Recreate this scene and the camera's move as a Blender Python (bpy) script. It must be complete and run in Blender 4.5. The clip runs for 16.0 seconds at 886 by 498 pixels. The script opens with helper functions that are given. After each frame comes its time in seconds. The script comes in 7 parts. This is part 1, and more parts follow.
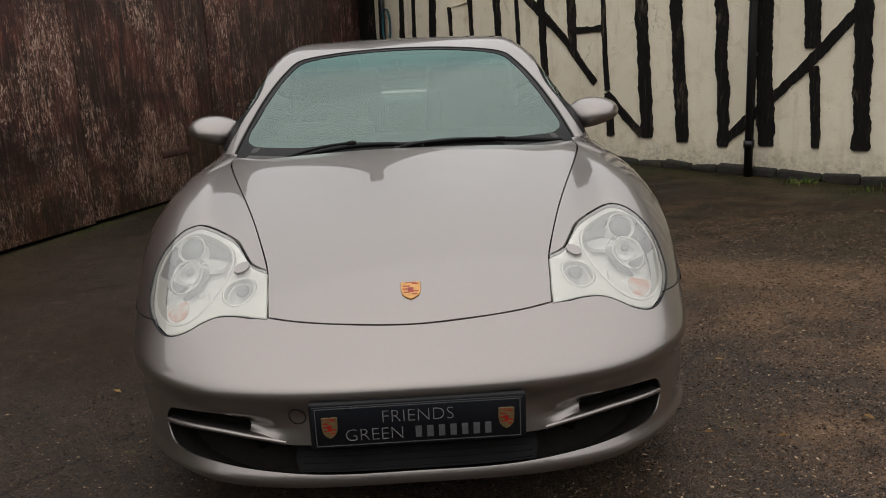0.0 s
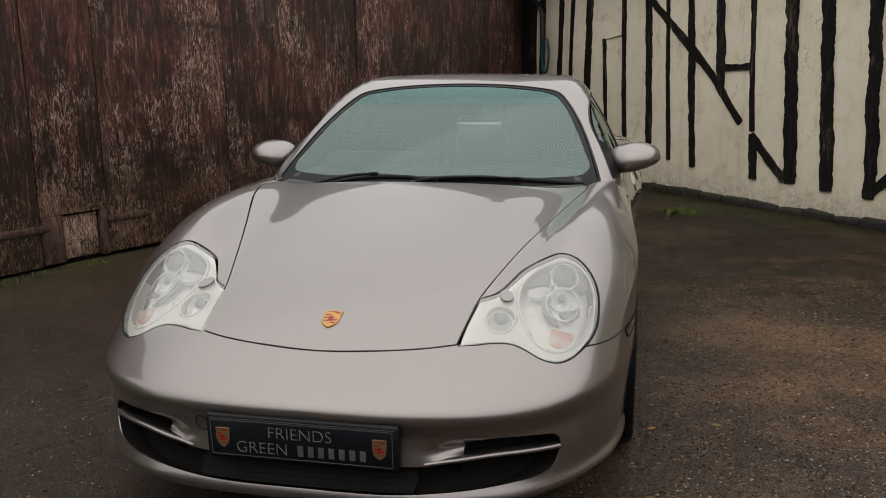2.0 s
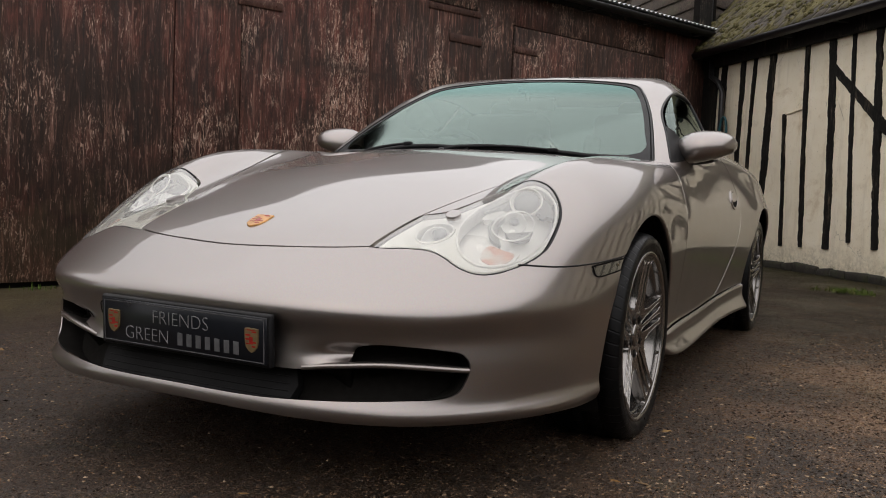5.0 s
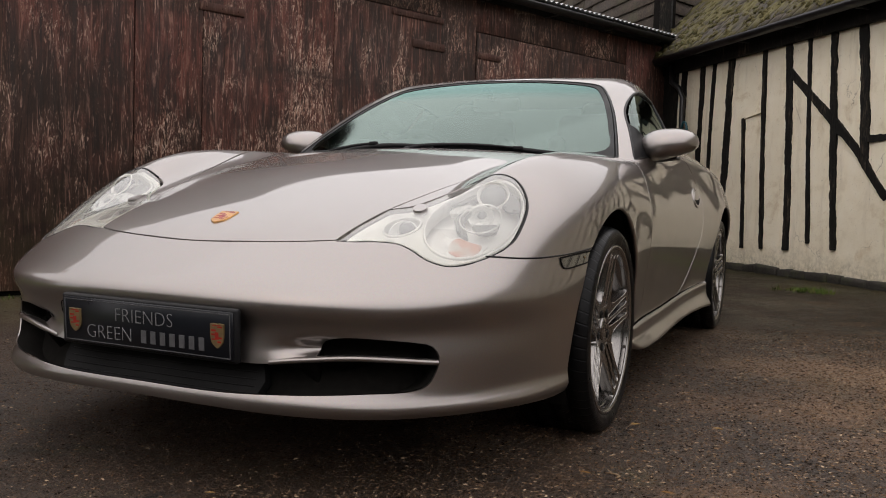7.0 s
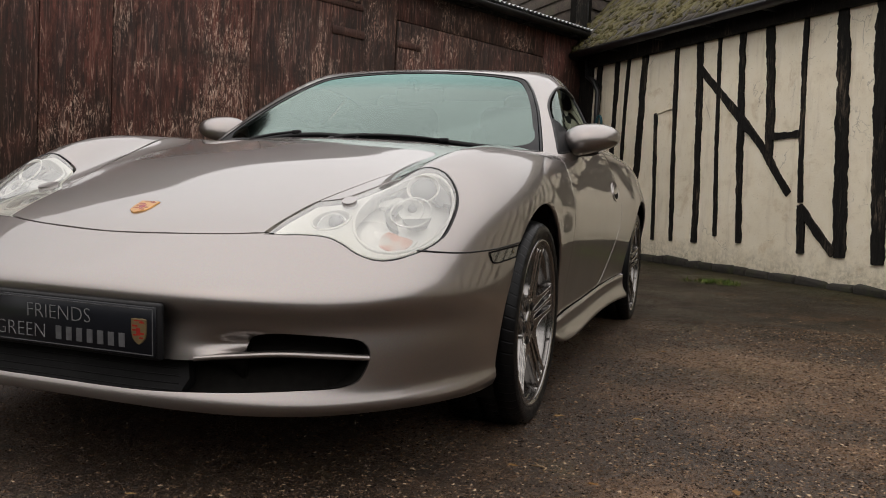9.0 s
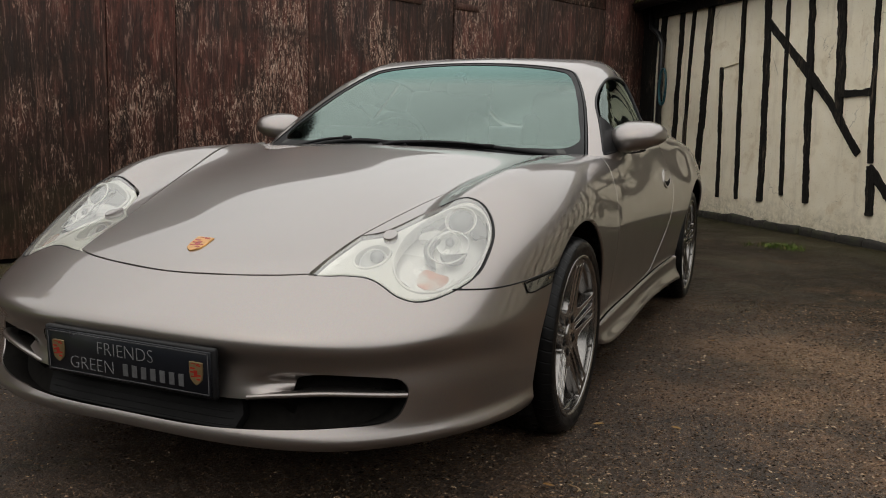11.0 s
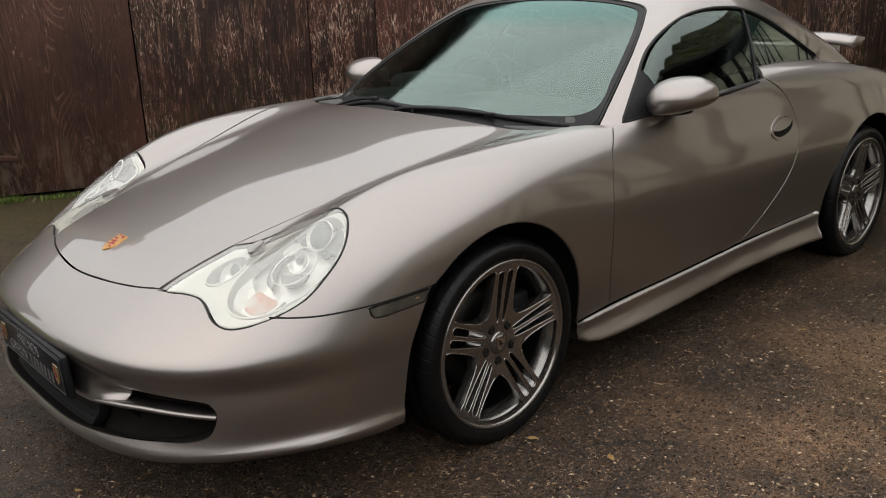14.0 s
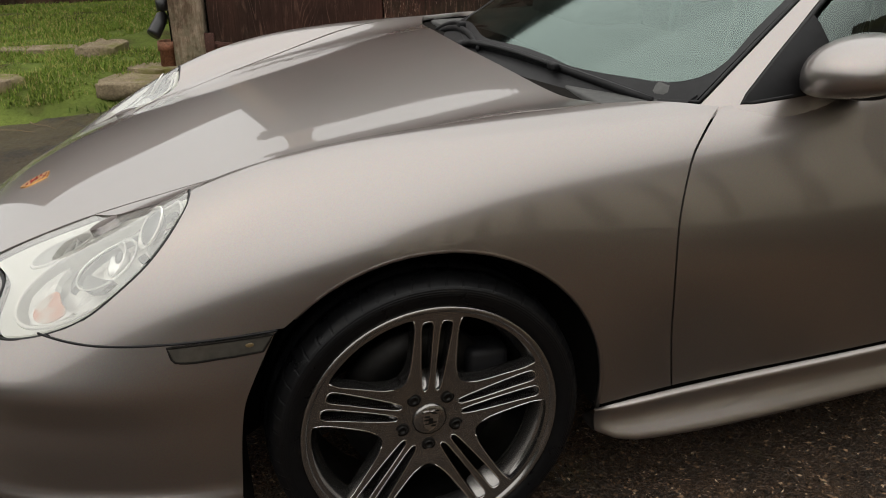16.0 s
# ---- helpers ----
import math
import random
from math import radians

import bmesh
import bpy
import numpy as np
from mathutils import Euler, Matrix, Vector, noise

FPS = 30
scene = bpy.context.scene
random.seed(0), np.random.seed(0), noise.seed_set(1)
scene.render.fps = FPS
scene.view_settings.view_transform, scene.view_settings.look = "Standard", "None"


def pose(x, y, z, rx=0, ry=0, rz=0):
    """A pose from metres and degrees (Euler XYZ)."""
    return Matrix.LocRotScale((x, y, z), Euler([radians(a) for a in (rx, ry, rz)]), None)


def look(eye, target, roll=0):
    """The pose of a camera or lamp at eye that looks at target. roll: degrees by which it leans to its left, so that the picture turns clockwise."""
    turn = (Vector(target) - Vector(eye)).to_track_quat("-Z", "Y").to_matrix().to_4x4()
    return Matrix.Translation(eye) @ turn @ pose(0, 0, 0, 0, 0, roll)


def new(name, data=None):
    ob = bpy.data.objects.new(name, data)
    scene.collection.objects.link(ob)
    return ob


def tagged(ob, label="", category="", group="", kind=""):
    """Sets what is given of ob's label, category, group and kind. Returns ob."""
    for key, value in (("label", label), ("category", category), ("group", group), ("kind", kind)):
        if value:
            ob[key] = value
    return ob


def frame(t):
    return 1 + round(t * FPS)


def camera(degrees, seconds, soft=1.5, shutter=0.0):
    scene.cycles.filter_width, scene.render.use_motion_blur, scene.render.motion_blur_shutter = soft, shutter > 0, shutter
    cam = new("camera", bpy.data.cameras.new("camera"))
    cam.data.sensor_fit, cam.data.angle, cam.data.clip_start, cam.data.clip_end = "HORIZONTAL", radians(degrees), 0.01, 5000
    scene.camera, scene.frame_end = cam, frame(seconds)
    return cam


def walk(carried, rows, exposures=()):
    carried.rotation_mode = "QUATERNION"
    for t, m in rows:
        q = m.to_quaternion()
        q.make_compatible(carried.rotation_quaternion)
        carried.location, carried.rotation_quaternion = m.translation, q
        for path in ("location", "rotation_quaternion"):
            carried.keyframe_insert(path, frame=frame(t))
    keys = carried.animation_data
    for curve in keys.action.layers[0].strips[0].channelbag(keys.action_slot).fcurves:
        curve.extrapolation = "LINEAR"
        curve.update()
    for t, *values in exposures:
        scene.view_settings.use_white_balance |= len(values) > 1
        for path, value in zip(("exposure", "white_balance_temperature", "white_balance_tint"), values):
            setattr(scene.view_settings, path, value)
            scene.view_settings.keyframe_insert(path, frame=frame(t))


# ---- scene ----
cam = camera(54.7, 16.0, soft=1.0)
METRES = 5.2
START = pose(0.028, -1.875, 1.2285, -13.64, 2.66, -2.35)
ROWS = [
    (0.0, 0.0, 0.0, 0.0, 0.0, 0.0, 0.0),
    (0.5, 0.0343, -0.0131, 0.0039, 4.14, 0.0, -0.24),
    (1.0, 0.0699, -0.0224, 0.0055, 7.42, 0.38, -1.43),
    (1.5, 0.1056, -0.0117, 0.0066, 10.02, 0.67, -3.1),
    (2.0, 0.1464, -0.0014, 0.0159, 13.66, 0.76, -5.33),
    (2.5, 0.1907, 0.008, 0.0214, 18.44, 0.08, -7.48),
    (3.0, 0.2236, 0.0348, 0.025, 22.22, -0.72, -9.18),
    (3.5, 0.2511, 0.077, 0.0039, 24.72, 1.32, -11.53),
    (4.0, 0.2651, 0.0996, -0.0349, 26.8, 4.66, -11.76),
    (6.5, 0.2689, 0.1103, -0.0733, 27.62, 7.61, -10.48),
    (7.0, 0.2675, 0.1102, -0.0726, 25.62, 7.84, -10.27),
    (7.5, 0.2607, 0.1099, -0.072, 22.14, 8.37, -10.04),
    (8.0, 0.2573, 0.111, -0.0721, 19.03, 8.51, -9.95),
    (10.5, 0.2696, 0.1007, -0.0508, 23.12, 6.1, -10.15),
    (11.0, 0.2746, 0.0918, -0.0254, 24.52, 3.1, -9.72),
    (11.5, 0.2832, 0.0817, -0.0059, 25.6, 0.08, -9.15),
    (12.0, 0.3038, 0.0785, 0.0097, 27.51, -1.74, -9.39),
    (12.5, 0.3337, 0.107, 0.0216, 32.02, -4.14, -10.08),
    (13.0, 0.3729, 0.1409, 0.0486, 38.03, -7.36, -9.34),
    (13.5, 0.4195, 0.1875, 0.0734, 43.57, -9.37, -8.59),
    (14.0, 0.4367, 0.2476, 0.0902, 48.79, -10.33, -10.29),
    (14.5, 0.4452, 0.3053, 0.1056, 55.23, -11.95, -10.75),
    (15.0, 0.4487, 0.3745, 0.1244, 60.83, -13.98, -10.76),
    (15.5, 0.4189, 0.4354, 0.1316, 66.48, -17.03, -11.78),
    (16.0, 0.3815, 0.4834, 0.1355, 75.32, -22.22, -12.88),
]
walk(cam, [(t, START @ pose(METRES * x, METRES * y, METRES * z, 90 + pitch, roll, yaw)) for t, x, y, z, yaw, pitch, roll in ROWS],
     [(0.0, -0.12, 6400, 11.5), (3.0, -0.06, 6400, 12.5), (4.0, 0.05, 6400, 13.5), (6.5, 0.17, 6480, 15.5), (8.0, 0.17, 6500, 16.0), (10.5, 0.02, 6500, 9.5), (12.5, 0.03, 6400, 11.0),
      (14.0, 0.37, 6400, 10.5), (15.0, 0.34, 6450, 9.5), (16.0, 0.28, 6500, 9.5)])
# ---- world and light ----
world = bpy.data.worlds.new("overcast")
world.use_nodes = True
scene.world = world
wt = world.node_tree
sky = wt.nodes.new("ShaderNodeTexSky")
sky.sky_type, sky.sun_disc = "NISHITA", False
sky.sun_elevation, sky.sun_rotation = radians(55), radians(200)
sky.air_density, sky.dust_density, sky.ozone_density = 1.5, 8.0, 1.0
haze = wt.nodes.new("ShaderNodeMix")
haze.data_type = "RGBA"
haze.inputs["Factor"].default_value = 0.93
haze.inputs["B"].default_value = (14.6, 14.4, 13.9, 1)
wt.links.new(sky.outputs[0], haze.inputs["A"])
# an overcast sky is brighter overhead than at the horizon
dome, rise_, shade_ = wt.nodes.new("ShaderNodeTexCoord"), wt.nodes.new("ShaderNodeSeparateXYZ"), wt.nodes.new("ShaderNodeMapRange")
wt.links.new(dome.outputs["Generated"], rise_.inputs[0])
wt.links.new(rise_.outputs["Z"], shade_.inputs["Value"])
shade_.inputs["To Min"].default_value, shade_.inputs["To Max"].default_value = 0.66, 1.22
veil = wt.nodes.new("ShaderNodeVectorMath")
veil.operation = "SCALE"
wt.links.new(haze.outputs["Result"], veil.inputs[0])
wt.links.new(shade_.outputs[0], veil.inputs["Scale"])
wt.links.new(veil.outputs[0], wt.nodes["Background"].inputs["Color"])
wt.nodes["Background"].inputs["Strength"].default_value = 0.093
sun_data = bpy.data.lights.new("sun", "SUN")
sun_data.energy, sun_data.angle, sun_data.color = 0.5, radians(110), (1.0, 0.97, 0.93)
sun = new("sun", sun_data)
sun.matrix_world = look((0, 0, 10), (-1.5, 2.5, 0))


# ---- materials ----
class Nodes:
    """Short writing for node materials."""
    def __init__(self, name, base=(0.5, 0.5, 0.5), rough=0.5, metal=0.0, **extra):
        self.m = bpy.data.materials.new(name)
        self.m.use_nodes = True
        self.t = self.m.node_tree
        self.b = self.t.nodes["Principled BSDF"]
        self.b.inputs["Base Color"].default_value = (*base, 1)
        self.b.inputs["Roughness"].default_value = rough
        self.b.inputs["Metallic"].default_value = metal
        for k, v in extra.items():
            self.b.inputs[k.replace("_", " ")].default_value = v

    def put(self, sock, v):
        if isinstance(v, bpy.types.NodeSocket):
            self.t.links.new(v, sock)
        elif isinstance(v, tuple) and len(v) == 3 and sock.type == "RGBA":
            sock.default_value = (*v, 1)
        else:
            sock.default_value = v

    def coords(self, scale=(1, 1, 1), kind="Object"):
        c, s = self.t.nodes.new("ShaderNodeTexCoord"), self.t.nodes.new("ShaderNodeMapping")
        self.t.links.new(c.outputs[kind], s.inputs["Vector"])
        s.inputs["Scale"].default_value = scale
        return s.outputs["Vector"]

    def place(self, scale=(1, 1, 1)):
        g, s = self.t.nodes.new("ShaderNodeNewGeometry"), self.t.nodes.new("ShaderNodeMapping")
        self.t.links.new(g.outputs["Position"], s.inputs["Vector"])
        s.inputs["Scale"].default_value = scale
        return s.outputs["Vector"]

    def noise(self, vec, scale, detail=4.0, rough=0.55, distort=0.0):
        n = self.t.nodes.new("ShaderNodeTexNoise")
        self.t.links.new(vec, n.inputs["Vector"])
        for k, v in (("Scale", scale), ("Detail", detail), ("Roughness", rough), ("Distortion", distort)):
            n.inputs[k].default_value = v
        return n.outputs["Fac"]

    def cells(self, vec, scale, out="Distance", feature="F1"):
        n = self.t.nodes.new("ShaderNodeTexVoronoi")
        n.feature = feature
        self.t.links.new(vec, n.inputs["Vector"])
        n.inputs["Scale"].default_value = scale
        return n.outputs[out]

    def ramp(self, fac, *stops):
        n = self.t.nodes.new("ShaderNodeValToRGB")
        self.t.links.new(fac, n.inputs["Fac"])
        e = n.color_ramp.elements
        while len(e) < len(stops):
            e.new(0.5)
        for k, (p, c) in zip(e, stops):
            k.position, k.color = p, (*c, 1) if isinstance(c, tuple) else (c, c, c, 1)
        return n.outputs["Color"]

    def mix(self, fac, a, b, how="MIX"):
        n = self.t.nodes.new("ShaderNodeMix")
        n.data_type, n.blend_type = "RGBA", how
        self.put(n.inputs["Factor"], fac)
        self.put(n.inputs["A"], a)
        self.put(n.inputs["B"], b)
        return n.outputs["Result"]

    def math(self, how, a, b=0.0):
        n = self.t.nodes.new("ShaderNodeMath")
        n.operation = how
        self.put(n.inputs[0], a)
        self.put(n.inputs[1], b)
        return n.outputs[0]

    def random(self):
        return self.t.nodes.new("ShaderNodeObjectInfo").outputs["Random"]

    def island(self):
        return self.t.nodes.new("ShaderNodeNewGeometry").outputs["Random Per Island"]

    def axis(self, vec, k):
        n = self.t.nodes.new("ShaderNodeSeparateXYZ")
        self.t.links.new(vec, n.inputs[0])
        return n.outputs[k]

    def shift(self, vec, amount):
        """The vector moved by a value in all axes, so that alike pieces differ."""
        n = self.t.nodes.new("ShaderNodeVectorMath")
        n.operation = "ADD"
        self.t.links.new(vec, n.inputs[0])
        self.t.links.new(amount, n.inputs[1])
        return n.outputs[0]

    def dot(self, vec, d):
        n = self.t.nodes.new("ShaderNodeVectorMath")
        n.operation = "DOT_PRODUCT"
        self.t.links.new(vec, n.inputs[0])
        n.inputs[1].default_value = d
        return n.outputs["Value"]

    def bump(self, height, strength, distance=0.01):
        n = self.t.nodes.new("ShaderNodeBump")
        self.put(n.inputs["Height"], height)
        n.inputs["Strength"].default_value, n.inputs["Distance"].default_value = strength, distance
        old = self.b.inputs["Normal"]
        if old.is_linked:
            self.t.links.new(old.links[0].from_socket, n.inputs["Normal"])
        self.t.links.new(n.outputs[0], old)

    def set(self, **k):
        for a, v in k.items():
            self.put(self.b.inputs[a.replace("_", " ")], v)
        return self


def plain(name, base, rough=0.5, metal=0.0, grain=60.0, vary=0.25, **extra):
    """A nearly plain surface with a little grain and uneven gloss."""
    n = Nodes(name, base, rough, metal, **extra)
    v = n.coords()
    f = n.noise(v, grain, 5)
    n.set(Base_Color=n.ramp(f, (0.25, tuple(c * (1 - vary) for c in base)), (0.75, tuple(min(1, c * (1 + vary)) for c in base))))
    g = n.noise(v, grain / 12, 3)
    n.set(Roughness=n.ramp(g, (0.3, max(0.02, rough * 0.85)), (0.7, min(1, rough * 1.15))))
    return n.m


def car_paint():
    """Warm silver metallic under a glossy clear coat: fine flake, faint polishing haze and a film of road dust."""
    n = Nodes("silver_paint", (0.262, 0.236, 0.223), 0.38, 0.97, Coat_Weight=1.0, Coat_Roughness=0.015, Coat_IOR=1.52)
    v = n.place()
    flake = n.cells(v, 900, "Color")
    n.set(Base_Color=n.mix(0.12, (0.262, 0.236, 0.223), flake, "SOFT_LIGHT"))
    haze = n.noise(v, 3.0, 4)
    n.set(Roughness=n.ramp(haze, (0.3, 0.355), (0.7, 0.405)))
    n.set(Coat_Roughness=n.ramp(n.noise(v, 9.0, 5), (0.4, 0.008), (0.7, 0.035)))
    return n.m


def thin_glass(name, tint, ior=1.55, gloss=(1, 1, 1), band=None, haze=0.0, soft=0.012):
    """Thin clear sheet: what is behind shows through its tint, and it mirrors by the angle. band: a tint above a height."""
    n = Nodes(name)
    t = n.t
    t.nodes.remove(n.b)
    clear, shine, mix, fr = (t.nodes.new("ShaderNode" + k) for k in ("BsdfTransparent", "BsdfGlossy", "MixShader", "Fresnel"))
    clear.inputs["Color"].default_value = (*tint, 1)
    shine.inputs["Roughness"].default_value = soft
    shine.inputs["Color"].default_value = (*gloss, 1)
    if band:
        r = t.nodes.new("ShaderNodeMapRange")
        r.interpolation_type = "SMOOTHSTEP"
        t.links.new(n.axis(n.place(), 2), r.inputs["Value"])
        for k, v in (("From Min", band[0]), ("From Max", band[1])):
            r.inputs[k].default_value = v
        t.links.new(n.mix(r.outputs[0], tint, band[2]), clear.inputs["Color"])
        t.links.new(n.mix(r.outputs[0], gloss, band[3]), shine.inputs["Color"])
    fr.inputs["IOR"].default_value = ior
    t.links.new(fr.outputs[0], mix.inputs[0])
    # whitish film: slightly hazed plastic, with some mirrored sky put into its colour
    if haze:
        milk, film = t.nodes.new("ShaderNodeBsdfDiffuse"), t.nodes.new("ShaderNodeMixShader")
        milk.inputs["Color"].default_value = (0.92, 0.915, 0.875, 1)
        film.inputs[0].default_value = haze
        t.links.new(clear.outputs[0], film.inputs[1])
        t.links.new(milk.outputs[0], film.inputs[2])
        t.links.new(film.outputs[0], mix.inputs[1])
    else:
        t.links.new(clear.outputs[0], mix.inputs[1])
    t.links.new(shine.outputs[0], mix.inputs[2])
    t.links.new(mix.outputs[0], t.nodes["Material Output"].inputs["Surface"])
    return n.m


def old_boards(name="peeling_brown_boards", wear=0.0):
    """Red-brown barn paint that peels off weathered ply in fine upright flakes."""
    n = Nodes(name, rough=0.75, Specular_IOR_Level=0.3)
    r = n.random()
    v = n.shift(n.coords(), n.math("MULTIPLY", r, 37.0))

    def upright(k, by):
        return n.shift(n.coords((1, 1, k)), n.math("MULTIPLY", r, by))

    grain = n.noise(upright(0.028, 11.0), 110, 7, 0.7, 0.5)
    streak = n.noise(upright(0.09, 23.0), 16, 7, 0.65, 0.5)
    blot = n.noise(v, 1.3, 6, 0.62)
    patch = n.noise(upright(0.35, 5.0), 5.5, 8, 0.72, 0.8)
    red = n.ramp(streak, (0.25, (0.052, 0.0178, 0.0125)), (0.5, (0.108, 0.0345, 0.0245)), (0.75, (0.182, 0.064, 0.0465)))
    dark = n.ramp(streak, (0.25, (0.018, 0.0098, 0.0070)), (0.5, (0.048, 0.0245, 0.017)), (0.75, (0.100, 0.052, 0.0365)))
    brown = n.mix(n.ramp(n.math("ADD", blot, n.math("MULTIPLY", n.math("SUBTRACT", r, 0.5), 0.16)), (0.42, 1.0), (0.60, 0.0)), red, dark)
    brown = n.mix(n.ramp(patch, (0.40, 0.75), (0.53, 0.0)), brown, (0.020, 0.0125, 0.0090))
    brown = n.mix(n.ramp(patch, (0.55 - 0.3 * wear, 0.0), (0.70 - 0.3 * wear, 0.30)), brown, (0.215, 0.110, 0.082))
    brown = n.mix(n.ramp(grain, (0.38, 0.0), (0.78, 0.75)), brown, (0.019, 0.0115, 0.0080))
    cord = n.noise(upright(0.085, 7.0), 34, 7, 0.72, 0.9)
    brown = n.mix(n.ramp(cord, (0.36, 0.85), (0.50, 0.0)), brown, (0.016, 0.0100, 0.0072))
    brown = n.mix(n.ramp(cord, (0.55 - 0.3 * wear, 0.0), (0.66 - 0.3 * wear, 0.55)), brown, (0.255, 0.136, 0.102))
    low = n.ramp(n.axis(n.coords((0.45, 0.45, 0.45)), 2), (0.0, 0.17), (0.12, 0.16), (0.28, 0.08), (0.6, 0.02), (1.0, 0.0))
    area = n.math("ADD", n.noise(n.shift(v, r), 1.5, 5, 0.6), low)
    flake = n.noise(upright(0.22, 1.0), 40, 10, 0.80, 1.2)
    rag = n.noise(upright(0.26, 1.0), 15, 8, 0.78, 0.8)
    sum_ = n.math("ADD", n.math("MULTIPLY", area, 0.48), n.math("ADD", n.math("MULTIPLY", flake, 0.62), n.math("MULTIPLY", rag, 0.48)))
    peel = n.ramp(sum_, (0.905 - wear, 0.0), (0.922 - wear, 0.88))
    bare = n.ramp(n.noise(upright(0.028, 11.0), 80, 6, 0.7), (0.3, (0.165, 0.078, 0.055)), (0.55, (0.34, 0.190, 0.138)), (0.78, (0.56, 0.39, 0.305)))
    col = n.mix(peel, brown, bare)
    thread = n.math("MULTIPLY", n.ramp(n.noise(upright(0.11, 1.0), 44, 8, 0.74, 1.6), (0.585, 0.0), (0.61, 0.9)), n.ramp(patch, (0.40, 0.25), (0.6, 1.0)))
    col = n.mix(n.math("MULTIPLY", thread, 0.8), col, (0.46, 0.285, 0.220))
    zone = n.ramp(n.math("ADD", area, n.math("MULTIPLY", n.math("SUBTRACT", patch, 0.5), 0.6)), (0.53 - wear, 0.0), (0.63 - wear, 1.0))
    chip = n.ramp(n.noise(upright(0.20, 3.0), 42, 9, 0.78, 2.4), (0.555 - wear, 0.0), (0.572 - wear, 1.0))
    col = n.mix(n.math("MULTIPLY", chip, n.math("MULTIPLY", zone, 0.9)), col, (0.62, 0.44, 0.345))
    pit = n.ramp(n.noise(upright(0.42, 9.0), 85, 8, 0.8, 1.4), (0.395, 0.9), (0.42, 0.0))
    col = n.mix(pit, col, (0.015, 0.0092, 0.0064))
    knot = n.ramp(n.cells(n.shift(n.coords((1, 1, 0.55)), r), 4.5), (0.035, 1.0), (0.075, 0.0))
    col = n.mix(n.math("MULTIPLY", knot, 0.6), col, (0.0155, 0.0101, 0.0069))
    band = n.ramp(n.noise(n.shift(n.coords((0.25, 1, 1.6)), r), 2.2, 5, 0.6), (0.56, 0.0), (0.70, 0.65))
    col = n.mix(band, col, (0.021, 0.013, 0.0093))
    moss = n.ramp(n.math("MULTIPLY", n.noise(v, 7, 5), low), (0.045, 0.0), (0.07, 0.18))
    col = n.mix(moss, col, (0.105, 0.085, 0.038))
    n.set(Base_Color=col, Roughness=n.ramp(streak, (0.3, 0.6), (0.7, 0.9)))
    n.bump(peel, 0.5, -0.0015)
    n.bump(grain, 0.6, 0.0025)
    return n.m


def sound_boards():
    """Dark brown stained ply whose raised grain runs in long wavering arches, with a few pale scratches."""
    n = Nodes("dark_grained_ply", rough=0.7, Specular_IOR_Level=0.3)
    r = n.random()
    v = n.shift(n.coords((1, 1, 0.16)), n.math("MULTIPLY", r, 23.0))
    arch = n.noise(v, 2.6, 3, 0.5, 0.9)
    line = n.math("SINE", n.math("MULTIPLY", arch, 210.0))
    ridge = n.math("MULTIPLY", n.ramp(line, (0.60, 0.0), (0.95, 1.0)), n.ramp(n.noise(n.shift(n.coords((1, 1, 0.3)), r), 9, 6, 0.7), (0.46, 0.0), (0.64, 1.0)))
    fibre = n.noise(n.shift(n.coords((1, 1, 0.03)), r), 130, 6, 0.7, 0.4)
    blot = n.noise(n.shift(n.coords((1, 1, 0.6)), r), 2.3, 6, 0.65)
    col = n.ramp(blot, (0.32, (0.030, 0.0150, 0.0105)), (0.55, (0.070, 0.031, 0.0220)), (0.75, (0.115, 0.048, 0.034)))
    col = n.mix(n.ramp(fibre, (0.45, 0.0), (0.75, 0.6)), col, (0.018, 0.0105, 0.0076))
    col = n.mix(n.math("MULTIPLY", ridge, 0.62), col, (0.190, 0.104, 0.077))
    scratch = n.math("MULTIPLY", n.ramp(n.noise(n.shift(n.coords((1, 1, 0.14)), r), 46, 9, 0.8, 2.0), (0.60, 0.0), (0.62, 0.9)), n.ramp(blot, (0.46, 0.0), (0.6, 1.0)))
    col = n.mix(scratch, col, (0.34, 0.235, 0.185))
    z = n.axis(n.coords(), 2)
    damp_or_shade = n.math("MULTIPLY", n.ramp(z, (0.05, 1.0), (0.40, 0.0)), n.ramp(n.noise(n.coords((1, 1, 0.35)), 13, 8, 0.75), (0.47, 0.0), (0.57, 0.75)))
    col = n.mix(damp_or_shade, col, (0.165, 0.120, 0.088))
    n.set(Base_Color=col, Roughness=n.ramp(fibre, (0.3, 0.55), (0.7, 0.85)))
    n.bump(ridge, 0.7, 0.0035)
    n.bump(fibre, 0.5, 0.002)
    return n.m


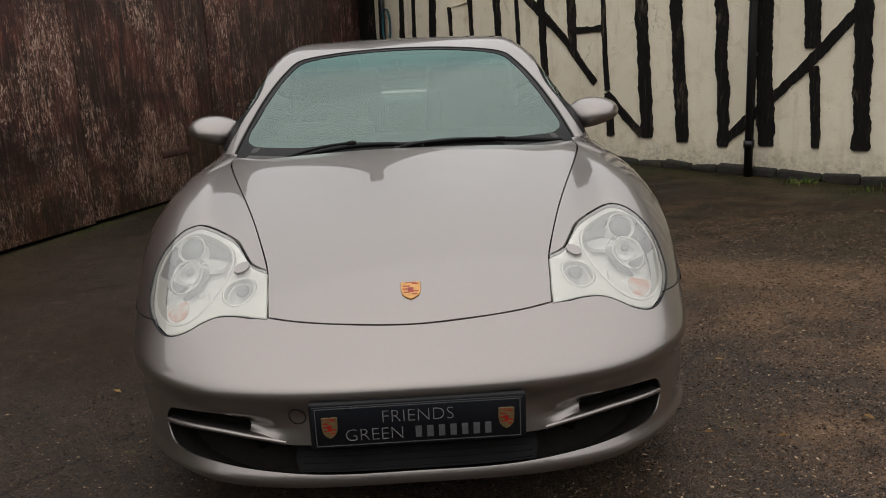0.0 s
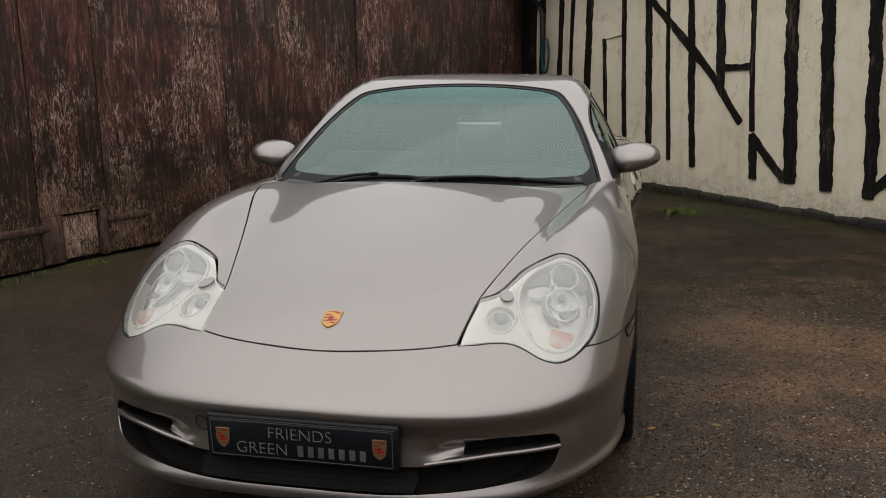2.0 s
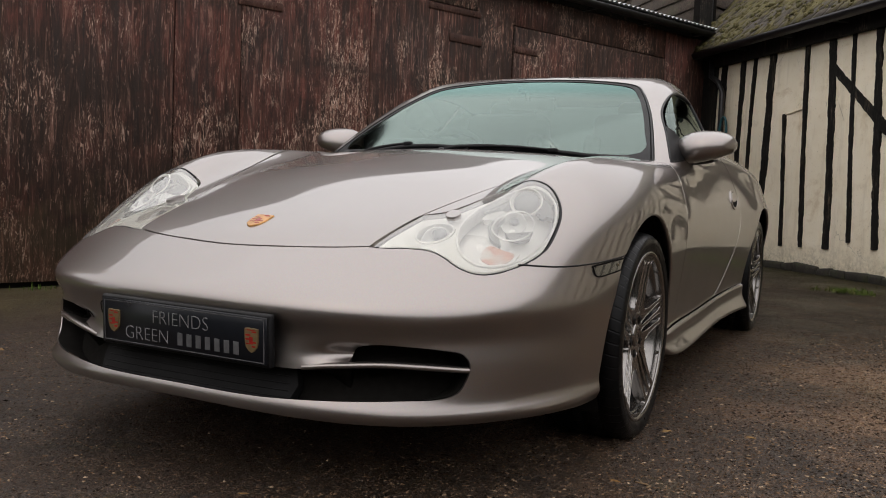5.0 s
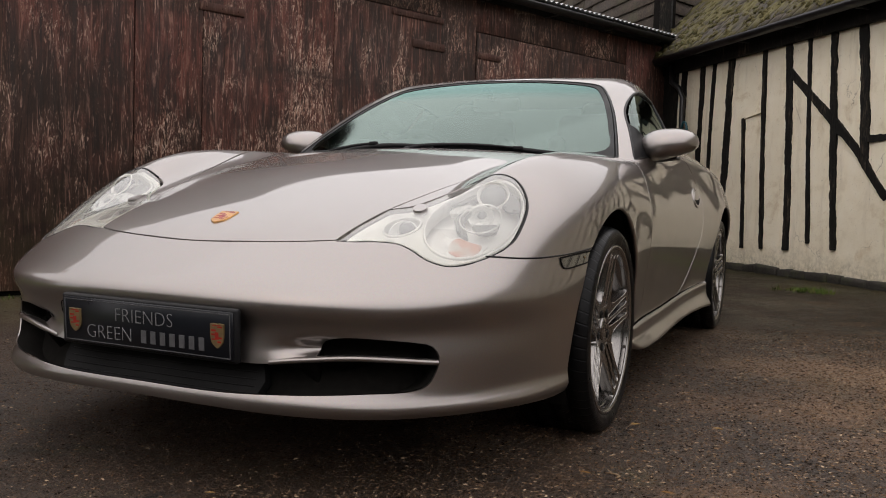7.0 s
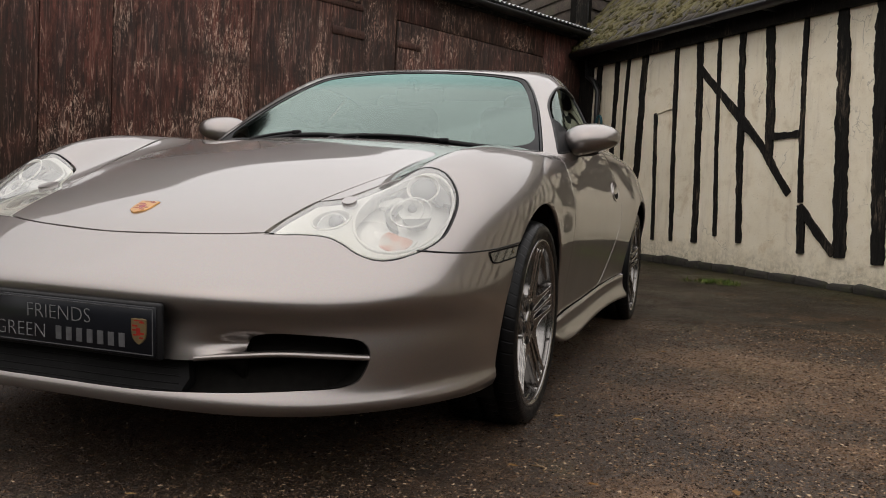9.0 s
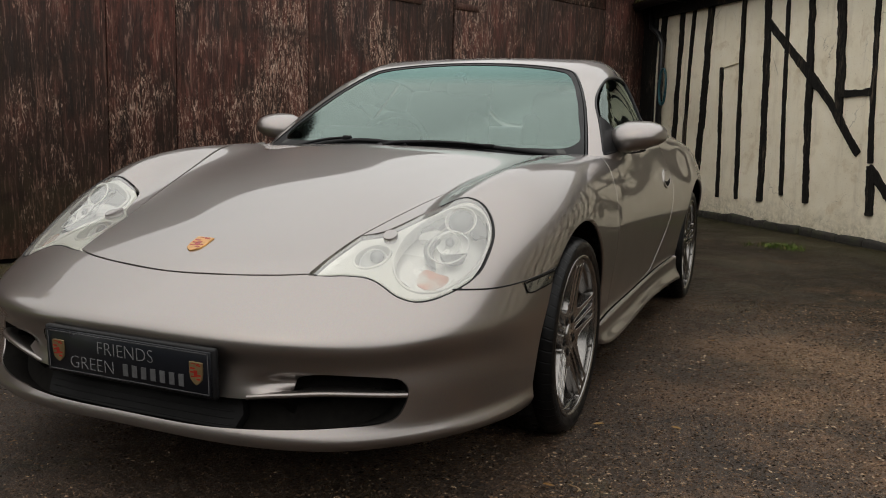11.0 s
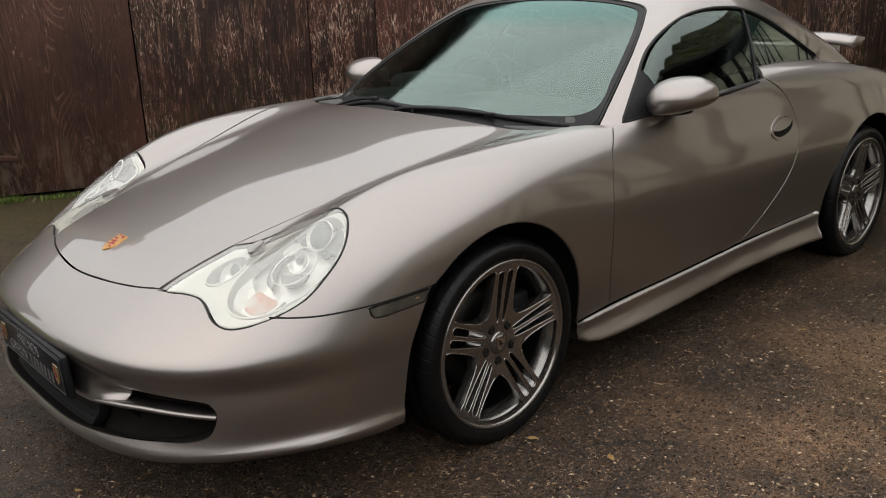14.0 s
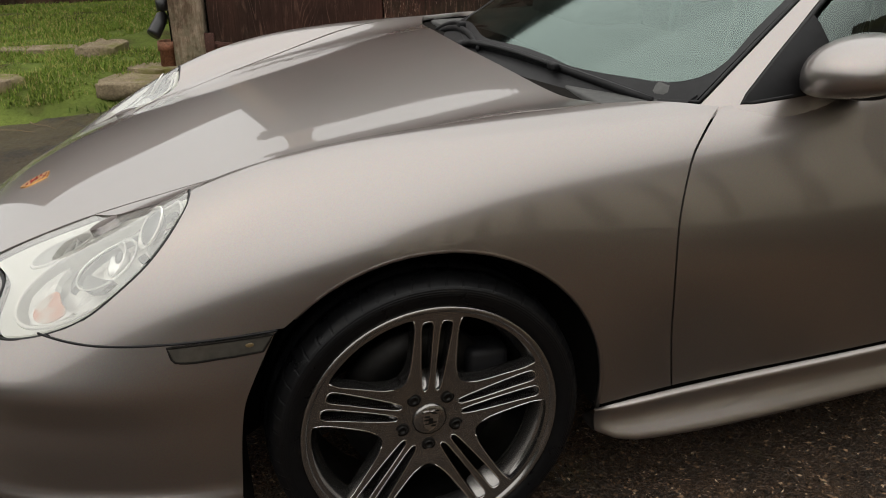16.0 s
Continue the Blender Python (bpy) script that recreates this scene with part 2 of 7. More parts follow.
def plaster():
    """Uneven cream limewash with stains, hairline cracks, small losses and a grubby splashed foot."""
    n = Nodes("cream_limewash", rough=0.92, Specular_IOR_Level=0.2)
    v = n.coords()
    big, mid, fine = n.noise(v, 0.9, 5), n.noise(v, 5, 7, 0.65), n.noise(v, 60, 7, 0.65)
    col = n.ramp(mid, (0.25, (0.68, 0.595, 0.44)), (0.45, (0.83, 0.75, 0.585)), (0.8, (0.88, 0.82, 0.68)))
    col = n.mix(n.ramp(big, (0.35, 0.0), (0.75, 0.4)), col, (0.58, 0.52, 0.39))
    run = n.ramp(n.noise(n.coords((1, 1, 0.12)), 9, 6, 0.68), (0.54, 0.0), (0.72, 0.42))
    col = n.mix(run, col, (0.46, 0.39, 0.28))
    ochre = n.ramp(n.noise(n.shift(v, big), 3.2, 7, 0.7, 0.6), (0.58, 0.0), (0.70, 0.5))
    col = n.mix(ochre, col, (0.52, 0.40, 0.235))
    fleck = n.ramp(n.noise(v, 75, 4, 0.7), (0.64, 0.0), (0.69, 0.6))
    col = n.mix(fleck, col, (0.20, 0.165, 0.12))
    warp = n.shift(v, n.math("MULTIPLY", n.noise(v, 6, 5), 0.35))
    crack = n.math("MULTIPLY", n.ramp(n.cells(warp, 1.7, feature="DISTANCE_TO_EDGE"), (0.002, 1.0), (0.006, 0.0)), n.ramp(n.noise(v, 1.7, 3), (0.54, 0.0), (0.60, 0.55)))
    col = n.mix(crack, col, (0.16, 0.13, 0.09))
    foot = n.math("ADD", n.axis(v, 2), n.math("MULTIPLY", n.math("SUBTRACT", n.noise(v, 8, 6, 0.7), 0.5), 0.5))
    splash = n.math("MULTIPLY", n.ramp(foot, (0.06, 0.75), (0.34, 0.0)), n.ramp(n.noise(v, 30, 5, 0.7), (0.38, 0.25), (0.6, 1.0)))
    col = n.mix(splash, col, (0.235, 0.205, 0.135))
    n.set(Base_Color=col)
    n.bump(n.noise(v, 3.5, 6, 0.6), 0.6, 0.012)
    n.bump(fine, 0.5, 0.004)
    n.bump(crack, 0.4, -0.004)
    return n.m


def black_timber():
    n = Nodes("tarred_oak", rough=0.85, Specular_IOR_Level=0.2)
    r = n.math("MULTIPLY", n.random(), 9.0)
    v = n.shift(n.coords((1, 1, 0.10)), r)
    g = n.noise(v, 60, 7, 0.7, 0.6)
    col = n.ramp(g, (0.3, (0.0035, 0.0032, 0.003)), (0.58, (0.010, 0.0088, 0.0072)), (0.66, (0.030, 0.025, 0.019)), (0.76, (0.11, 0.088, 0.064)))
    worn = n.math("MULTIPLY", n.ramp(n.noise(n.shift(n.coords((1, 1, 0.4)), r), 6, 6, 0.7), (0.54, 0.0), (0.66, 1.0)), n.ramp(g, (0.45, 0.0), (0.62, 0.8)))
    n.set(Base_Color=n.mix(worn, col, (0.15, 0.115, 0.082)))
    n.bump(g, 0.8, 0.008)
    return n.m


def tarmac():
    """Worn damp tarmac: dark binder, packed small stones, thin sandy wash, damp patches with the car's shade painted
    in, hairline cracks, moss by the walls and a darker tone towards the back.
    """
    n = Nodes("worn_wet_tarmac", rough=0.6, Specular_IOR_Level=0.5)
    p = n.place()
    fine, grain = n.noise(p, 48, 6, 0.72), n.noise(p, 190, 4, 0.7)
    warp = n.shift(p, n.math("MULTIPLY", n.noise(p, 80, 3), 0.014))
    d1, c1 = n.cells(warp, 190), n.cells(warp, 190, "Color")
    d2, c2 = n.cells(warp, 84), n.cells(warp, 84, "Color")
    mid, wet = n.noise(p, 7, 7, 0.68), n.noise(p, 0.8, 6, 0.62)
    wide, far = n.noise(p, 0.55, 5, 0.6, 0.4), n.noise(p, 1.5, 8, 0.68, 0.5)
    worn = n.math("ADD", n.axis(n.place((0.25, 0.25, 0.25)), 0), n.math("MULTIPLY", n.math("SUBTRACT", wide, 0.5), 0.34))
    east = n.ramp(worn, (0.08, 0.0), (0.46, 1.0))
    binder = n.ramp(fine, (0.34, (0.0080, 0.0054, 0.0035)), (0.66, (0.040, 0.0255, 0.0155)))
    stones = n.ramp(n.axis(c1, 0), (0.0, (0.015, 0.010, 0.0065)), (0.42, (0.066, 0.041, 0.0255)), (0.70, (0.140, 0.088, 0.054)), (0.90, (0.25, 0.165, 0.105)), (1.0, (0.52, 0.41, 0.30)))
    show = n.ramp(n.math("ADD", d1, n.math("MULTIPLY", n.math("SUBTRACT", mid, 0.5), -0.9)), (0.36, 1.0), (0.47, 0.0))
    col = n.mix(show, binder, stones)
    bigs = n.math("MULTIPLY", n.ramp(d2, (0.22, 1.0), (0.28, 0.0)), n.ramp(n.axis(c2, 1), (0.60, 0.0), (0.62, 1.0)))
    col = n.mix(bigs, col, n.ramp(n.axis(c2, 0), (0.0, (0.016, 0.012, 0.0085)), (0.4, (0.070, 0.047, 0.031)), (0.78, (0.22, 0.150, 0.098)), (1.0, (0.58, 0.47, 0.35))))
    # wet tone that fades eastward; shade about the car's nose is painted in with it
    damp_or_shade = n.math("MULTIPLY", n.ramp(wide, (0.40, 0.42), (0.62, 0.66)), n.math("SUBTRACT", 1.0, n.math("MULTIPLY", east, 0.92)))
    col = n.mix(damp_or_shade, col, n.ramp(fine, (0.38, (0.013, 0.0086, 0.0056)), (0.62, (0.052, 0.0335, 0.0205))))
    rag = n.ramp(n.noise(p, 52, 6, 0.75), (0.43, 0.0), (0.58, 1.0))
    spread = n.math("ADD", n.noise(n.place((1.0, 1.5, 1.0)), 0.95, 4, 0.5, 0.8), n.math("MULTIPLY", n.math("SUBTRACT", mid, 0.5), 0.22))
    thin = n.ramp(spread, (0.44, 0.0), (0.54, 1.0))
    col = n.mix(n.math("MULTIPLY", thin, n.math("MULTIPLY", east, n.ramp(rag, (0.0, 0.25), (1.0, 0.95)))), col, n.ramp(grain, (0.35, (0.135, 0.078, 0.041)), (0.65, (0.30, 0.182, 0.100))))
    thick = n.ramp(spread, (0.57, 0.0), (0.64, 0.75))
    col = n.mix(n.math("MULTIPLY", thick, east), col, n.ramp(fine, (0.38, (0.150, 0.092, 0.050)), (0.65, (0.34, 0.225, 0.130))))
    wash = n.math("MULTIPLY", n.math("MULTIPLY", n.ramp(n.noise(p, 3.1, 7, 0.72), (0.42, 0.0), (0.60, 0.6)), rag), east)
    col = n.mix(wash, col, n.ramp(grain, (0.35, (0.066, 0.037, 0.0195)), (0.65, (0.165, 0.098, 0.053))))
    blot = n.ramp(n.noise(p, 1.7, 5, 0.62, 0.6), (0.53, 0.0), (0.61, 0.72))
    col = n.mix(blot, col, n.ramp(fine, (0.38, (0.010, 0.0074, 0.0050)), (0.65, (0.042, 0.028, 0.018))))
    # darker greenish brown and less glossy towards the back and right
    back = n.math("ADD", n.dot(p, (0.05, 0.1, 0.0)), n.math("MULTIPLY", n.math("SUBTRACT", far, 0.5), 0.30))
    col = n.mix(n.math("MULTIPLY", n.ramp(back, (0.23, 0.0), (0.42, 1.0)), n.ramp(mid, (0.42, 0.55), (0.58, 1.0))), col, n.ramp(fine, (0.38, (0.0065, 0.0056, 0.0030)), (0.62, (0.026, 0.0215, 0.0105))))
    edge = n.math("MULTIPLY", n.ramp(n.noise(p, 2.3, 7, 0.68), (0.58, 0.0), (0.68, 0.8)), n.ramp(fine, (0.42, 0.0), (0.56, 0.9)))
    col = n.mix(edge, col, (0.052, 0.050, 0.014))
    foot = n.math("ADD", n.dot(p, (-0.9212, 0.3892, 0.0)), n.math("MULTIPLY", far, 0.5))
    green = n.ramp(n.noise(p, 38, 5, 0.72), (0.40, 0.1), (0.56, 1.0))
    col = n.mix(n.math("MULTIPLY", n.ramp(n.math("SUBTRACT", foot, 3.55), (0.45, 0.0), (0.72, 0.75)), green), col, (0.062, 0.072, 0.018))
    stead = n.math("ADD", n.dot(p, (0.7741, 0.6331, 0.0)), n.math("MULTIPLY", far, 0.5))
    col = n.mix(n.math("MULTIPLY", n.ramp(n.math("SUBTRACT", stead, 4.55), (0.20, 0.0), (0.75, 0.7)), green), col, (0.040, 0.044, 0.014))
    west = n.math("ADD", n.axis(n.place((-0.25, 0.25, 0.25)), 0), n.math("MULTIPLY", n.math("SUBTRACT", far, 0.5), 0.3))
    col = n.mix(n.math("MULTIPLY", n.ramp(west, (0.52, 0.0), (0.70, 0.85)), n.ramp(n.noise(p, 25, 5, 0.7), (0.36, 0.2), (0.58, 1.0))), col, (0.082, 0.072, 0.026))
    crack = n.math("MULTIPLY", n.ramp(n.cells(n.shift(p, n.math("MULTIPLY", mid, 0.30)), 1.1, feature="DISTANCE_TO_EDGE"), (0.004, 1.0), (0.012, 0.0)), n.ramp(wet, (0.46, 0.0), (0.52, 0.85)))
    col = n.mix(crack, col, (0.005, 0.004, 0.003))
    col = n.mix(1.0, col, (1.08, 0.97, 0.88), "MULTIPLY")
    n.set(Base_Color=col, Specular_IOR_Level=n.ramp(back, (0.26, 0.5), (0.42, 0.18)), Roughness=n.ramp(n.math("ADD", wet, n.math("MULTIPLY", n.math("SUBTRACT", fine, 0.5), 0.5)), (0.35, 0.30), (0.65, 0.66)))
    n.bump(n.ramp(d1, (0.0, 1.0), (0.6, 0.0)), 1.0, 0.008)
    n.bump(n.ramp(d2, (0.0, 1.0), (0.45, 0.0)), 0.8, 0.010)
    n.bump(mid, 0.6, 0.02)
    n.bump(crack, 0.6, -0.010)
    return n.m


def grassy():
    n = Nodes("rough_grass_soil", rough=0.95, Specular_IOR_Level=0.1)
    p = n.place()
    a, b = n.noise(p, 2.5, 6), n.noise(p, 40, 5)
    col = n.ramp(a, (0.35, (0.060, 0.050, 0.020)), (0.50, (0.095, 0.125, 0.026)), (0.75, (0.150, 0.190, 0.040)))
    n.set(Base_Color=n.mix(n.ramp(b, (0.4, 0.0), (0.8, 0.6)), col, (0.045, 0.055, 0.015)))
    n.bump(b, 0.8, 0.02)
    return n.m


def stony(name, a, b, moss=(0.05, 0.05, 0.02), amount=0.5, size=6.0):
    n = Nodes(name, rough=0.85)
    v = n.shift(n.coords(), n.math("MULTIPLY", n.random(), 7.0))
    f, g = n.noise(v, size, 7, 0.65), n.noise(v, size * 9, 5)
    col = n.mix(n.ramp(g, (0.3, 0.0), (0.75, 1.0)), n.ramp(f, (0.3, a), (0.7, b)), tuple(0.55 * c for c in a))
    n.set(Base_Color=n.mix(n.ramp(n.noise(v, size * 0.6, 5), (0.52, 0.0), (0.66, amount)), col, moss))
    n.bump(f, 0.7, 0.02)
    n.bump(g, 0.5, 0.004)
    return n.m


def flaking_post():
    """Old post: worn limewash over brown wood, with upright grain and stains."""
    n = Nodes("weathered_post", rough=0.9, Specular_IOR_Level=0.2)
    v, up = n.coords(), n.coords((1, 1, 0.12))
    grain = n.noise(up, 60, 7, 0.7, 0.5)
    col = n.ramp(grain, (0.3, (0.150, 0.095, 0.062)), (0.5, (0.330, 0.245, 0.175)), (0.75, (0.470, 0.390, 0.300)))
    stain = n.noise(n.coords((1, 1, 0.45)), 7, 7, 0.68, 0.6)
    col = n.mix(n.ramp(stain, (0.50, 0.0), (0.62, 0.8)), col, (0.115, 0.066, 0.042))
    col = n.mix(n.ramp(n.noise(up, 34, 6, 0.75), (0.60, 0.0), (0.66, 0.7)), col, (0.040, 0.026, 0.018))
    dark_ = n.ramp(n.noise(n.coords((1, 1, 0.7)), 4.2, 7, 0.7, 0.7), (0.50, 0.0), (0.60, 0.85))
    col = n.mix(dark_, col, n.ramp(grain, (0.3, (0.050, 0.028, 0.018)), (0.7, (0.150, 0.090, 0.060))))
    low = n.math("MULTIPLY", n.ramp(n.axis(v, 2), (0.15, 1.0), (0.75, 0.0)), n.ramp(n.noise(v, 14, 6, 0.72), (0.40, 0.1), (0.58, 0.9)))
    col = n.mix(low, col, n.ramp(n.noise(v, 30, 5), (0.35, (0.105, 0.095, 0.055)), (0.65, (0.225, 0.205, 0.140))))
    n.set(Base_Color=col)
    n.bump(grain, 0.7, 0.004)
    n.bump(n.noise(v, 12, 6), 0.5, 0.01)
    return n.m


def tiles():
    n = Nodes("mossy_clay_tile", rough=0.9)
    r = n.random()
    v = n.place()
    f = n.noise(v, 9, 6, 0.65)
    col = n.mix(n.ramp(f, (0.35, 0.0), (0.7, 1.0)), (0.030, 0.024, 0.018), (0.082, 0.066, 0.048))
    col = n.mix(n.math("MULTIPLY", r, 0.35), col, (0.05, 0.05, 0.045))
    moss = n.ramp(n.noise(v, 3.2, 6, 0.7), (0.44, 0.0), (0.56, 0.9))
    n.set(Base_Color=n.mix(moss, col, n.ramp(n.noise(v, 50, 4), (0.3, (0.052, 0.044, 0.010)), (0.7, (0.125, 0.108, 0.026)))))
    n.bump(n.noise(v, 60, 5), 0.8, 0.006)
    return n.m


PAINT = car_paint()
MESH = plain("dull_black_grille", (0.007, 0.0068, 0.0070), 0.7, Specular_IOR_Level=0.12)
LINER = plain("dark_liner", (0.011, 0.010, 0.009), 0.95, Specular_IOR_Level=0.05)
RUBBER = plain("rubber", (0.005, 0.005, 0.0055), 0.40, grain=150, Specular_IOR_Level=0.22)


def tyre_rubber():
    """Dressed black rubber: moulded sipes over the tread, fine rings and damp dust on the sidewall."""
    n = Nodes("tyre_rubber", (0.006, 0.006, 0.0065), 0.36, Specular_IOR_Level=0.15)
    v = n.coords()
    turn = n.math("ARCTAN2", n.axis(v, 1), n.axis(v, 2))
    far_ = n.math("SQRT", n.math("ADD", n.math("POWER", n.axis(v, 1), 2.0), n.math("POWER", n.axis(v, 2), 2.0)))
    slant = n.math("ADD", n.math("MULTIPLY", turn, 58.0), n.math("MULTIPLY", n.math("ABSOLUTE", n.axis(v, 0)), 55.0))
    sipe = n.math("MULTIPLY", n.ramp(n.math("SINE", slant), (0.86, 0.0), (0.97, 1.0)), n.ramp(far_, (0.283, 0.0), (0.2865, 1.0)))
    rings = n.math("MULTIPLY", n.math("SINE", n.math("MULTIPLY", far_, 1500.0)), n.ramp(far_, (0.268, 0.0), (0.270, 1.0), (0.280, 1.0), (0.282, 0.0)))
    dust = n.ramp(n.noise(v, 34, 6, 0.7), (0.58, 0.0), (0.74, 0.5))
    n.set(Base_Color=n.mix(dust, (0.004, 0.004, 0.0044), (0.022, 0.019, 0.016)), Roughness=n.ramp(n.noise(v, 14, 5, 0.7), (0.35, 0.24), (0.65, 0.52)))
    n.bump(sipe, 0.35, -0.003)
    n.bump(rings, 0.3, 0.0012)
    return n.m


TYRE = tyre_rubber()
TRIM = plain("black_trim", (0.008, 0.008, 0.009), 0.5, Specular_IOR_Level=0.22)
GLASS = thin_glass("tinted_glass", (0.58, 0.68, 0.65), 1.85, (0.78, 0.92, 0.87))
SCREEN = thin_glass("laminated_screen", (0.66, 0.78, 0.74), 2.15, (0.73, 0.91, 0.85), (1.085, 1.155, (0.20, 0.42, 0.40), (0.55, 0.85, 0.80)), soft=0.07)
LENS = thin_glass("clear_lens", (1.0, 1.0, 0.985), 1.72, haze=0.19)
WHITE_LAMP = plain("pale_lamp_housing", (0.78, 0.775, 0.725), 0.35, 0.0, vary=0.05)
SATIN = plain("satin_reflector", (0.80, 0.81, 0.78), 0.25, 0.4, vary=0.05)
SMOKE = plain("grey_projector_glass", (0.085, 0.098, 0.102), 0.10, Coat_Weight=0.3)
SMOKED = plain("smoked_marker", (0.042, 0.040, 0.034), 0.12, Coat_Weight=0.7)
LEATHER = plain("dark_leather", (0.022, 0.021, 0.021), 0.5)
DASH = plain("soft_grey_dash", (0.055, 0.055, 0.053), 0.7)
LINING = plain("grey_headlining", (0.22, 0.215, 0.20), 0.9)
GOLD = plain("gilt_badge", (0.50, 0.26, 0.085), 0.3, 0.6)
DULLGOLD = plain("printed_gold", (0.120, 0.082, 0.034), 0.45)
RED = plain("red_enamel", (0.28, 0.02, 0.015), 0.25)
PLATE_BLACK = plain("black_plate", (0.006, 0.007, 0.010), 0.3, vary=0.1, Specular_IOR_Level=0.3)
DIMINK = plain("dim_lettering", (0.085, 0.085, 0.09), 0.4)
SILVERINK = plain("silver_lettering", (0.21, 0.21, 0.215), 0.4, 0.2)
# brake dust plus the shade behind the spokes, both put into this dark tone
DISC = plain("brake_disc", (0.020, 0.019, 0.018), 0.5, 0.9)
ALLOY = plain("satin_alloy", (0.235, 0.225, 0.215), 0.22, 0.95, vary=0.10)
CHROME = plain("bright_chrome", (0.80, 0.80, 0.79), 0.08, 1.0, vary=0.03)
WOOD, PLASTER, TIMBER, GROUND, GRASS = old_boards(wear=0.008), plaster(), black_timber(), tarmac(), grassy()
SOUND = sound_boards()
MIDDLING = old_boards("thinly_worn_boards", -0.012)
BARE = old_boards("bare_peeled_boards", 0.035)
TILE = tiles()
PLINTH = stony("dark_mossy_plinth", (0.014, 0.012, 0.009), (0.042, 0.035, 0.026), (0.028, 0.030, 0.010), 0.8, 14.0)
STONE = stony("weathered_stone", (0.180, 0.135, 0.080), (0.36, 0.285, 0.180), (0.135, 0.125, 0.030), 0.95, 8.0)
POST_WOOD = flaking_post()
GREYBOARD = stony("old_weatherboard", (0.040, 0.028, 0.020), (0.095, 0.070, 0.050), (0.060, 0.058, 0.030), 0.5, 5.0)
RUST = stony("rusty_iron", (0.060, 0.022, 0.014), (0.115, 0.045, 0.030), (0.04, 0.02, 0.015), 0.5, 20.0)
ZINC = plain("galvanised_sheet", (0.42, 0.44, 0.44), 0.45, 0.6)
PIPE = plain("black_cast_pipe", (0.010, 0.010, 0.011), 0.4)
BOUNDARY = stony("dark_boundary", (0.012, 0.018, 0.008), (0.030, 0.042, 0.016), (0.02, 0.02, 0.01), 0.5, 3.0)


# ---- mesh helpers ----
def spline(*pairs):
    """A smooth curve through (at, value) pairs, straight beyond its ends."""
    a = np.array(pairs, float)
    x, y, n = a[:, 0], a[:, 1], len(a)
    h = np.diff(x)
    A, r = np.eye(n), np.zeros(n)
    for i in range(1, n - 1):
        A[i, i - 1:i + 2] = h[i - 1], 2 * (h[i - 1] + h[i]), h[i]
        r[i] = 6 * ((y[i + 1] - y[i]) / h[i] - (y[i] - y[i - 1]) / h[i - 1])
    m = np.linalg.solve(A, r)

    def f(v):
        v = np.asarray(v, float)
        c = np.clip(v, x[0], x[-1])
        i = np.clip(np.searchsorted(x, c) - 1, 0, n - 2)
        p, q = x[i + 1] - c, c - x[i]
        s = m[i] * p ** 3 / (6 * h[i]) + m[i + 1] * q ** 3 / (6 * h[i]) + (y[i] / h[i] - m[i] * h[i] / 6) * p + (y[i + 1] / h[i] - m[i + 1] * h[i] / 6) * q
        d0 = (y[1] - y[0]) / h[0] - h[0] * (2 * m[0] + m[1]) / 6
        d1 = (y[-1] - y[-2]) / h[-1] + h[-1] * (2 * m[-1] + m[-2]) / 6
        return s + np.minimum(v - x[0], 0) * d0 + np.maximum(v - x[-1], 0) * d1
    return f


def loop2(points, step, closed=True):
    """A smooth closed line through 2D points, cut into even steps; a point written with a third number is a sharp corner."""
    pts = [np.array(p[:2], float) for p in points]
    sharp = [len(p) > 2 for p in points]
    n, out = len(pts), []
    for i in range(n if closed else n - 1):
        a, b, c, d = pts[i - 1], pts[i], pts[(i + 1) % n], pts[(i + 2) % n]
        m0 = (c - b) if sharp[i] or (not closed and i == 0) else (c - a) / 2 * min(1.6, 2 * np.linalg.norm(c - b) / (np.linalg.norm(c - b) + np.linalg.norm(b - a) + 1e-9))
        m1 = (c - b) if sharp[(i + 1) % n] or (not closed and i == n - 2) else (d - b) / 2 * min(1.6, 2 * np.linalg.norm(c - b) / (np.linalg.norm(c - b) + np.linalg.norm(d - c) + 1e-9))
        k = max(1, int(round(np.linalg.norm(c - b) / step)))
        for t in np.arange(k) / k:
            out.append((2 * t ** 3 - 3 * t ** 2 + 1) * b + (t ** 3 - 2 * t ** 2 + t) * m0 + (3 * t ** 2 - 2 * t ** 3) * c + (t ** 3 - t ** 2) * m1)
    if not closed:
        out.append(pts[-1])
    return np.array(out)


def inside(p, poly):
    x, y = p[:, 0], p[:, 1]
    r = np.zeros(len(p), bool)
    a, b = poly, np.roll(poly, -1, 0)
    for (x0, y0), (x1, y1) in zip(a, b):
        if y0 != y1:
            c = ((y0 > y) != (y1 > y)) & (x < (x1 - x0) * (y - y0) / (y1 - y0) + x0)
            r ^= c
    return r


def inset(poly, d):
    area = 0.5 * np.sum(poly[:, 0] * np.roll(poly[:, 1], -1) - np.roll(poly[:, 0], -1) * poly[:, 1])
    t = np.roll(poly, -1, 0) - np.roll(poly, 1, 0)
    t /= np.linalg.norm(t, axis=1)[:, None] + 1e-12
    return poly + np.sign(area) * d * np.stack([-t[:, 1], t[:, 0]], 1)


def smax(a, b, k):
    return np.maximum(a, b) + np.maximum(k - np.abs(a - b), 0) ** 2 / (4 * k)


def grad(f, p, e=0.004):
    g = np.zeros_like(p)
    for i in range(3):
        d = np.zeros(3)
        d[i] = e
        g[:, i] = f(*(p + d).T) - f(*(p - d).T)
    return g / (np.linalg.norm(g, axis=1)[:, None] + 1e-12)


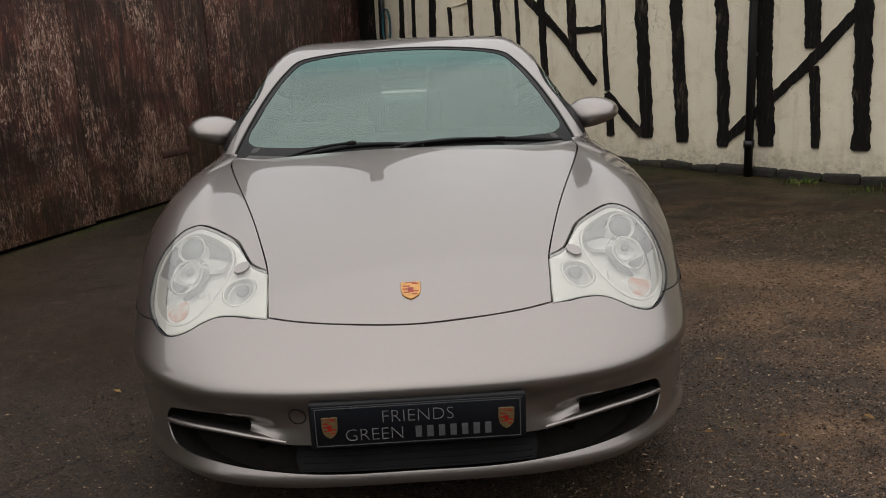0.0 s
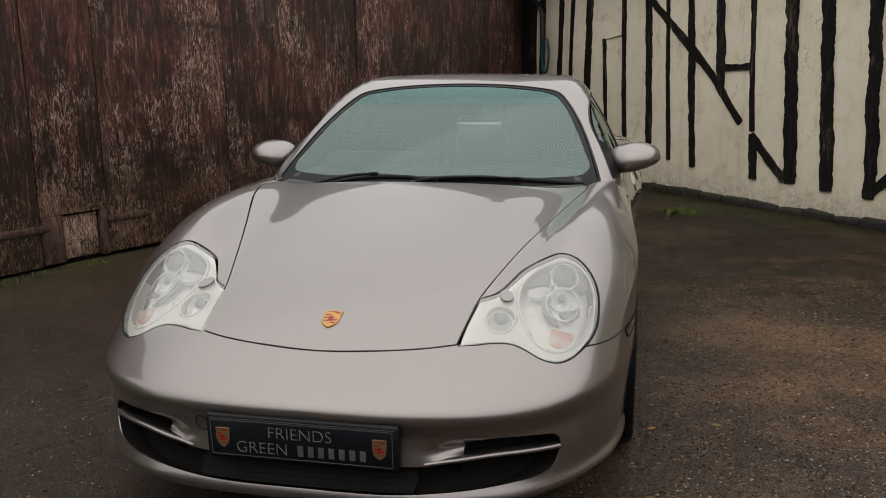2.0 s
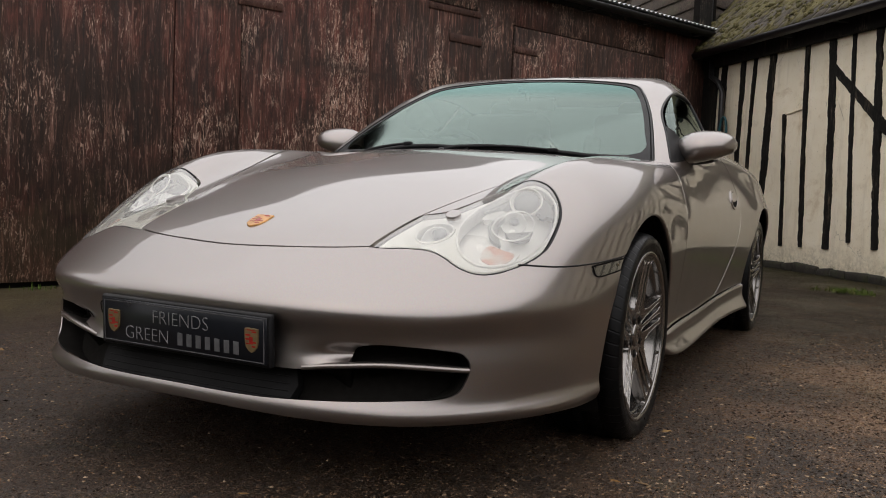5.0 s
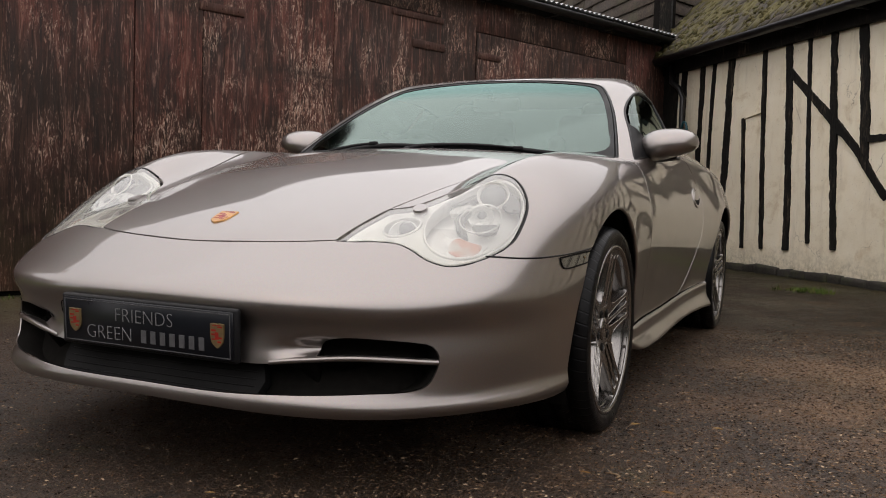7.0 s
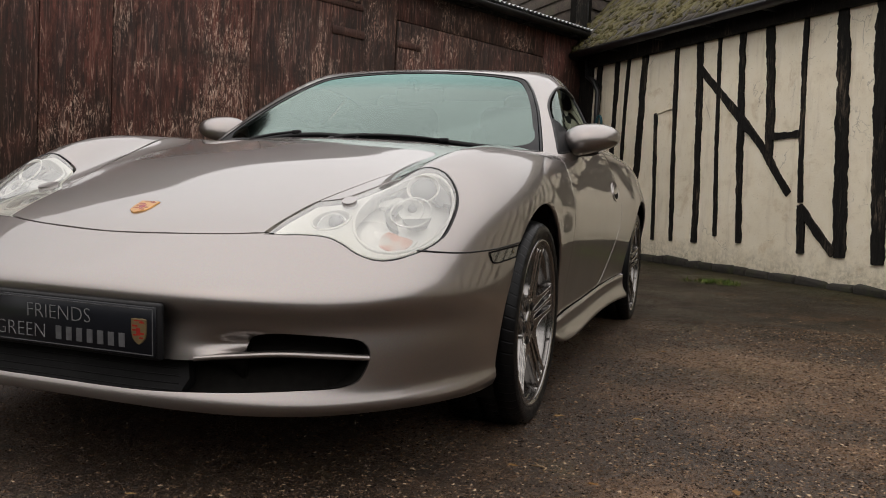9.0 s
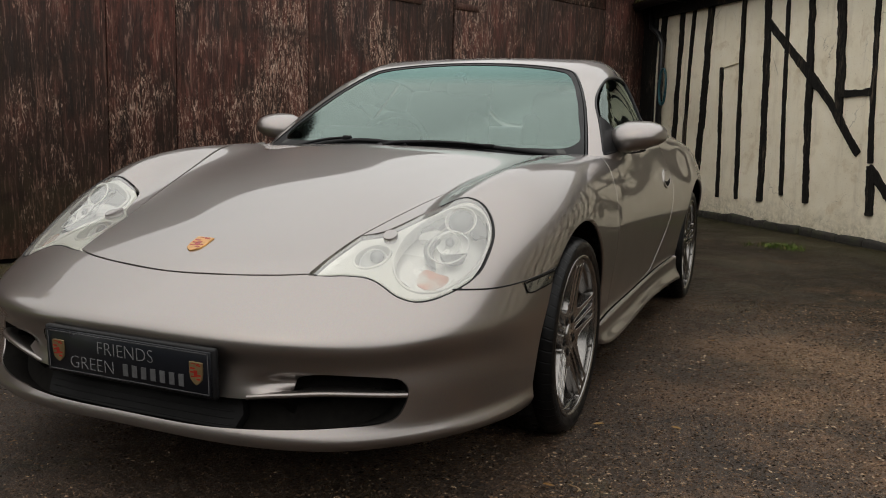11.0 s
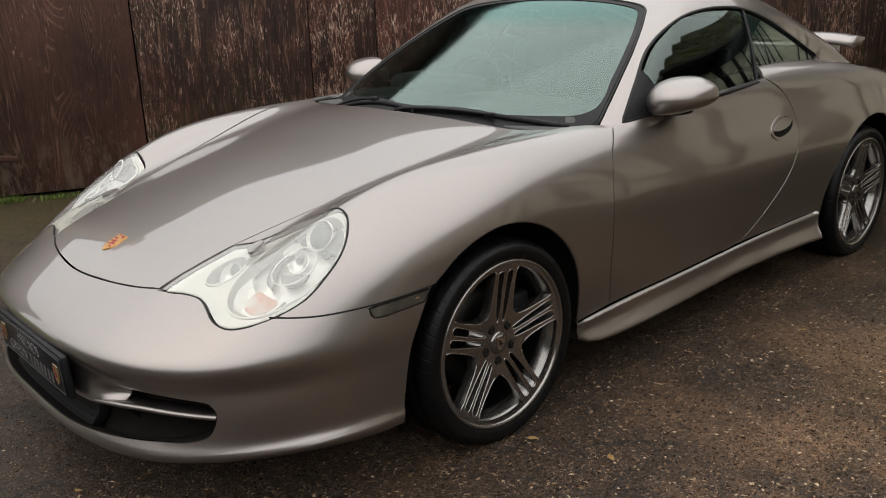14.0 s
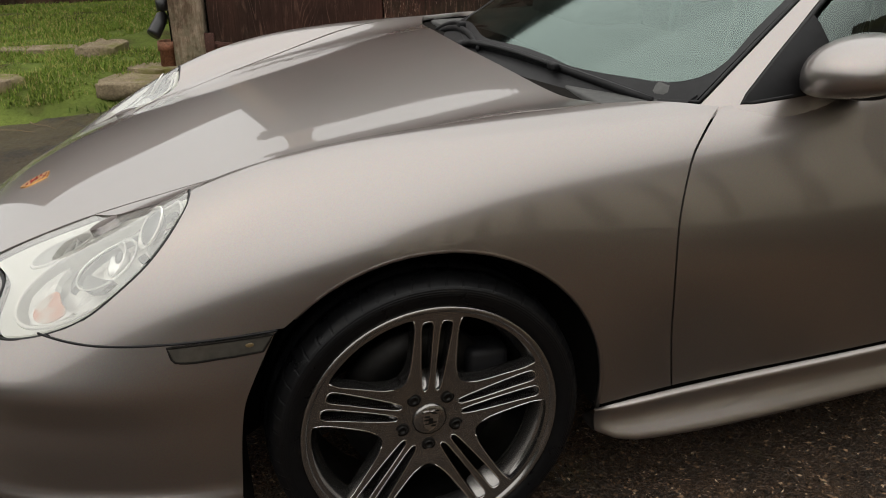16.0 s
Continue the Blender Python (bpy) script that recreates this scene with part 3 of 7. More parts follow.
class Polar:
    """Rays at right angles to an axis that runs along y."""
    def __init__(self, x0, z0, scale, side=1):
        self.x0, self.z0, self.k, self.side = x0, z0, scale, side

    def to2(self, p):
        p = np.atleast_2d(p)
        return np.stack([p[:, 1], np.arctan2(p[:, 2] - self.z0, p[:, 0] * self.side - self.x0) * self.k], 1)

    def rays(self, q):
        a = q[:, 1] / self.k
        o = np.stack([np.full(len(q), self.x0 * self.side), q[:, 0], np.full(len(q), self.z0)], 1)
        return o, np.stack([np.cos(a) * self.side, 0 * a, np.sin(a)], 1)


class Star:
    """Rays from one point, by bearing and height; turn = -1 looks to the rear."""
    def __init__(self, c, scale, turn=1):
        self.c, self.k, self.turn = np.array(c, float), scale, turn

    def to2(self, p):
        d = (np.atleast_2d(p) - self.c) * [1, self.turn, 1]
        return self.k * np.stack([np.arctan2(d[:, 0], -d[:, 1]), np.arctan2(d[:, 2], np.hypot(d[:, 0], d[:, 1]))], 1)

    def rays(self, q):
        a, e = (q / self.k).T
        return np.tile(self.c, (len(q), 1)), np.stack([np.sin(a) * np.cos(e), -self.turn * np.cos(a) * np.cos(e), np.sin(e)], 1)


class Side:
    """Rays straight out to the side, by y and z."""
    def __init__(self, x0=0.25):
        self.x0 = x0

    def to2(self, p):
        return np.atleast_2d(p)[:, 1:]

    def rays(self, q):
        return np.column_stack([np.full(len(q), self.x0), q]), np.tile([1.0, 0, 0], (len(q), 1))


class Plan:
    """Rays straight up."""
    def __init__(self, z0=0.1):
        self.z0 = z0

    def to2(self, p):
        return np.atleast_2d(p)[:, :2]

    def rays(self, q):
        return np.column_stack([q, np.full(len(q), self.z0)]), np.tile([0.0, 0, 1], (len(q), 1))


def meet(f, chart, q, far=1.6):
    o, d = chart.rays(np.atleast_2d(q))
    lo, hi = np.full(len(o), 0.02), np.full(len(o), far)
    for _ in range(40):
        m = (lo + hi) / 2
        v = f(*(o + d * m[:, None]).T) > 0
        hi, lo = np.where(v, m, hi), np.where(v, lo, m)
    return o + d * lo[:, None]


def smooth_mesh(name, verts, faces, normals=None):
    me = bpy.data.meshes.new(name)
    me.from_pydata([tuple(v) for v in verts], [], faces)
    me.update()
    me.shade_smooth()
    if normals is not None:
        me.normals_split_custom_set_from_vertices([tuple(n) for n in normals])
    return me


def part(name, data, material, parent, label="", kind=""):
    """One mesh object under a thing or a part."""
    if isinstance(data, bmesh.types.BMesh):
        me = bpy.data.meshes.new(name)
        data.to_mesh(me)
        data.free()
        data = me
    if material and not data.materials:
        data.materials.append(material)
    ob = new(name, data)
    ob.parent = parent
    return tagged(ob, label, kind=kind)


def panel(name, f, chart, outer, holes=(), step=0.02, gap=0.003, rim=0.014, lift=0.0, flat=1.0, sheer=None):
    """A sheet of the surface f = 0, cut out by outlines in the chart's plane, with its edges turned in."""
    from mathutils.geometry import delaunay_2d_cdt
    loops = [inset(np.asarray(outer), gap)] + [inset(np.asarray(h), -gap) for h in holes]
    lo, hi = loops[0].min(0), loops[0].max(0)
    gx, gy = np.meshgrid(np.arange(lo[0], hi[0], step), np.arange(lo[1], hi[1], step))
    gx[1::2] += step / 2
    g = np.stack([gx.ravel(), gy.ravel()], 1)
    keep = inside(g, loops[0])
    for h in loops[1:]:
        keep &= ~inside(g, h)
    for l in loops:
        for s in range(0, len(g), 4000):
            keep[s:s + 4000] &= (np.linalg.norm(g[s:s + 4000, None] - l[None], axis=2).min(1) > 0.45 * step)
    g = g[keep]
    pts, edges = [], []
    for l in loops:
        k = len(pts)
        pts += list(l)
        edges += [(k + i, k + (i + 1) % len(l)) for i in range(len(l))]
    allp = np.array(pts + list(g))
    vs, _, fs, *_ = delaunay_2d_cdt([Vector(p) for p in allp], edges, [], 0, 1e-6)
    q = np.array([tuple(v) for v in vs])
    fs = np.array([t for t in fs if len(t) == 3])
    c = q[fs].mean(1)
    ok = inside(c, loops[0])
    for h in loops[1:]:
        ok &= ~inside(c, h)
    fs = fs[ok]
    p = meet(f, chart, q)
    n = grad(f, p)
    if sheer:
        n = n * sheer(p)
        n /= np.linalg.norm(n, axis=1)[:, None]
    p = p + n * lift
    fn = np.cross(p[fs[:, 1]] - p[fs[:, 0]], p[fs[:, 2]] - p[fs[:, 0]])
    turn = np.sum(fn * n[fs[:, 0]], 1) < 0
    fs[turn] = fs[turn][:, ::-1]
    faces = [tuple(int(i) for i in t) for t in fs]
    count = {}
    for t in faces:
        for i in range(3):
            e = (t[i], t[(i + 1) % 3])
            count[e] = 1
    verts, normals = [*p], [*(n * [flat, 1, 1])]
    if rim:
        border = [e for e in count if (e[1], e[0]) not in count]
        ids = {}
        for e in border:
            for i in e:
                if i not in ids:
                    ids[i] = len(verts)
                    verts += [p[i], p[i] - n[i] * rim]
                    normals += [n[i] * 0.6, n[i] * 0.2]
        for a, b in border:
            faces.append((ids[b], ids[a], ids[a] + 1, ids[b] + 1))
        tang = {}
        for a, b in border:
            d = p[b] - p[a]
            for i in (a, b):
                tang[i] = tang.get(i, 0) + np.cross(d, n[i])
        for i, k in ids.items():
            v = tang[i] / (np.linalg.norm(tang[i]) + 1e-12)
            normals[k], normals[k + 1] = (v * 0.9 + n[i] * 0.3), v
    return smooth_mesh(name, verts, faces, normals)


# ---- the car's surfaces: nose at y = 0, tail towards +y, its left side at +x ----
NOSE_TOP = spline((-0.1, 0.40), (0.0, 0.475), (0.1, 0.523), (0.2, 0.572), (0.27, 0.603), (0.45, 0.664), (0.7, 0.735), (1.0, 0.796), (1.36, 0.853), (1.8, 0.866), (2.5, 0.90), (3.2, 0.915), (3.7, 0.868), (4.1, 0.775), (4.5, 0.61))
CREST_X = spline((0.0, 0.60), (0.6, 0.62), (1.0, 0.665), (1.5, 0.68), (2.2, 0.70), (3.4, 0.72), (4.4, 0.6))
CREST_H = spline((0.0, -0.01), (0.25, 0.0), (0.45, 0.042), (0.65, 0.074), (1.0, 0.068), (1.4, 0.020), (1.55, 0.012), (1.65, 0.010), (1.86, 0.046), (2.13, 0.058), (2.4, 0.058), (2.72, 0.045), (3.0, 0.022), (3.3, 0.0), (4.4, 0.0))
CROWN = spline((0.0, 0.16), (0.3, 0.16), (0.8, 0.115), (1.4, 0.095), (2.0, 0.05), (4.4, 0.12))
WIDTH = spline((0.0, 0.825), (0.6, 0.832), (1.0, 0.842), (1.5, 0.828), (2.0, 0.824), (2.6, 0.831), (3.0, 0.848), (3.35, 0.864), (3.7, 0.832), (4.0, 0.775), (4.4, 0.68))
SIDE = spline((0.0, -0.05), (0.15, -0.035), (0.28, -0.022), (0.45, -0.006), (0.58, 0.0), (0.68, -0.005), (0.78, -0.032), (0.86, -0.058), (0.9, -0.077), (1.1, -0.2))
LEAN = spline((0.0, -0.006), (0.28, -0.002), (0.45, 0.008), (0.56, 0.016), (0.66, 0.011), (0.76, 0.002), (0.86, 0.001), (1.0, 0.001))
SETBACK = spline((0.0, 0.16), (0.12, 0.075), (0.165, 0.020), (0.195, -0.002), (0.220, -0.010), (0.245, 0.002), (0.275, 0.018), (0.31, 0.026), (0.345, 0.031), (0.375, 0.030), (0.41, 0.012), (0.44, 0.004), (0.48, 0.034), (0.52, 0.078), (0.56, 0.118), (0.62, 0.17), (0.75, 0.28), (1.0, 0.5))
CORNER = spline((0.0, 0.16), (0.12, 0.075), (0.165, 0.032), (0.20, 0.010), (0.25, 0.007), (0.31, 0.017), (0.345, 0.024), (0.375, 0.022), (0.41, 0.010), (0.44, 0.004), (0.48, 0.034), (0.52, 0.078), (0.56, 0.118), (0.62, 0.17), (0.75, 0.28), (1.0, 0.5))
ROUND = spline((0.0, 3.0), (0.3, 3.0), (0.42, 2.95), (0.52, 2.88), (0.7, 2.80), (1.0, 2.7))


def hull(x, y, z):
    ax = np.sqrt(x * x + 1e-6)
    w = WIDTH(y) + SIDE(z) + 0.024 * np.exp(-((z - 0.208) / 0.020) ** 2) * np.clip((0.8 - y) / 0.4, 0, 1)
    lean = np.clip((y - 1.15) / 0.45, 0, 1)
    w = w + lean * lean * (3 - 2 * lean) * LEAN(z)
    fold = np.clip((0.62 - y) / 0.50, 0, 1)
    w = w + fold * fold * (3 - 2 * fold) * (0.004 * np.exp(-((z - 0.450) / 0.034) ** 2) - 0.009 * np.exp(-((z - 0.378) / 0.032) ** 2) - 0.030 * np.clip((0.36 - z) / 0.16, 0, 1.2) ** 1.6)
    side = np.clip((ax - 0.50) / 0.24, 0, 1)
    side = 0.75 * side * side * (3 - 2 * side)
    front = np.clip(0.85 - (y - SETBACK(z) * (1 - side) - CORNER(z) * side), 0, None) / 0.85
    back = np.clip(y - 3.60, 0, None) / 0.84
    n = np.clip(ROUND(z), 2.3, 3.1)
    s = ((ax / w) ** n + front ** n + back ** n) ** (1 / n) - 1
    top = z - (NOSE_TOP(y) - CROWN(y) * ax ** 2 + CREST_H(y) * np.exp(-((ax - CREST_X(y)) / np.where(ax < CREST_X(y), 0.100, 0.190)) ** 2))
    return smax(s * 0.8, top, 0.08)


def body(x, y, z):
    """The hull with the hollow at the inner end of each intake slot."""
    ax = np.abs(x)
    dent = 0.034 * np.exp(-((ax - 0.425) / 0.075) ** 2 - ((z - 0.334) / 0.020) ** 2) * np.clip((0.4 - y) / 0.1, 0, 1)
    return hull(x, y, z) + dent


ROOF = spline((1.2, 0.76), (1.353, 0.843), (1.75, 1.032), (2.0, 1.138), (2.17, 1.202), (2.35, 1.243), (2.6, 1.252), (2.9, 1.205), (3.3, 1.092), (3.7, 0.935), (4.0, 0.81), (4.3, 0.68))
BOW = spline((1.3, 0.53), (1.6, 0.47), (2.0, 0.25), (2.2, 0.12), (2.6, 0.02), (3.2, -0.1), (4.0, -0.2))
CABIN = spline((1.3, 0.680), (1.6, 0.742), (2.1, 0.762), (2.6, 0.750), (3.2, 0.630), (3.7, 0.570), (4.2, 0.46))
TUMBLE = spline((0.6, 0.09), (0.85, 0.0), (1.0, -0.068), (1.15, -0.155), (1.3, -0.27))


def cabin(x, y, z):
    ax = np.sqrt(x * x + 1e-6)
    top = z - (ROOF(y - BOW(y) * ax ** 2) - 0.05 * ax ** 2)
    return smax(top, (ax - CABIN(y) - TUMBLE(z)) * 0.9, 0.065)


def side_glass(x, y, z):
    """The door glass: it stays flat up to the pillar instead of rounding off with it."""
    ax = np.sqrt(x * x + 1e-6)
    top = z - (ROOF(y - BOW(y) * ax ** 2) - 0.05 * ax ** 2)
    return smax(top - 0.002, (ax - CABIN(y) - TUMBLE(z)) * 0.9, 0.036)


FLANK, NOSE, TOP, SIDEWAYS, CAB = Polar(0.30, 0.36, 0.5), Star((0, 0.9, 0.30), 0.85), Plan(), Side(), Polar(0.0, 0.70, 0.5)
TAIL = Star((0, 3.6, 0.42), 0.85, -1)


def onto(f, source, points, target, far=1.6):
    """Outline points of one chart, laid on the surface and read in another chart; corner marks stay."""
    q = target.to2(meet(f, source, np.array([p[:2] for p in points], float), far))
    return [(*v, 1) if len(p) > 2 else tuple(v) for v, p in zip(q, points)]


def mirrored(points):
    """The outline of a half, from the centre line round to the centre line, closed by its mirror image."""
    back = [(-p[0], *p[1:]) for p in reversed(points) if abs(p[0]) > 1e-6]
    return list(points) + back


def tube(name, pts, r, sides=8, closed=False, flat=1.0):
    """A round bar along points."""
    pts = np.array(pts, float)
    n = len(pts)
    t = np.roll(pts, -1, 0) - np.roll(pts, 1, 0) if closed else np.gradient(pts, axis=0)
    t /= np.linalg.norm(t, axis=1)[:, None] + 1e-12
    up = np.array([0.03, 0.05, 1.0])
    a = np.cross(t, up)
    a /= np.linalg.norm(a, axis=1)[:, None] + 1e-12
    b = np.cross(a, t)
    rr = np.broadcast_to(np.asarray(r, float), (n,))
    ang = np.arange(sides) / sides * 2 * math.pi
    v = (pts[:, None] + rr[:, None, None] * (a[:, None] * np.cos(ang)[None, :, None] + flat * b[:, None] * np.sin(ang)[None, :, None])).reshape(-1, 3)
    f = []
    for i in range(n if closed else n - 1):
        for j in range(sides):
            k, m = i * sides, ((i + 1) % n) * sides
            f.append((k + j, k + (j + 1) % sides, m + (j + 1) % sides, m + j))
    if not closed:
        f += [tuple(range(sides))[::-1], tuple((n - 1) * sides + j for j in range(sides))]
    return smooth_mesh(name, v, f)


def lathe(name, profile, segments=64, axis="x"):
    """A turned body: profile of (along, radius) pairs about the x axis."""
    m = len(profile)
    v, f = [], []
    for i in range(segments):
        a = 2 * math.pi * i / segments
        for s, r in profile:
            v.append((s, r * math.cos(a), r * math.sin(a)))
    for i in range(segments):
        k, l = i * m, ((i + 1) % segments) * m
        for j in range(m - 1):
            f.append((k + j, l + j, l + j + 1, k + j + 1))
    return smooth_mesh(name, v, f)


def block(size, bevel=0.004, at=(0, 0, 0), segments=2, m=None):
    """A box with rounded edges, as a bmesh."""
    bm = bmesh.new()
    bmesh.ops.create_cube(bm, size=1, matrix=Matrix.Translation(at) @ Matrix.Diagonal((*size, 1)))
    if bevel:
        bmesh.ops.bevel(bm, geom=bm.edges[:], offset=min(bevel, min(size) * 0.45), segments=segments, profile=0.5, affect="EDGES")
    if m is not None:
        bm.transform(m)
    for f in bm.faces:
        f.smooth = bevel > 0
    return bm


def ball(size, at=(0, 0, 0), u=20, v=12):
    bm = bmesh.new()
    bmesh.ops.create_uvsphere(bm, u_segments=u, v_segments=v, radius=1, matrix=Matrix.Translation(at) @ Matrix.Diagonal((*size, 1)))
    for f in bm.faces:
        f.smooth = True
    return bm


def mirror_mesh(me):
    m = me.copy()
    n = [Vector((-a.vector.x, a.vector.y, a.vector.z)) for a in me.corner_normals]
    by = {}
    for l, k in zip(me.loops, n):
        by[l.vertex_index] = k
    m.transform(Matrix.Diagonal((-1, 1, 1, 1)))
    m.flip_normals()
    m.shade_smooth()
    m.normals_split_custom_set_from_vertices([by.get(i, Vector((0, 0, 1))) for i in range(len(m.vertices))])
    return m


def pair(name, me, material, parent, label=""):
    """A part of the car's left side and its mirror image on the right."""
    parents = parent if isinstance(parent, tuple) else (parent, parent)
    return part(name, me, material, parents[0], label), part(name, mirror_mesh(me), material, parents[1], label)


def on_body(f, chart, pts, lift=0.0):
    p = meet(f, chart, np.array(pts, float))
    return p + grad(f, p) * lift


# ---- the car's outlines ----
LAMP = [(0.422, 0.277, 1), (0.483, 0.342), (0.592, 0.431, 1), (0.678, 0.438), (0.775, 0.471), (0.875, 0.501), (0.942, 0.503), (0.972, 0.491), (0.985, 0.457), (0.970, 0.400), (0.941, 0.350),
        (0.897, 0.303), (0.843, 0.256), (0.778, 0.225), (0.712, 0.206), (0.663, 0.202), (0.624, 0.218), (0.596, 0.247), (0.569, 0.265), (0.517, 0.274), (0.469, 0.275)]
HOOD_EDGE = [(0.376, 0.312), (0.392, 0.432), (0.432, 0.585), (0.475, 0.733), (0.515, 0.860), (0.563, 1.005), (0.608, 1.150), (0.640, 1.300), (0.643, 1.405, 1)]
HOOD_FRONT = [(0.0, 0.158), (0.175, 0.174), (0.290, 0.200), (0.365, 0.228, 1)]
HOOD_REAR = [(0.56, 1.375), (0.35, 1.345), (0.0, 1.325)]
SEAM = [(0.346, 0.538), (0.436, 0.533), (0.553, 0.536), (0.650, 0.542), (0.735, 0.549)]
DOOR_FRONT = [(1.516, 0.272, 1), (1.486, 0.45), (1.475, 0.639), (1.508, 0.750), (1.548, 0.795), (1.612, 0.829)]
DOOR_REAR = [(2.322, 0.303), (2.413, 0.344), (2.533, 0.435), (2.617, 0.535), (2.660, 0.64), (2.672, 0.736), (2.63, 0.82), (2.52, 0.895)]
SILL = [(1.33, 0.262), (1.52, 0.270), (1.91, 0.277), (2.20, 0.290)]


def arc(cy, cz, r, a0, a1, n):
    return [(cy + r * math.cos(radians(a)), cz + r * math.sin(radians(a))) for a in np.linspace(a0, a1, n)]


ARCH = arc(1.0, 0.305, 0.352, 136, -8, 12)
ARCH_REAR = arc(3.325, 0.315, 0.362, 185, -20, 16)

car = tagged(new("car"), "silver-grey two-door sports coupe with clear headlamps, parked on wet tarmac", "car")

# hidden dark carcass behind the joints
core_side = loop2([(0.80, 0.34, 1), (0.86, 0.33), (1.1, 0.33), (1.34, 0.10), (1.38, -0.15, 1), (2.9, -0.15, 1), (3.06, 0.2), (3.25, 0.33), (3.6, 0.33), (3.8, 0.1), (3.85, -0.1, 1), (4.3, -0.1, 1), (4.3, 0.7, 1), (0.80, 0.7, 1)], 0.04)
core = panel("carcass", body, FLANK, core_side, (), 0.04, lift=-0.02, rim=0)
pair("carcass", core, LINER, car)
part("carcass", panel("carcass", body, TOP, loop2([(-0.30, 0.25, 1), (0.30, 0.25, 1), (0.40, 0.70, 1), (0.62, 0.95, 1), (0.64, 1.5, 1), (-0.64, 1.5, 1), (-0.62, 0.95, 1), (-0.40, 0.70, 1)], 0.05), (), 0.05, lift=-0.02, rim=0), LINER, car)

# bonnet
hood = mirrored(HOOD_FRONT + HOOD_EDGE + HOOD_REAR)
bonnet = part("bonnet", panel("bonnet", body, TOP, loop2(hood, 0.02), (), 0.022, gap=0.0026), PAINT, car, "bonnet with thin dark shut lines")

# front bumper with its wide intake
front_edge = onto(body, TOP, HOOD_FRONT, NOSE)
lamp_low = [LAMP[i] for i in (20, 19, 18, 17, 16, 15, 14, 13)]
seam_nose = onto(body, SIDEWAYS, SEAM[1:], NOSE)
rear_nose = onto(body, SIDEWAYS, [(0.735, 0.549, 1), (0.695, 0.47), (0.668, 0.40), (0.652, 0.27), (0.648, 0.185, 1)], NOSE)
low = [(0.98, -0.116), (0.80, -0.106), (0.6, -0.099), (0.3, -0.094), (0.0, -0.092)]
outer = mirrored(front_edge[:3] + [(*front_edge[3][:2], 1)] + lamp_low + seam_nose[:-1] + rear_nose + low)
INTAKE = [(0.0, -0.060), (0.198, -0.059), (0.351, -0.052), (0.494, -0.045), (0.580, -0.042), (0.614, -0.032), (0.631, -0.005), (0.636, 0.020), (0.622, 0.040), (0.590, 0.047), (0.520, 0.053), (0.450, 0.055),
          (0.415, 0.047), (0.405, 0.030), (0.395, 0.013), (0.350, 0.003), (0.280, -0.004), (0.200, -0.004), (0.0, -0.004)]
intake = loop2(mirrored(INTAKE), 0.012)
bumper = part("front_bumper", panel("front_bumper", body, NOSE, loop2(outer, 0.012), [intake], 0.009, gap=0.002, rim=0.010), PAINT, car, "painted bumper with a wide dark intake")
deep = loop2(mirrored([(0.0, -0.066, 1), (0.50, -0.062), (0.70, -0.055, 1), (0.76, 0.0), (0.80, 0.10, 1), (0.42, 0.11), (0.25, 0.09), (0.0, 0.05, 1)]), 0.03)
part("intake_backing", panel("intake_backing", body, NOSE, deep, (), 0.03, lift=-0.068, rim=0), LINER, bumper)
# the walls of the opening, back to the dark backing
duct_p = meet(body, NOSE, intake)
duct_n = grad(body, duct_p)
duct_v = np.concatenate([duct_p - duct_n * 0.003, duct_p - duct_n * 0.075])
duct_f = [(i, (i + 1) % len(intake), len(intake) + (i + 1) % len(intake), len(intake) + i) for i in range(len(intake))]
part("intake_duct", smooth_mesh("intake_duct", duct_v, duct_f), LINER, bumper)
screen = loop2(mirrored([(0.0, -0.056, 1), (0.27, -0.054, 1), (0.285, -0.03), (0.27, 0.012, 1), (0.0, 0.012, 1)]), 0.02)
grille = part("grille_screen", panel("grille_screen", body, NOSE, screen, (), 0.02, lift=-0.028, gap=0, rim=0.03), MESH, bumper, "dull black mesh screen behind the plate")
for k in range(4):
    part("grille_bar", tube("grille_bar", on_body(body, NOSE, [(a, -0.050 + 0.011 * k) for a in np.linspace(-0.265, 0.265, 24)], -0.027), 0.0011, 6), MESH, grille)
FIN = [(0.30, 0.001), (0.335, 0.006), (0.37, 0.010), (0.46, 0.017), (0.55, 0.015), (0.636, 0.009)]
fq = loop2(FIN, 0.012, closed=False)


def blade(q, f, chart, thick, depth, front):
    """A thin painted blade that stands in an opening."""
    p = meet(f, chart, q)
    n = grad(f, p)
    n[:, 2] = 0
    n /= np.linalg.norm(n, axis=1)[:, None]
    up = np.array([0, 0, 1.0])
    v, fcs = [], []
    prof = [(front, 0.0), (front - 0.003, thick * 0.42), (front - 0.012, thick * 0.55), (-depth, thick * 0.3), (-depth, -thick * 0.3), (front - 0.012, -thick * 0.5), (front - 0.003, -thick * 0.4)]
    for a, b in zip(p, n):
        v += [a + b * o + up * h for o, h in prof]
    m = len(prof)
    for i in range(len(p) - 1):
        for j in range(m):
            fcs.append((i * m + j, i * m + (j + 1) % m, (i + 1) * m + (j + 1) % m, (i + 1) * m + j))
    return smooth_mesh("blade", v, fcs)


pair("intake_blade", blade(fq, hull, NOSE, 0.013, 0.05, 0.002), PAINT, bumper)
tow = on_body(body, NOSE, [(-0.272 + 0.019 * math.cos(a), 0.066 + 0.019 * math.sin(a)) for a in np.linspace(0, 6.28, 25)[:-1]], 0.0005)
part("tow_eye_cap", tube("tow_eye_cap", tow, 0.0012, 6, True), LINER, bumper, "round cap over the towing eye")

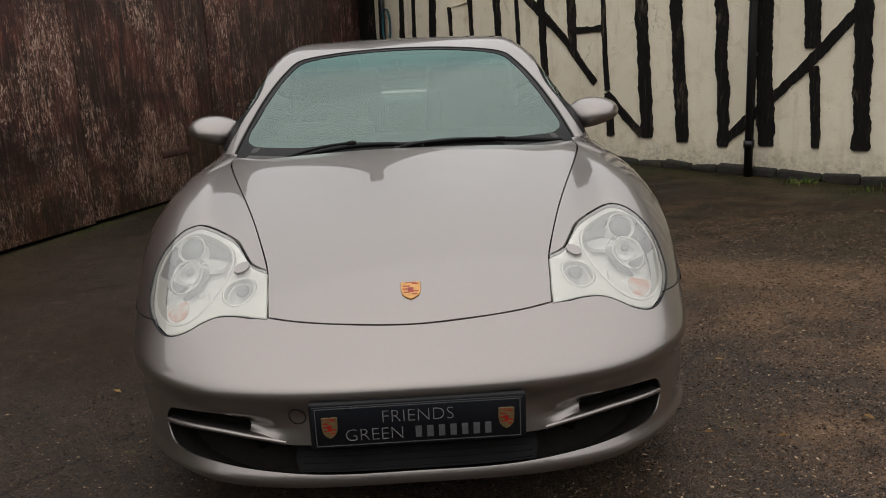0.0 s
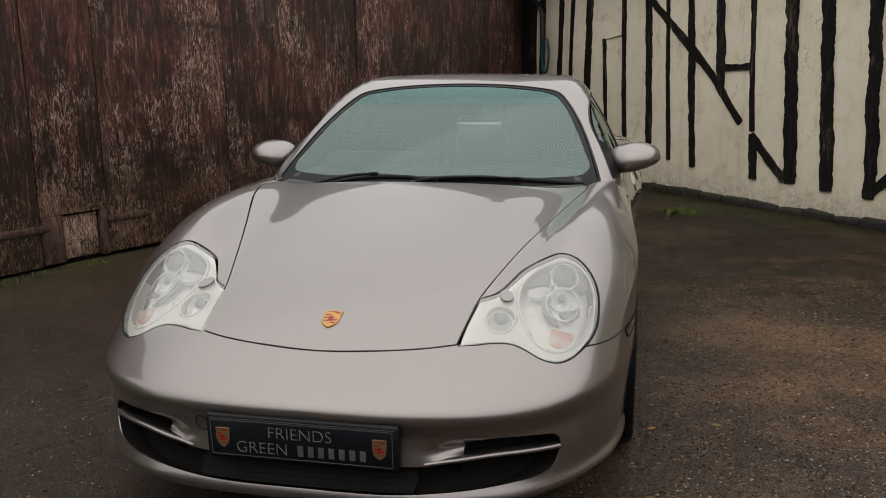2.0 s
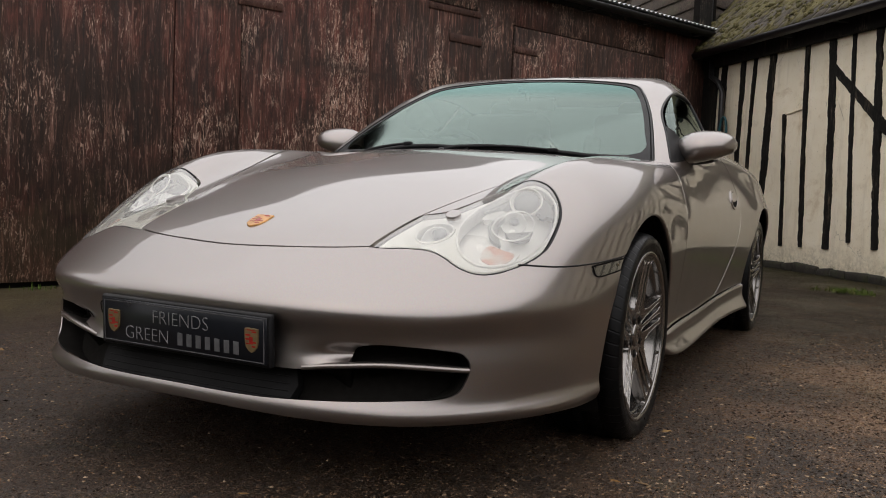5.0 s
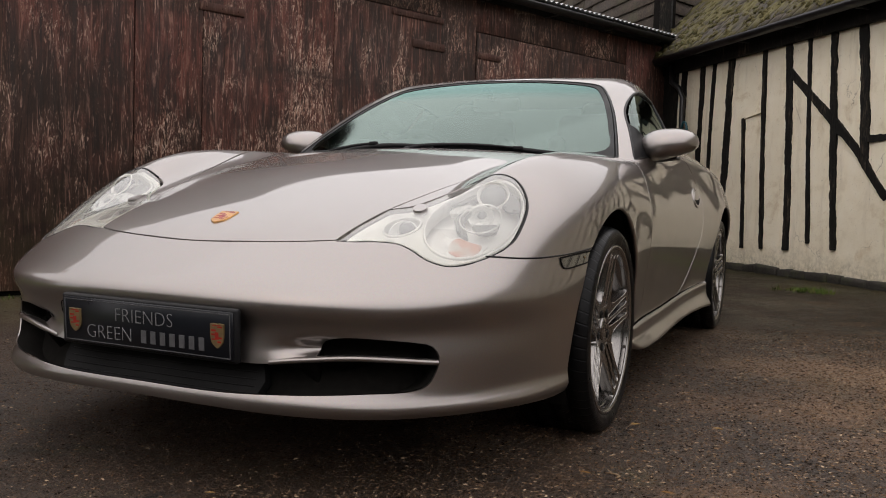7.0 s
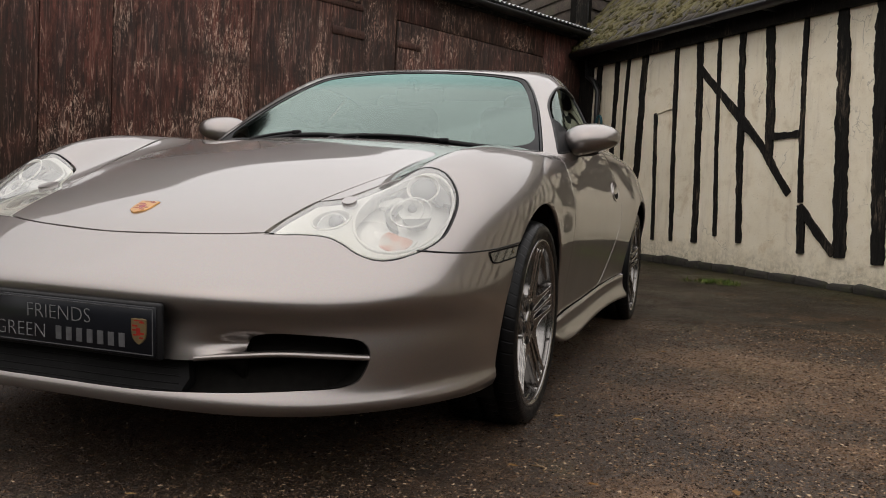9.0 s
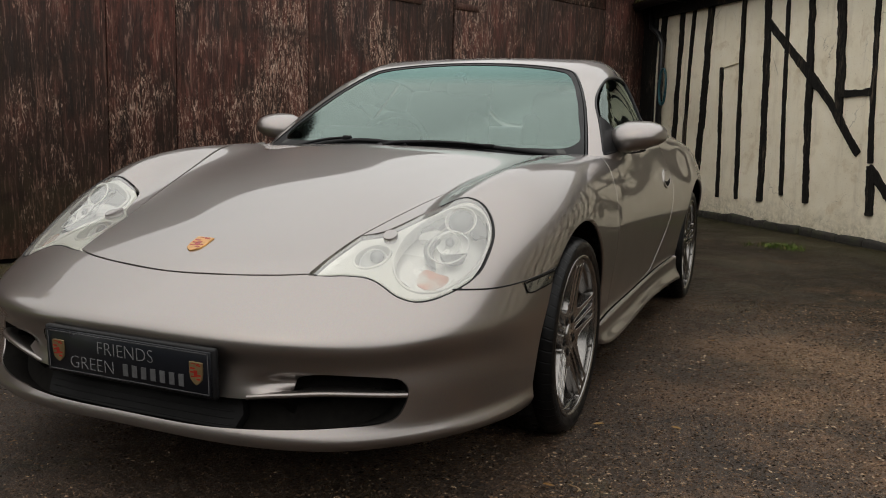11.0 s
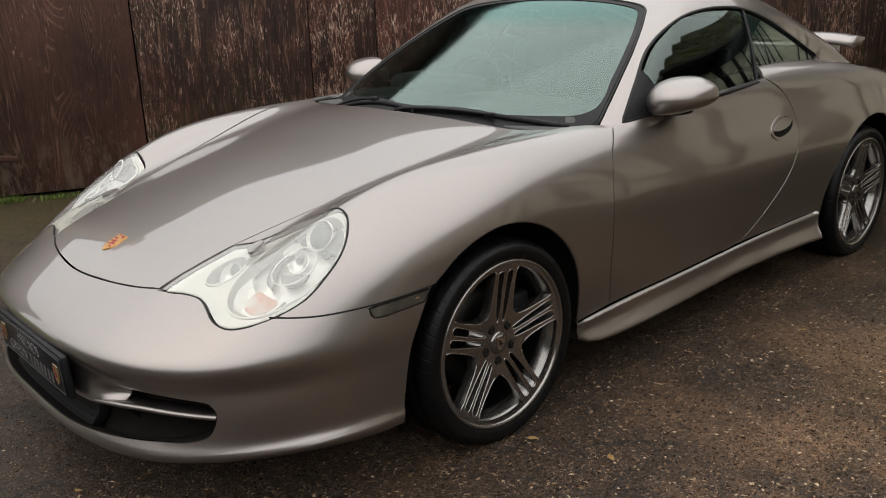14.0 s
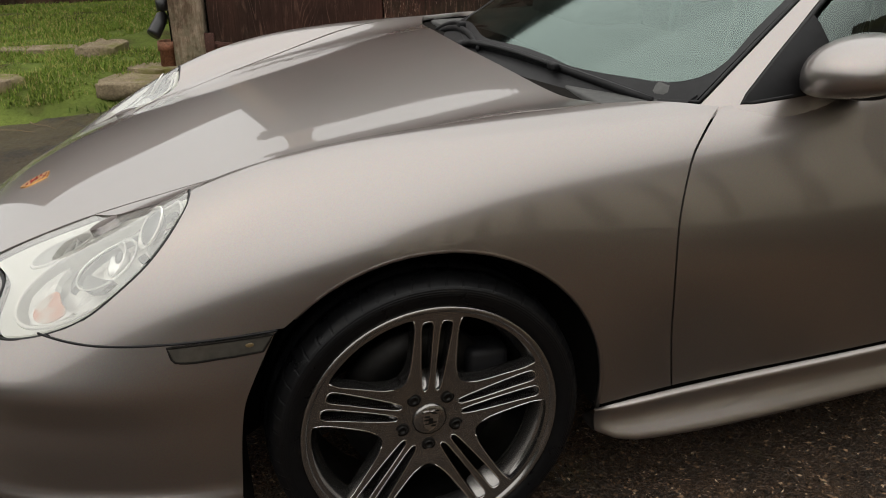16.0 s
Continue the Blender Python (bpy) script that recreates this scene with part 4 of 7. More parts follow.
# front wings
hood_flank = onto(body, TOP, HOOD_EDGE[1:], FLANK)
lamp_flank = [(*v[:2],) for v in onto(body, NOSE, [LAMP[i] for i in range(2, 14)], FLANK)]
cowl_flank = onto(body, TOP, [(0.665, 1.50)], FLANK) + onto(body, SIDEWAYS, [(1.612, 0.829, 1)], FLANK)
wing = [(*hood_flank[0][:2], 1)] + hood_flank[1:] + cowl_flank + onto(body, SIDEWAYS, DOOR_FRONT[::-1][1:], FLANK) + onto(body, SIDEWAYS, [(1.345, 0.262, 1)], FLANK)
wing += onto(body, SIDEWAYS, ARCH[::-1], FLANK) + onto(body, SIDEWAYS, [(0.735, 0.549, 1)] + SEAM[::-1][1:4], FLANK) + lamp_flank[::-1][:-1]
wing_me = panel("front_wing", body, FLANK, loop2(wing, 0.018), (), 0.02, gap=0.002)
pair("front_wing", wing_me, PAINT, car)
# arch lips
for name, pts in (("arch_lip", arc(1.0, 0.305, 0.352, 132, -8, 24)), ("arch_lip", ARCH_REAR)):
    p = meet(body, SIDEWAYS, np.array(pts))
    pair(name, tube(name, p - [0.006, 0, 0], 0.006, 8), PAINT, car)

# doors
belt = [(2.40, 0.885), (2.20, 0.876), (1.90, 0.86), (1.72, 0.842)]
door_line = [(1.516, 0.272, 1)] + DOOR_FRONT[1:-1] + [(1.612, 0.829, 1)] + belt[::-1] + [(2.52, 0.895, 1)] + DOOR_REAR[::-1][1:] + SILL[::-1][:-1][:2]
doors = pair("door", panel("door", body, FLANK, loop2(onto(body, SIDEWAYS, door_line, FLANK), 0.02), (), 0.024, gap=0.002), PAINT, car, "closed painted door")
# rear quarters
quarter_line = [(2.20, 0.290, 1)] + DOOR_REAR[:-1] + [(2.52, 0.895, 1)]
quarter = onto(body, SIDEWAYS, quarter_line, FLANK)
quarter += [(2.60, 0.55, 1), (4.25, 0.62, 1)] + onto(body, SIDEWAYS, [(4.20, 0.40), (4.15, 0.20, 1), (3.80, 0.20, 1)], FLANK) + onto(body, SIDEWAYS, ARCH_REAR[::-1], FLANK) + onto(body, SIDEWAYS, [(2.86, 0.30, 1)], FLANK)
pair("rear_quarter", panel("rear_quarter", body, FLANK, loop2(quarter, 0.024), (), 0.03), PAINT, car)
part("engine_lid", panel("engine_lid", body, TOP, loop2([(-0.42, 3.3, 1), (0.42, 3.3, 1), (0.42, 4.22, 1), (-0.42, 4.22, 1)], 0.04), (), 0.04), PAINT, car)
part("rear_bumper", panel("rear_bumper", body, TAIL, loop2([(-0.88, -0.25, 1), (0.88, -0.25, 1), (0.78, 0.40, 1), (-0.78, 0.40, 1)], 0.03), (), 0.03, lift=0.003), PAINT, car)

# sill skirts
st = np.linspace(1.338, 2.925, 40)
top_z = spline((1.33, 0.258), (1.52, 0.266), (1.91, 0.273), (2.3, 0.287), (2.9, 0.302))(st)
low_z = spline((1.33, 0.212), (1.37, 0.190), (1.45, 0.175), (1.7, 0.170), (2.0, 0.174), (2.3, 0.184), (2.93, 0.176))(st)
bulge = spline((1.33, 0.014), (1.37, 0.032), (1.45, 0.046), (2.0, 0.044), (2.5, 0.044), (2.93, 0.048))(st)
sv, sf = [], []
PROF = [(0.0, 0.0), (0.025, 0.20), (0.07, 0.28), (0.12, 0.29), (0.24, 0.30), (0.38, 0.35), (0.50, 0.45), (0.62, 0.62), (0.73, 0.82), (0.83, 0.97), (0.91, 0.98), (0.97, 0.70), (1.02, -0.5), (1.0, -2.5)]
for y, zt, zl, b in zip(st, top_z, low_z, bulge):
    x0 = meet(body, SIDEWAYS, [(y, zt)])[0][0]
    x1 = x0 - 0.012
    for h, o in PROF:
        sv.append((x0 + (x1 - x0) * h + b * o + 0.003, y, zt + (zl - zt) * h))
m = len(PROF)
for i in range(len(st) - 1):
    for j in range(m - 1):
        sf.append((i * m + j, i * m + j + 1, (i + 1) * m + j + 1, (i + 1) * m + j))
sf.append(tuple(range(m)))
sf.append(tuple((len(st) - 1) * m + j for j in range(m))[::-1])
pair("sill_skirt", smooth_mesh("sill_skirt", sv, sf), PAINT, car, "flared painted side skirt")

# cabin shell and glass
WS = [(0.0, 1.352), (0.35, 1.412), (0.585, 1.520), (0.682, 1.592, 1), (0.633, 1.760), (0.580, 1.916), (0.506, 2.079), (0.463, 2.139), (0.391, 2.161), (0.22, 2.180), (0.0, 2.186)]
SW = [(1.652, 0.833, 1), (1.785, 0.938), (1.945, 1.046), (2.12, 1.123), (2.30, 1.154), (2.52, 1.154), (2.70, 1.127), (2.90, 1.072), (3.10, 1.003), (3.25, 0.942), (3.31, 0.912), (3.25, 0.898), (3.02, 0.897), (2.75, 0.894), (2.47, 0.886), (2.20, 0.872), (1.90, 0.858)]
RW = [(0.0, 2.98), (0.32, 2.97), (0.41, 3.05), (0.39, 3.45), (0.32, 3.66), (0.0, 3.70)]
ws_loop = loop2(onto(cabin, TOP, mirrored(WS), CAB), 0.02)
sw_loop = loop2(onto(cabin, SIDEWAYS, SW, CAB), 0.02)
sw_other = np.stack([sw_loop[:, 0], math.pi * 0.5 - sw_loop[:, 1]], 1)
rw_loop = loop2(onto(cabin, TOP, mirrored(RW), CAB), 0.03)
front_cut = onto(cabin, TOP, [(0.0, 1.335), (0.35, 1.395), (0.58, 1.50), (0.70, 1.575)], CAB)
shell = loop2([(1.335, math.pi / 4)] + front_cut[1:3] + [(1.60, 0.055, 1), (4.05, 0.055, 1), (4.05, math.pi / 2 - 0.055, 1), (1.60, math.pi / 2 - 0.055, 1)] + [(a, math.pi / 2 - b) for a, b in front_cut[1:3]][::-1], 0.025)
roof = part("roof", panel("roof", cabin, CAB, shell, [ws_loop, sw_loop, sw_other, rw_loop], 0.025, rim=0.02), PAINT, car, "rounded roof with pillars")
wind = part("windscreen", panel("windscreen", cabin, CAB, ws_loop, (), 0.03, lift=-0.003, rim=0, flat=0.72), SCREEN, car, "greenish laminated windscreen")
frit_in = loop2(onto(cabin, TOP, mirrored([(0.0, 1.395), (0.35, 1.455), (0.56, 1.555), (0.630, 1.64), (0.599, 1.760), (0.551, 1.903), (0.486, 2.053), (0.441, 2.114), (0.372, 2.135), (0.22, 2.152), (0.0, 2.158)]), CAB), 0.02)
part("glass_border", panel("glass_border", cabin, CAB, ws_loop, [frit_in], 0.02, lift=-0.0008, rim=0.004), TRIM, wind, "black printed border")
part("seal", tube("seal", on_body(cabin, CAB, ws_loop, -0.001), 0.0045, 6, True), RUBBER, wind)
part("rear_window", panel("rear_window", cabin, CAB, rw_loop, (), 0.04, lift=-0.003, rim=0), GLASS, car)
POST = [(2.62, 1.16), (2.485, 0.86)]


def cut_loop(lp, keep_front):
    a, b = CAB.to2(meet(cabin, SIDEWAYS, np.array(POST)))
    side = (lp[:, 0] - a[0]) * (b[1] - a[1]) - (lp[:, 1] - a[1]) * (b[0] - a[0])
    s = side > 0 if keep_front == (((lp[np.argmin(lp[:, 0])] - a)[0] * (b[1] - a[1]) - (lp[np.argmin(lp[:, 0])] - a)[1] * (b[0] - a[0])) > 0) else side < 0
    k = np.flatnonzero(s & ~np.roll(s, 1))[0]
    return np.roll(lp, -k, 0)[:s.sum()]


front_glass, rear_glass = cut_loop(sw_loop, True), cut_loop(sw_loop, False)
for lp, nm, lab in ((front_glass, "door_window", "clear door glass"), (rear_glass, "quarter_window", "fixed quarter glass")):
    pair(nm, panel(nm, side_glass, CAB, lp, (), 0.03, lift=-0.010, gap=0.004, rim=0), GLASS, car, lab)
pair("window_seal", tube("window_seal", on_body(cabin, CAB, sw_loop, -0.004), 0.0055, 6, True), RUBBER, car)
post = on_body(cabin, SIDEWAYS, [(POST[0][0] * (1 - a) + POST[1][0] * a, POST[0][1] * (1 - a) + POST[1][1] * a) for a in np.linspace(0, 1, 10)], -0.008)
pair("window_post", tube("window_post", post, 0.007, 8), TRIM, car)
# cowl, wipers, mirrors
cowl = loop2(onto(cabin, TOP, mirrored([(0.0, 1.30), (0.35, 1.36), (0.60, 1.46), (0.690, 1.545, 1), (0.668, 1.600, 1), (0.575, 1.530), (0.35, 1.425), (0.0, 1.365)]), CAB), 0.025)
part("cowl", panel("cowl", cabin, CAB, cowl, (), 0.03, lift=0.003, rim=0.006), TRIM, car, "black plastic scuttle panel")


def wiper(line, arm, pivot):
    """Blade on the glass, arm over it, and the pivot cap."""
    p = on_body(cabin, TOP, line, 0.009)
    w = part("wiper", tube("wiper", p, 0.006, 6, flat=1.6), TRIM, car, "black wiper blade and arm")
    q = on_body(cabin, TOP, arm, 0.018)
    q[0] = on_body(cabin, TOP, arm[:1], 0.010)[0]
    part("arm", tube("arm", q, np.linspace(0.009, 0.005, len(q)), 6), TRIM, w)
    part("joint", block((0.035, 0.018, 0.016), 0.004, tuple(q[-1])), TRIM, w)
    part("cap", ball((0.016, 0.016, 0.010), tuple(q[0])), TRIM, w)


def between(a, b, n, sag=0.0):
    return [(a[0] + (b[0] - a[0]) * k, a[1] + (b[1] - a[1]) * k + sag * 4 * k * (1 - k)) for k in np.linspace(0, 1, n)]


wiper(between((-0.47, 1.405), (0.07, 1.352), 10, 0.012), between((-0.51, 1.405), (-0.20, 1.398), 8, 0.012), None)
wiper(between((0.0, 1.352), (0.62, 1.528), 12, -0.022), between((-0.03, 1.342), (0.365, 1.428), 8, -0.004), None)


def mirror_shell():
    bm = bmesh.new()
    bmesh.ops.create_uvsphere(bm, u_segments=32, v_segments=20, radius=1, matrix=Matrix.Rotation(radians(90), 4, "Y"))
    for v in bm.verts:
        x, y, z = v.co
        x = math.copysign(abs(x) ** 0.86, x)
        y = y * 0.140 if y < 0 else y * 0.036
        z = math.copysign(abs(z) ** (0.90 if z > 0 else 0.60), z) * (0.071 if z > 0 else 0.048) * (1 - 0.16 * x - 0.06 * x * x)
        v.co = (x * 0.116 - 0.008, y, z + 0.012 * x)
    for f in bm.faces:
        f.smooth = True
    return bm


for sgn in (1, -1):
    mm = pose(0.816 * sgn, 1.880, 0.893, 0, -4 * sgn, 14 * sgn)
    bm = mirror_shell()
    if sgn < 0:
        bm.transform(Matrix.Diagonal((-1, 1, 1, 1)))
        bmesh.ops.reverse_faces(bm, faces=bm.faces)
    bm.transform(mm)
    mir = part("door_mirror", bm, PAINT, car, "painted door mirror housing")
    part("mirror_glass", ball((0.088, 0.005, 0.044), (0, 0, 0)), CHROME, mir).matrix_local = mm @ Matrix.Translation((0, 0.030, 0.002))
    part("lower_shell", ball((0.062, 0.040, 0.012), (0, 0, 0)), TRIM, mir).matrix_local = mm @ Matrix.Translation((-0.036 * sgn, -0.004, -0.044))
    part("foot", tube("foot", [(0.70 * sgn, 1.80, 0.862), (0.728 * sgn, 1.815, 0.868), (0.765 * sgn, 1.838, 0.880), (0.80 * sgn, 1.86, 0.892)], [0.030, 0.026, 0.024, 0.030], 12, flat=0.8), TRIM, mir)
tri = onto(cabin, SIDEWAYS, [(1.652, 0.833, 1), (1.785, 0.938, 1), (1.845, 0.980, 1), (1.845, 0.848, 1)], CAB)
pair("mirror_base", panel("mirror_base", cabin, CAB, loop2(tri, 0.02), (), 0.02, lift=0.001, rim=0.004, gap=0.001, sheer=lambda p: np.tile([1.0, 0.35, 0.45], (len(p), 1))), TRIM, car, "black triangular mirror base")
pair("waist_trim", tube("waist_trim", on_body(cabin, SIDEWAYS, [(1.86, 0.850), (2.05, 0.858), (2.2, 0.865), (2.47, 0.879), (2.75, 0.887), (3.0, 0.890)], 0.004), 0.008, 8), TRIM, car)

# headlamps
lamp_loop = loop2([p for p in LAMP], 0.012)
inner = inset(lamp_loop, 0.022)


def at_lamp(q, lift, s):
    p = on_body(body, NOSE, [q], lift)[0]
    return Vector((p[0] * s, p[1], p[2]))


def dish(r, depth, name, n=28):
    """A shallow reflector bowl that opens towards -y."""
    prof = [(-0.004, r * 1.10), (-0.007, r * 1.06), (-0.004, r)] + [(depth * (1 - (k / 7) ** 2), r * k / 7) for k in range(6, -1, -1)]
    me = lathe(name, prof, n)
    me.transform(Matrix.Rotation(radians(90), 4, "Z"))
    return me


rib = Nodes("ribbed_lamp_edge", (0.78, 0.78, 0.72), 0.3, 0.2)
wv = rib.t.nodes.new("ShaderNodeTexWave")
wv.inputs["Scale"].default_value = 62
rib.t.links.new(rib.place((1, 0.6, 0)), wv.inputs["Vector"])
rib.bump(wv.outputs["Fac"], 0.12, 0.001)
rib.set(Base_Color=rib.ramp(wv.outputs["Fac"], (0.25, (0.70, 0.70, 0.64)), (0.55, (0.77, 0.77, 0.71))))
RIB = rib.m
GREY_LAMP = plain("grey_lamp_shroud", (0.215, 0.225, 0.22), 0.25, 0.3, vary=0.12)
MID_LAMP = plain("satin_lamp_bowl", (0.80, 0.80, 0.765), 0.28, 0.2, vary=0.06)
AMBER_GREY = Nodes("smoked_amber_lens", rough=0.15)
AMBER_GREY.set(Base_Color=AMBER_GREY.ramp(AMBER_GREY.noise(AMBER_GREY.place(), 22, 3), (0.42, (0.62, 0.56, 0.50)), (0.60, (0.58, 0.27, 0.17))))


def bowl(u, v):
    """A place in the tall main bowl of a lamp: u upwards, v towards the car's middle, both -1 to 1."""
    return (0.805 + 0.145 * u - 0.077 * v, 0.357 + 0.116 * u + 0.055 * v)


def bowl_panel(name, uv, lift, rim=0.012):
    return panel(name, body, NOSE, loop2([(*bowl(*p[:2]), *p[2:]) for p in uv], 0.007), (), 0.010, lift=lift, gap=0, rim=rim)


round_ = [(math.cos(a), math.sin(a)) for a in np.linspace(0, 6.2832, 29)[:-1]]
bowl_loop = loop2([bowl(*p) for p in round_], 0.008)
fog_loop = loop2([(0.606 + 0.038 * c + 0.043 * d, 0.352 - 0.0135 * c + 0.042 * d) for c, d in round_], 0.006)
lens_me = panel("lens", body, NOSE, lamp_loop, (), 0.02, lift=-0.001, gap=0.005, rim=0)
house_me = panel("housing", body, NOSE, lamp_loop, (), 0.016, lift=-0.056, gap=0.001, rim=0)
edge_me = panel("ribbed_edge", body, NOSE, lamp_loop, [bowl_loop, fog_loop], 0.010, lift=-0.014, gap=0.004, rim=0.034)
ring_me = tube("bowl_ring", on_body(body, NOSE, bowl_loop, -0.013), 0.0034, 8, True)
fog_ring_me = tube("fog_ring", on_body(body, NOSE, fog_loop, -0.013), 0.0028, 8, True)
tip, top_ = int(np.argmin(lamp_loop[:, 0])), int(np.argmax(lamp_loop[:, 1]))
around = np.roll(lamp_loop, -top_, 0)
cut = (tip - top_) % len(lamp_loop)
around = around[:cut + 1] if around[cut // 2, 0] > 0.75 else np.concatenate([around[cut:], around[:1]])
seal_me = tube("seal", on_body(body, NOSE, around, -0.0026), 0.0032, 6)
cap_me = panel("washer_cap", body, NOSE, loop2([(0.688 + 0.026 * math.cos(a) + 0.004 * math.sin(a), 0.413 + 0.008 * math.cos(a) + 0.021 * math.sin(a)) for a in np.linspace(0, 6.2832, 17)[:-1]], 0.006), (), 0.01, lift=0.004, gap=0.0, rim=0.014)
wedge_l = bowl_panel("shroud", [(0.93, 0.16, 1), (0.84, 0.46), (0.70, 0.70), (0.46, 0.88, 1), (0.46, 0.62), (0.40, 0.52, 1), (0.62, 0.46), (0.82, 0.36)], -0.026)
wedge_r = bowl_panel("shroud", [(0.93, -0.10, 1), (0.82, -0.26), (0.62, -0.34), (0.46, -0.36, 1), (0.44, -0.60), (0.46, -0.86, 1), (0.70, -0.68), (0.84, -0.46)], -0.026)
ring_at = [(0.02 + 0.36 * math.sin(a), -0.06 + 0.50 * math.cos(a)) for a in np.linspace(0, 6.2832, 25)[:-1]]
main_ring = tube("reflector_ring", on_body(body, NOSE, loop2([bowl(*p) for p in ring_at], 0.008), -0.027), 0.0026, 8, True)
smile = bowl_panel("reflector_step", [(0.44, 0.30, 1), (0.22, 0.52), (0.0, 0.58), (-0.22, 0.46), (-0.40, 0.16), (-0.44, -0.14, 1), (-0.30, 0.06), (-0.16, 0.26), (0.0, 0.34), (0.20, 0.32)], -0.030)
glass_chip = bowl_panel("reflector_facet", [(0.02, -0.60, 1), (-0.10, -0.30), (-0.20, -0.02, 1), (-0.28, -0.20), (-0.26, -0.44), (-0.14, -0.64, 1)], -0.026)
glint_l = bowl_panel("reflector_facet", [(0.38, 0.80), (0.40, 0.52), (0.22, 0.34), (0.10, 0.52), (0.14, 0.80)], -0.030)
spot_r = bowl_panel("adjuster", [(0.42, -0.50), (0.42, -0.66), (0.34, -0.66), (0.34, -0.50)], -0.024, 0.006)
turn_me = bowl_panel("turn_lens", [(-0.46, 0.62, 1), (-0.56, 0.34), (-0.60, 0.0), (-0.56, -0.34), (-0.46, -0.68, 1), (-0.70, -0.62), (-0.88, -0.36, 1), (-0.92, 0.0), (-0.88, 0.34, 1), (-0.70, 0.56)], -0.026)
bulb_me = bowl_panel("turn_bulb", [(-0.56, 0.02), (-0.54, -0.30), (-0.52, -0.58), (-0.68, -0.58), (-0.84, -0.34), (-0.84, -0.06), (-0.70, 0.06)], -0.024, 0.004)
for sgn in (1, -1):
    fix = (lambda me: me) if sgn > 0 else mirror_mesh
    lamp = part("headlamp", fix(house_me), MID_LAMP, car, "clear headlamp with pale ribbed housing")
    for nm, me_, mt, lb in (("ribbed_edge", edge_me, RIB, ""), ("bowl_ring", ring_me, WHITE_LAMP, ""), ("fog_ring", fog_ring_me, WHITE_LAMP, ""), ("seal", seal_me, RUBBER, ""), ("washer_cap", cap_me, PAINT, "painted washer cap"),
                            ("shroud", wedge_l, GREY_LAMP, ""), ("shroud", wedge_r, GREY_LAMP, ""), ("reflector_ring", main_ring, SATIN, ""), ("reflector_step", smile, GREY_LAMP, ""), ("reflector_facet", glass_chip, GREY_LAMP, ""), ("reflector_facet", glint_l, SATIN, ""), ("adjuster", spot_r, SMOKE, ""),
                            ("turn_lens", turn_me, MID_LAMP, "pale turn signal lens"), ("turn_bulb", bulb_me, AMBER_GREY.m, "dull amber bulb behind the lens"), ("lens", lens_me, LENS, "clear plastic lens")):
        part(nm, fix(me_), mt, lamp, lb)

    def aimed(q):
        """Faces half ahead, half along the lens."""
        nn = grad(body, on_body(body, NOSE, [q]))[0] * 0.55 + np.array([0.05, -0.5, 0.05])
        return Vector((nn[0] * sgn, nn[1], nn[2])).to_track_quat("-Y", "Z").to_matrix().to_4x4()

    for q, r, depth, lift, nm, mt in (((0.894, 0.428), 0.038, 0.014, -0.022, "projector_ring", WHITE_LAMP), ((0.822, 0.372), 0.030, 0.016, -0.040, "bulb_bowl", SATIN), ((0.608, 0.354), 0.034, 0.016, -0.034, "fog_reflector", SATIN)):
        o = part(nm, dish(r, depth, nm), mt, lamp)
        o.matrix_local = Matrix.Translation(at_lamp(q, lift, sgn)) @ aimed(q)
    for q, r, lift, nm, mt in (((0.895, 0.428), 0.034, -0.024, "projector_lens", SMOKE), ((0.622, 0.366), 0.019, -0.026, "fog_lens", SMOKE), ((0.826, 0.374), 0.012, -0.034, "bulb_shield", SMOKE)):
        part(nm, ball((r, r * 0.5, r)), mt, lamp).matrix_local = Matrix.Translation(at_lamp(q, lift, sgn)) @ aimed(q)

# dark line added for the shaded gap between wing and bumper
pair("seam_gasket", tube("seam_gasket", on_body(body, SIDEWAYS, loop2(SEAM, 0.01, closed=False), 0.0004), 0.0022, 6), RUBBER, car)

# side markers
mark = onto(body, SIDEWAYS, [(0.556, 0.530, 1), (0.64, 0.537), (0.728, 0.543, 1), (0.708, 0.514, 1), (0.64, 0.508), (0.566, 0.506)], FLANK)
markers = pair("side_marker", panel("side_marker", body, FLANK, loop2(mark, 0.01), (), 0.015, lift=0.002, gap=0.001, rim=0.008), SMOKED, car, "smoked side marker lamp")
pair("marker_seal", tube("marker_seal", on_body(body, FLANK, loop2(mark, 0.01), 0.0015), 0.0022, 6, True), LINER, markers)
for m_, s_ in zip(markers, (1, -1)):
    p = on_body(body, SIDEWAYS, [(0.688, 0.528)], 0.0028)[0]
    part("bulb", ball((0.0015, 0.007, 0.004), (p[0] * s_, p[1], p[2])), DULLGOLD, m_)

# door handles
hq = FLANK.to2(meet(body, SIDEWAYS, np.array([(2.555, 0.710)])))[0]
oval = [(hq[0] + 0.092 * math.cos(a), hq[1] + 0.010 * math.cos(a) + 0.034 * math.sin(a)) for a in np.linspace(0, 6.2832, 25)[:-1]]
small = [(hq[0] + 0.080 * math.cos(a), hq[1] + 0.009 * math.cos(a) + 0.026 * math.sin(a)) for a in np.linspace(0, 6.2832, 25)[:-1]]
ring = panel("door_handle", body, FLANK, loop2(oval, 0.008), [loop2(small, 0.008)], 0.008, lift=0.004, gap=0, rim=0.012)
# dark sheet on the door skin for the shadow inside the recess
cup = panel("cup", body, FLANK, loop2(small, 0.01), (), 0.01, lift=0.0012, gap=0, rim=0)
flap = [(hq[0] + 0.077 * math.cos(a), hq[1] + 0.009 * math.cos(a) + 0.024 * math.sin(a)) for a in np.linspace(0.15, 2.99, 15)] + [(hq[0] - 0.036, hq[1] - 0.010), (hq[0] + 0.036, hq[1] - 0.003)]
grip = panel("grip", body, FLANK, loop2(flap, 0.008), (), 0.008, lift=0.006, gap=0, rim=0.008)
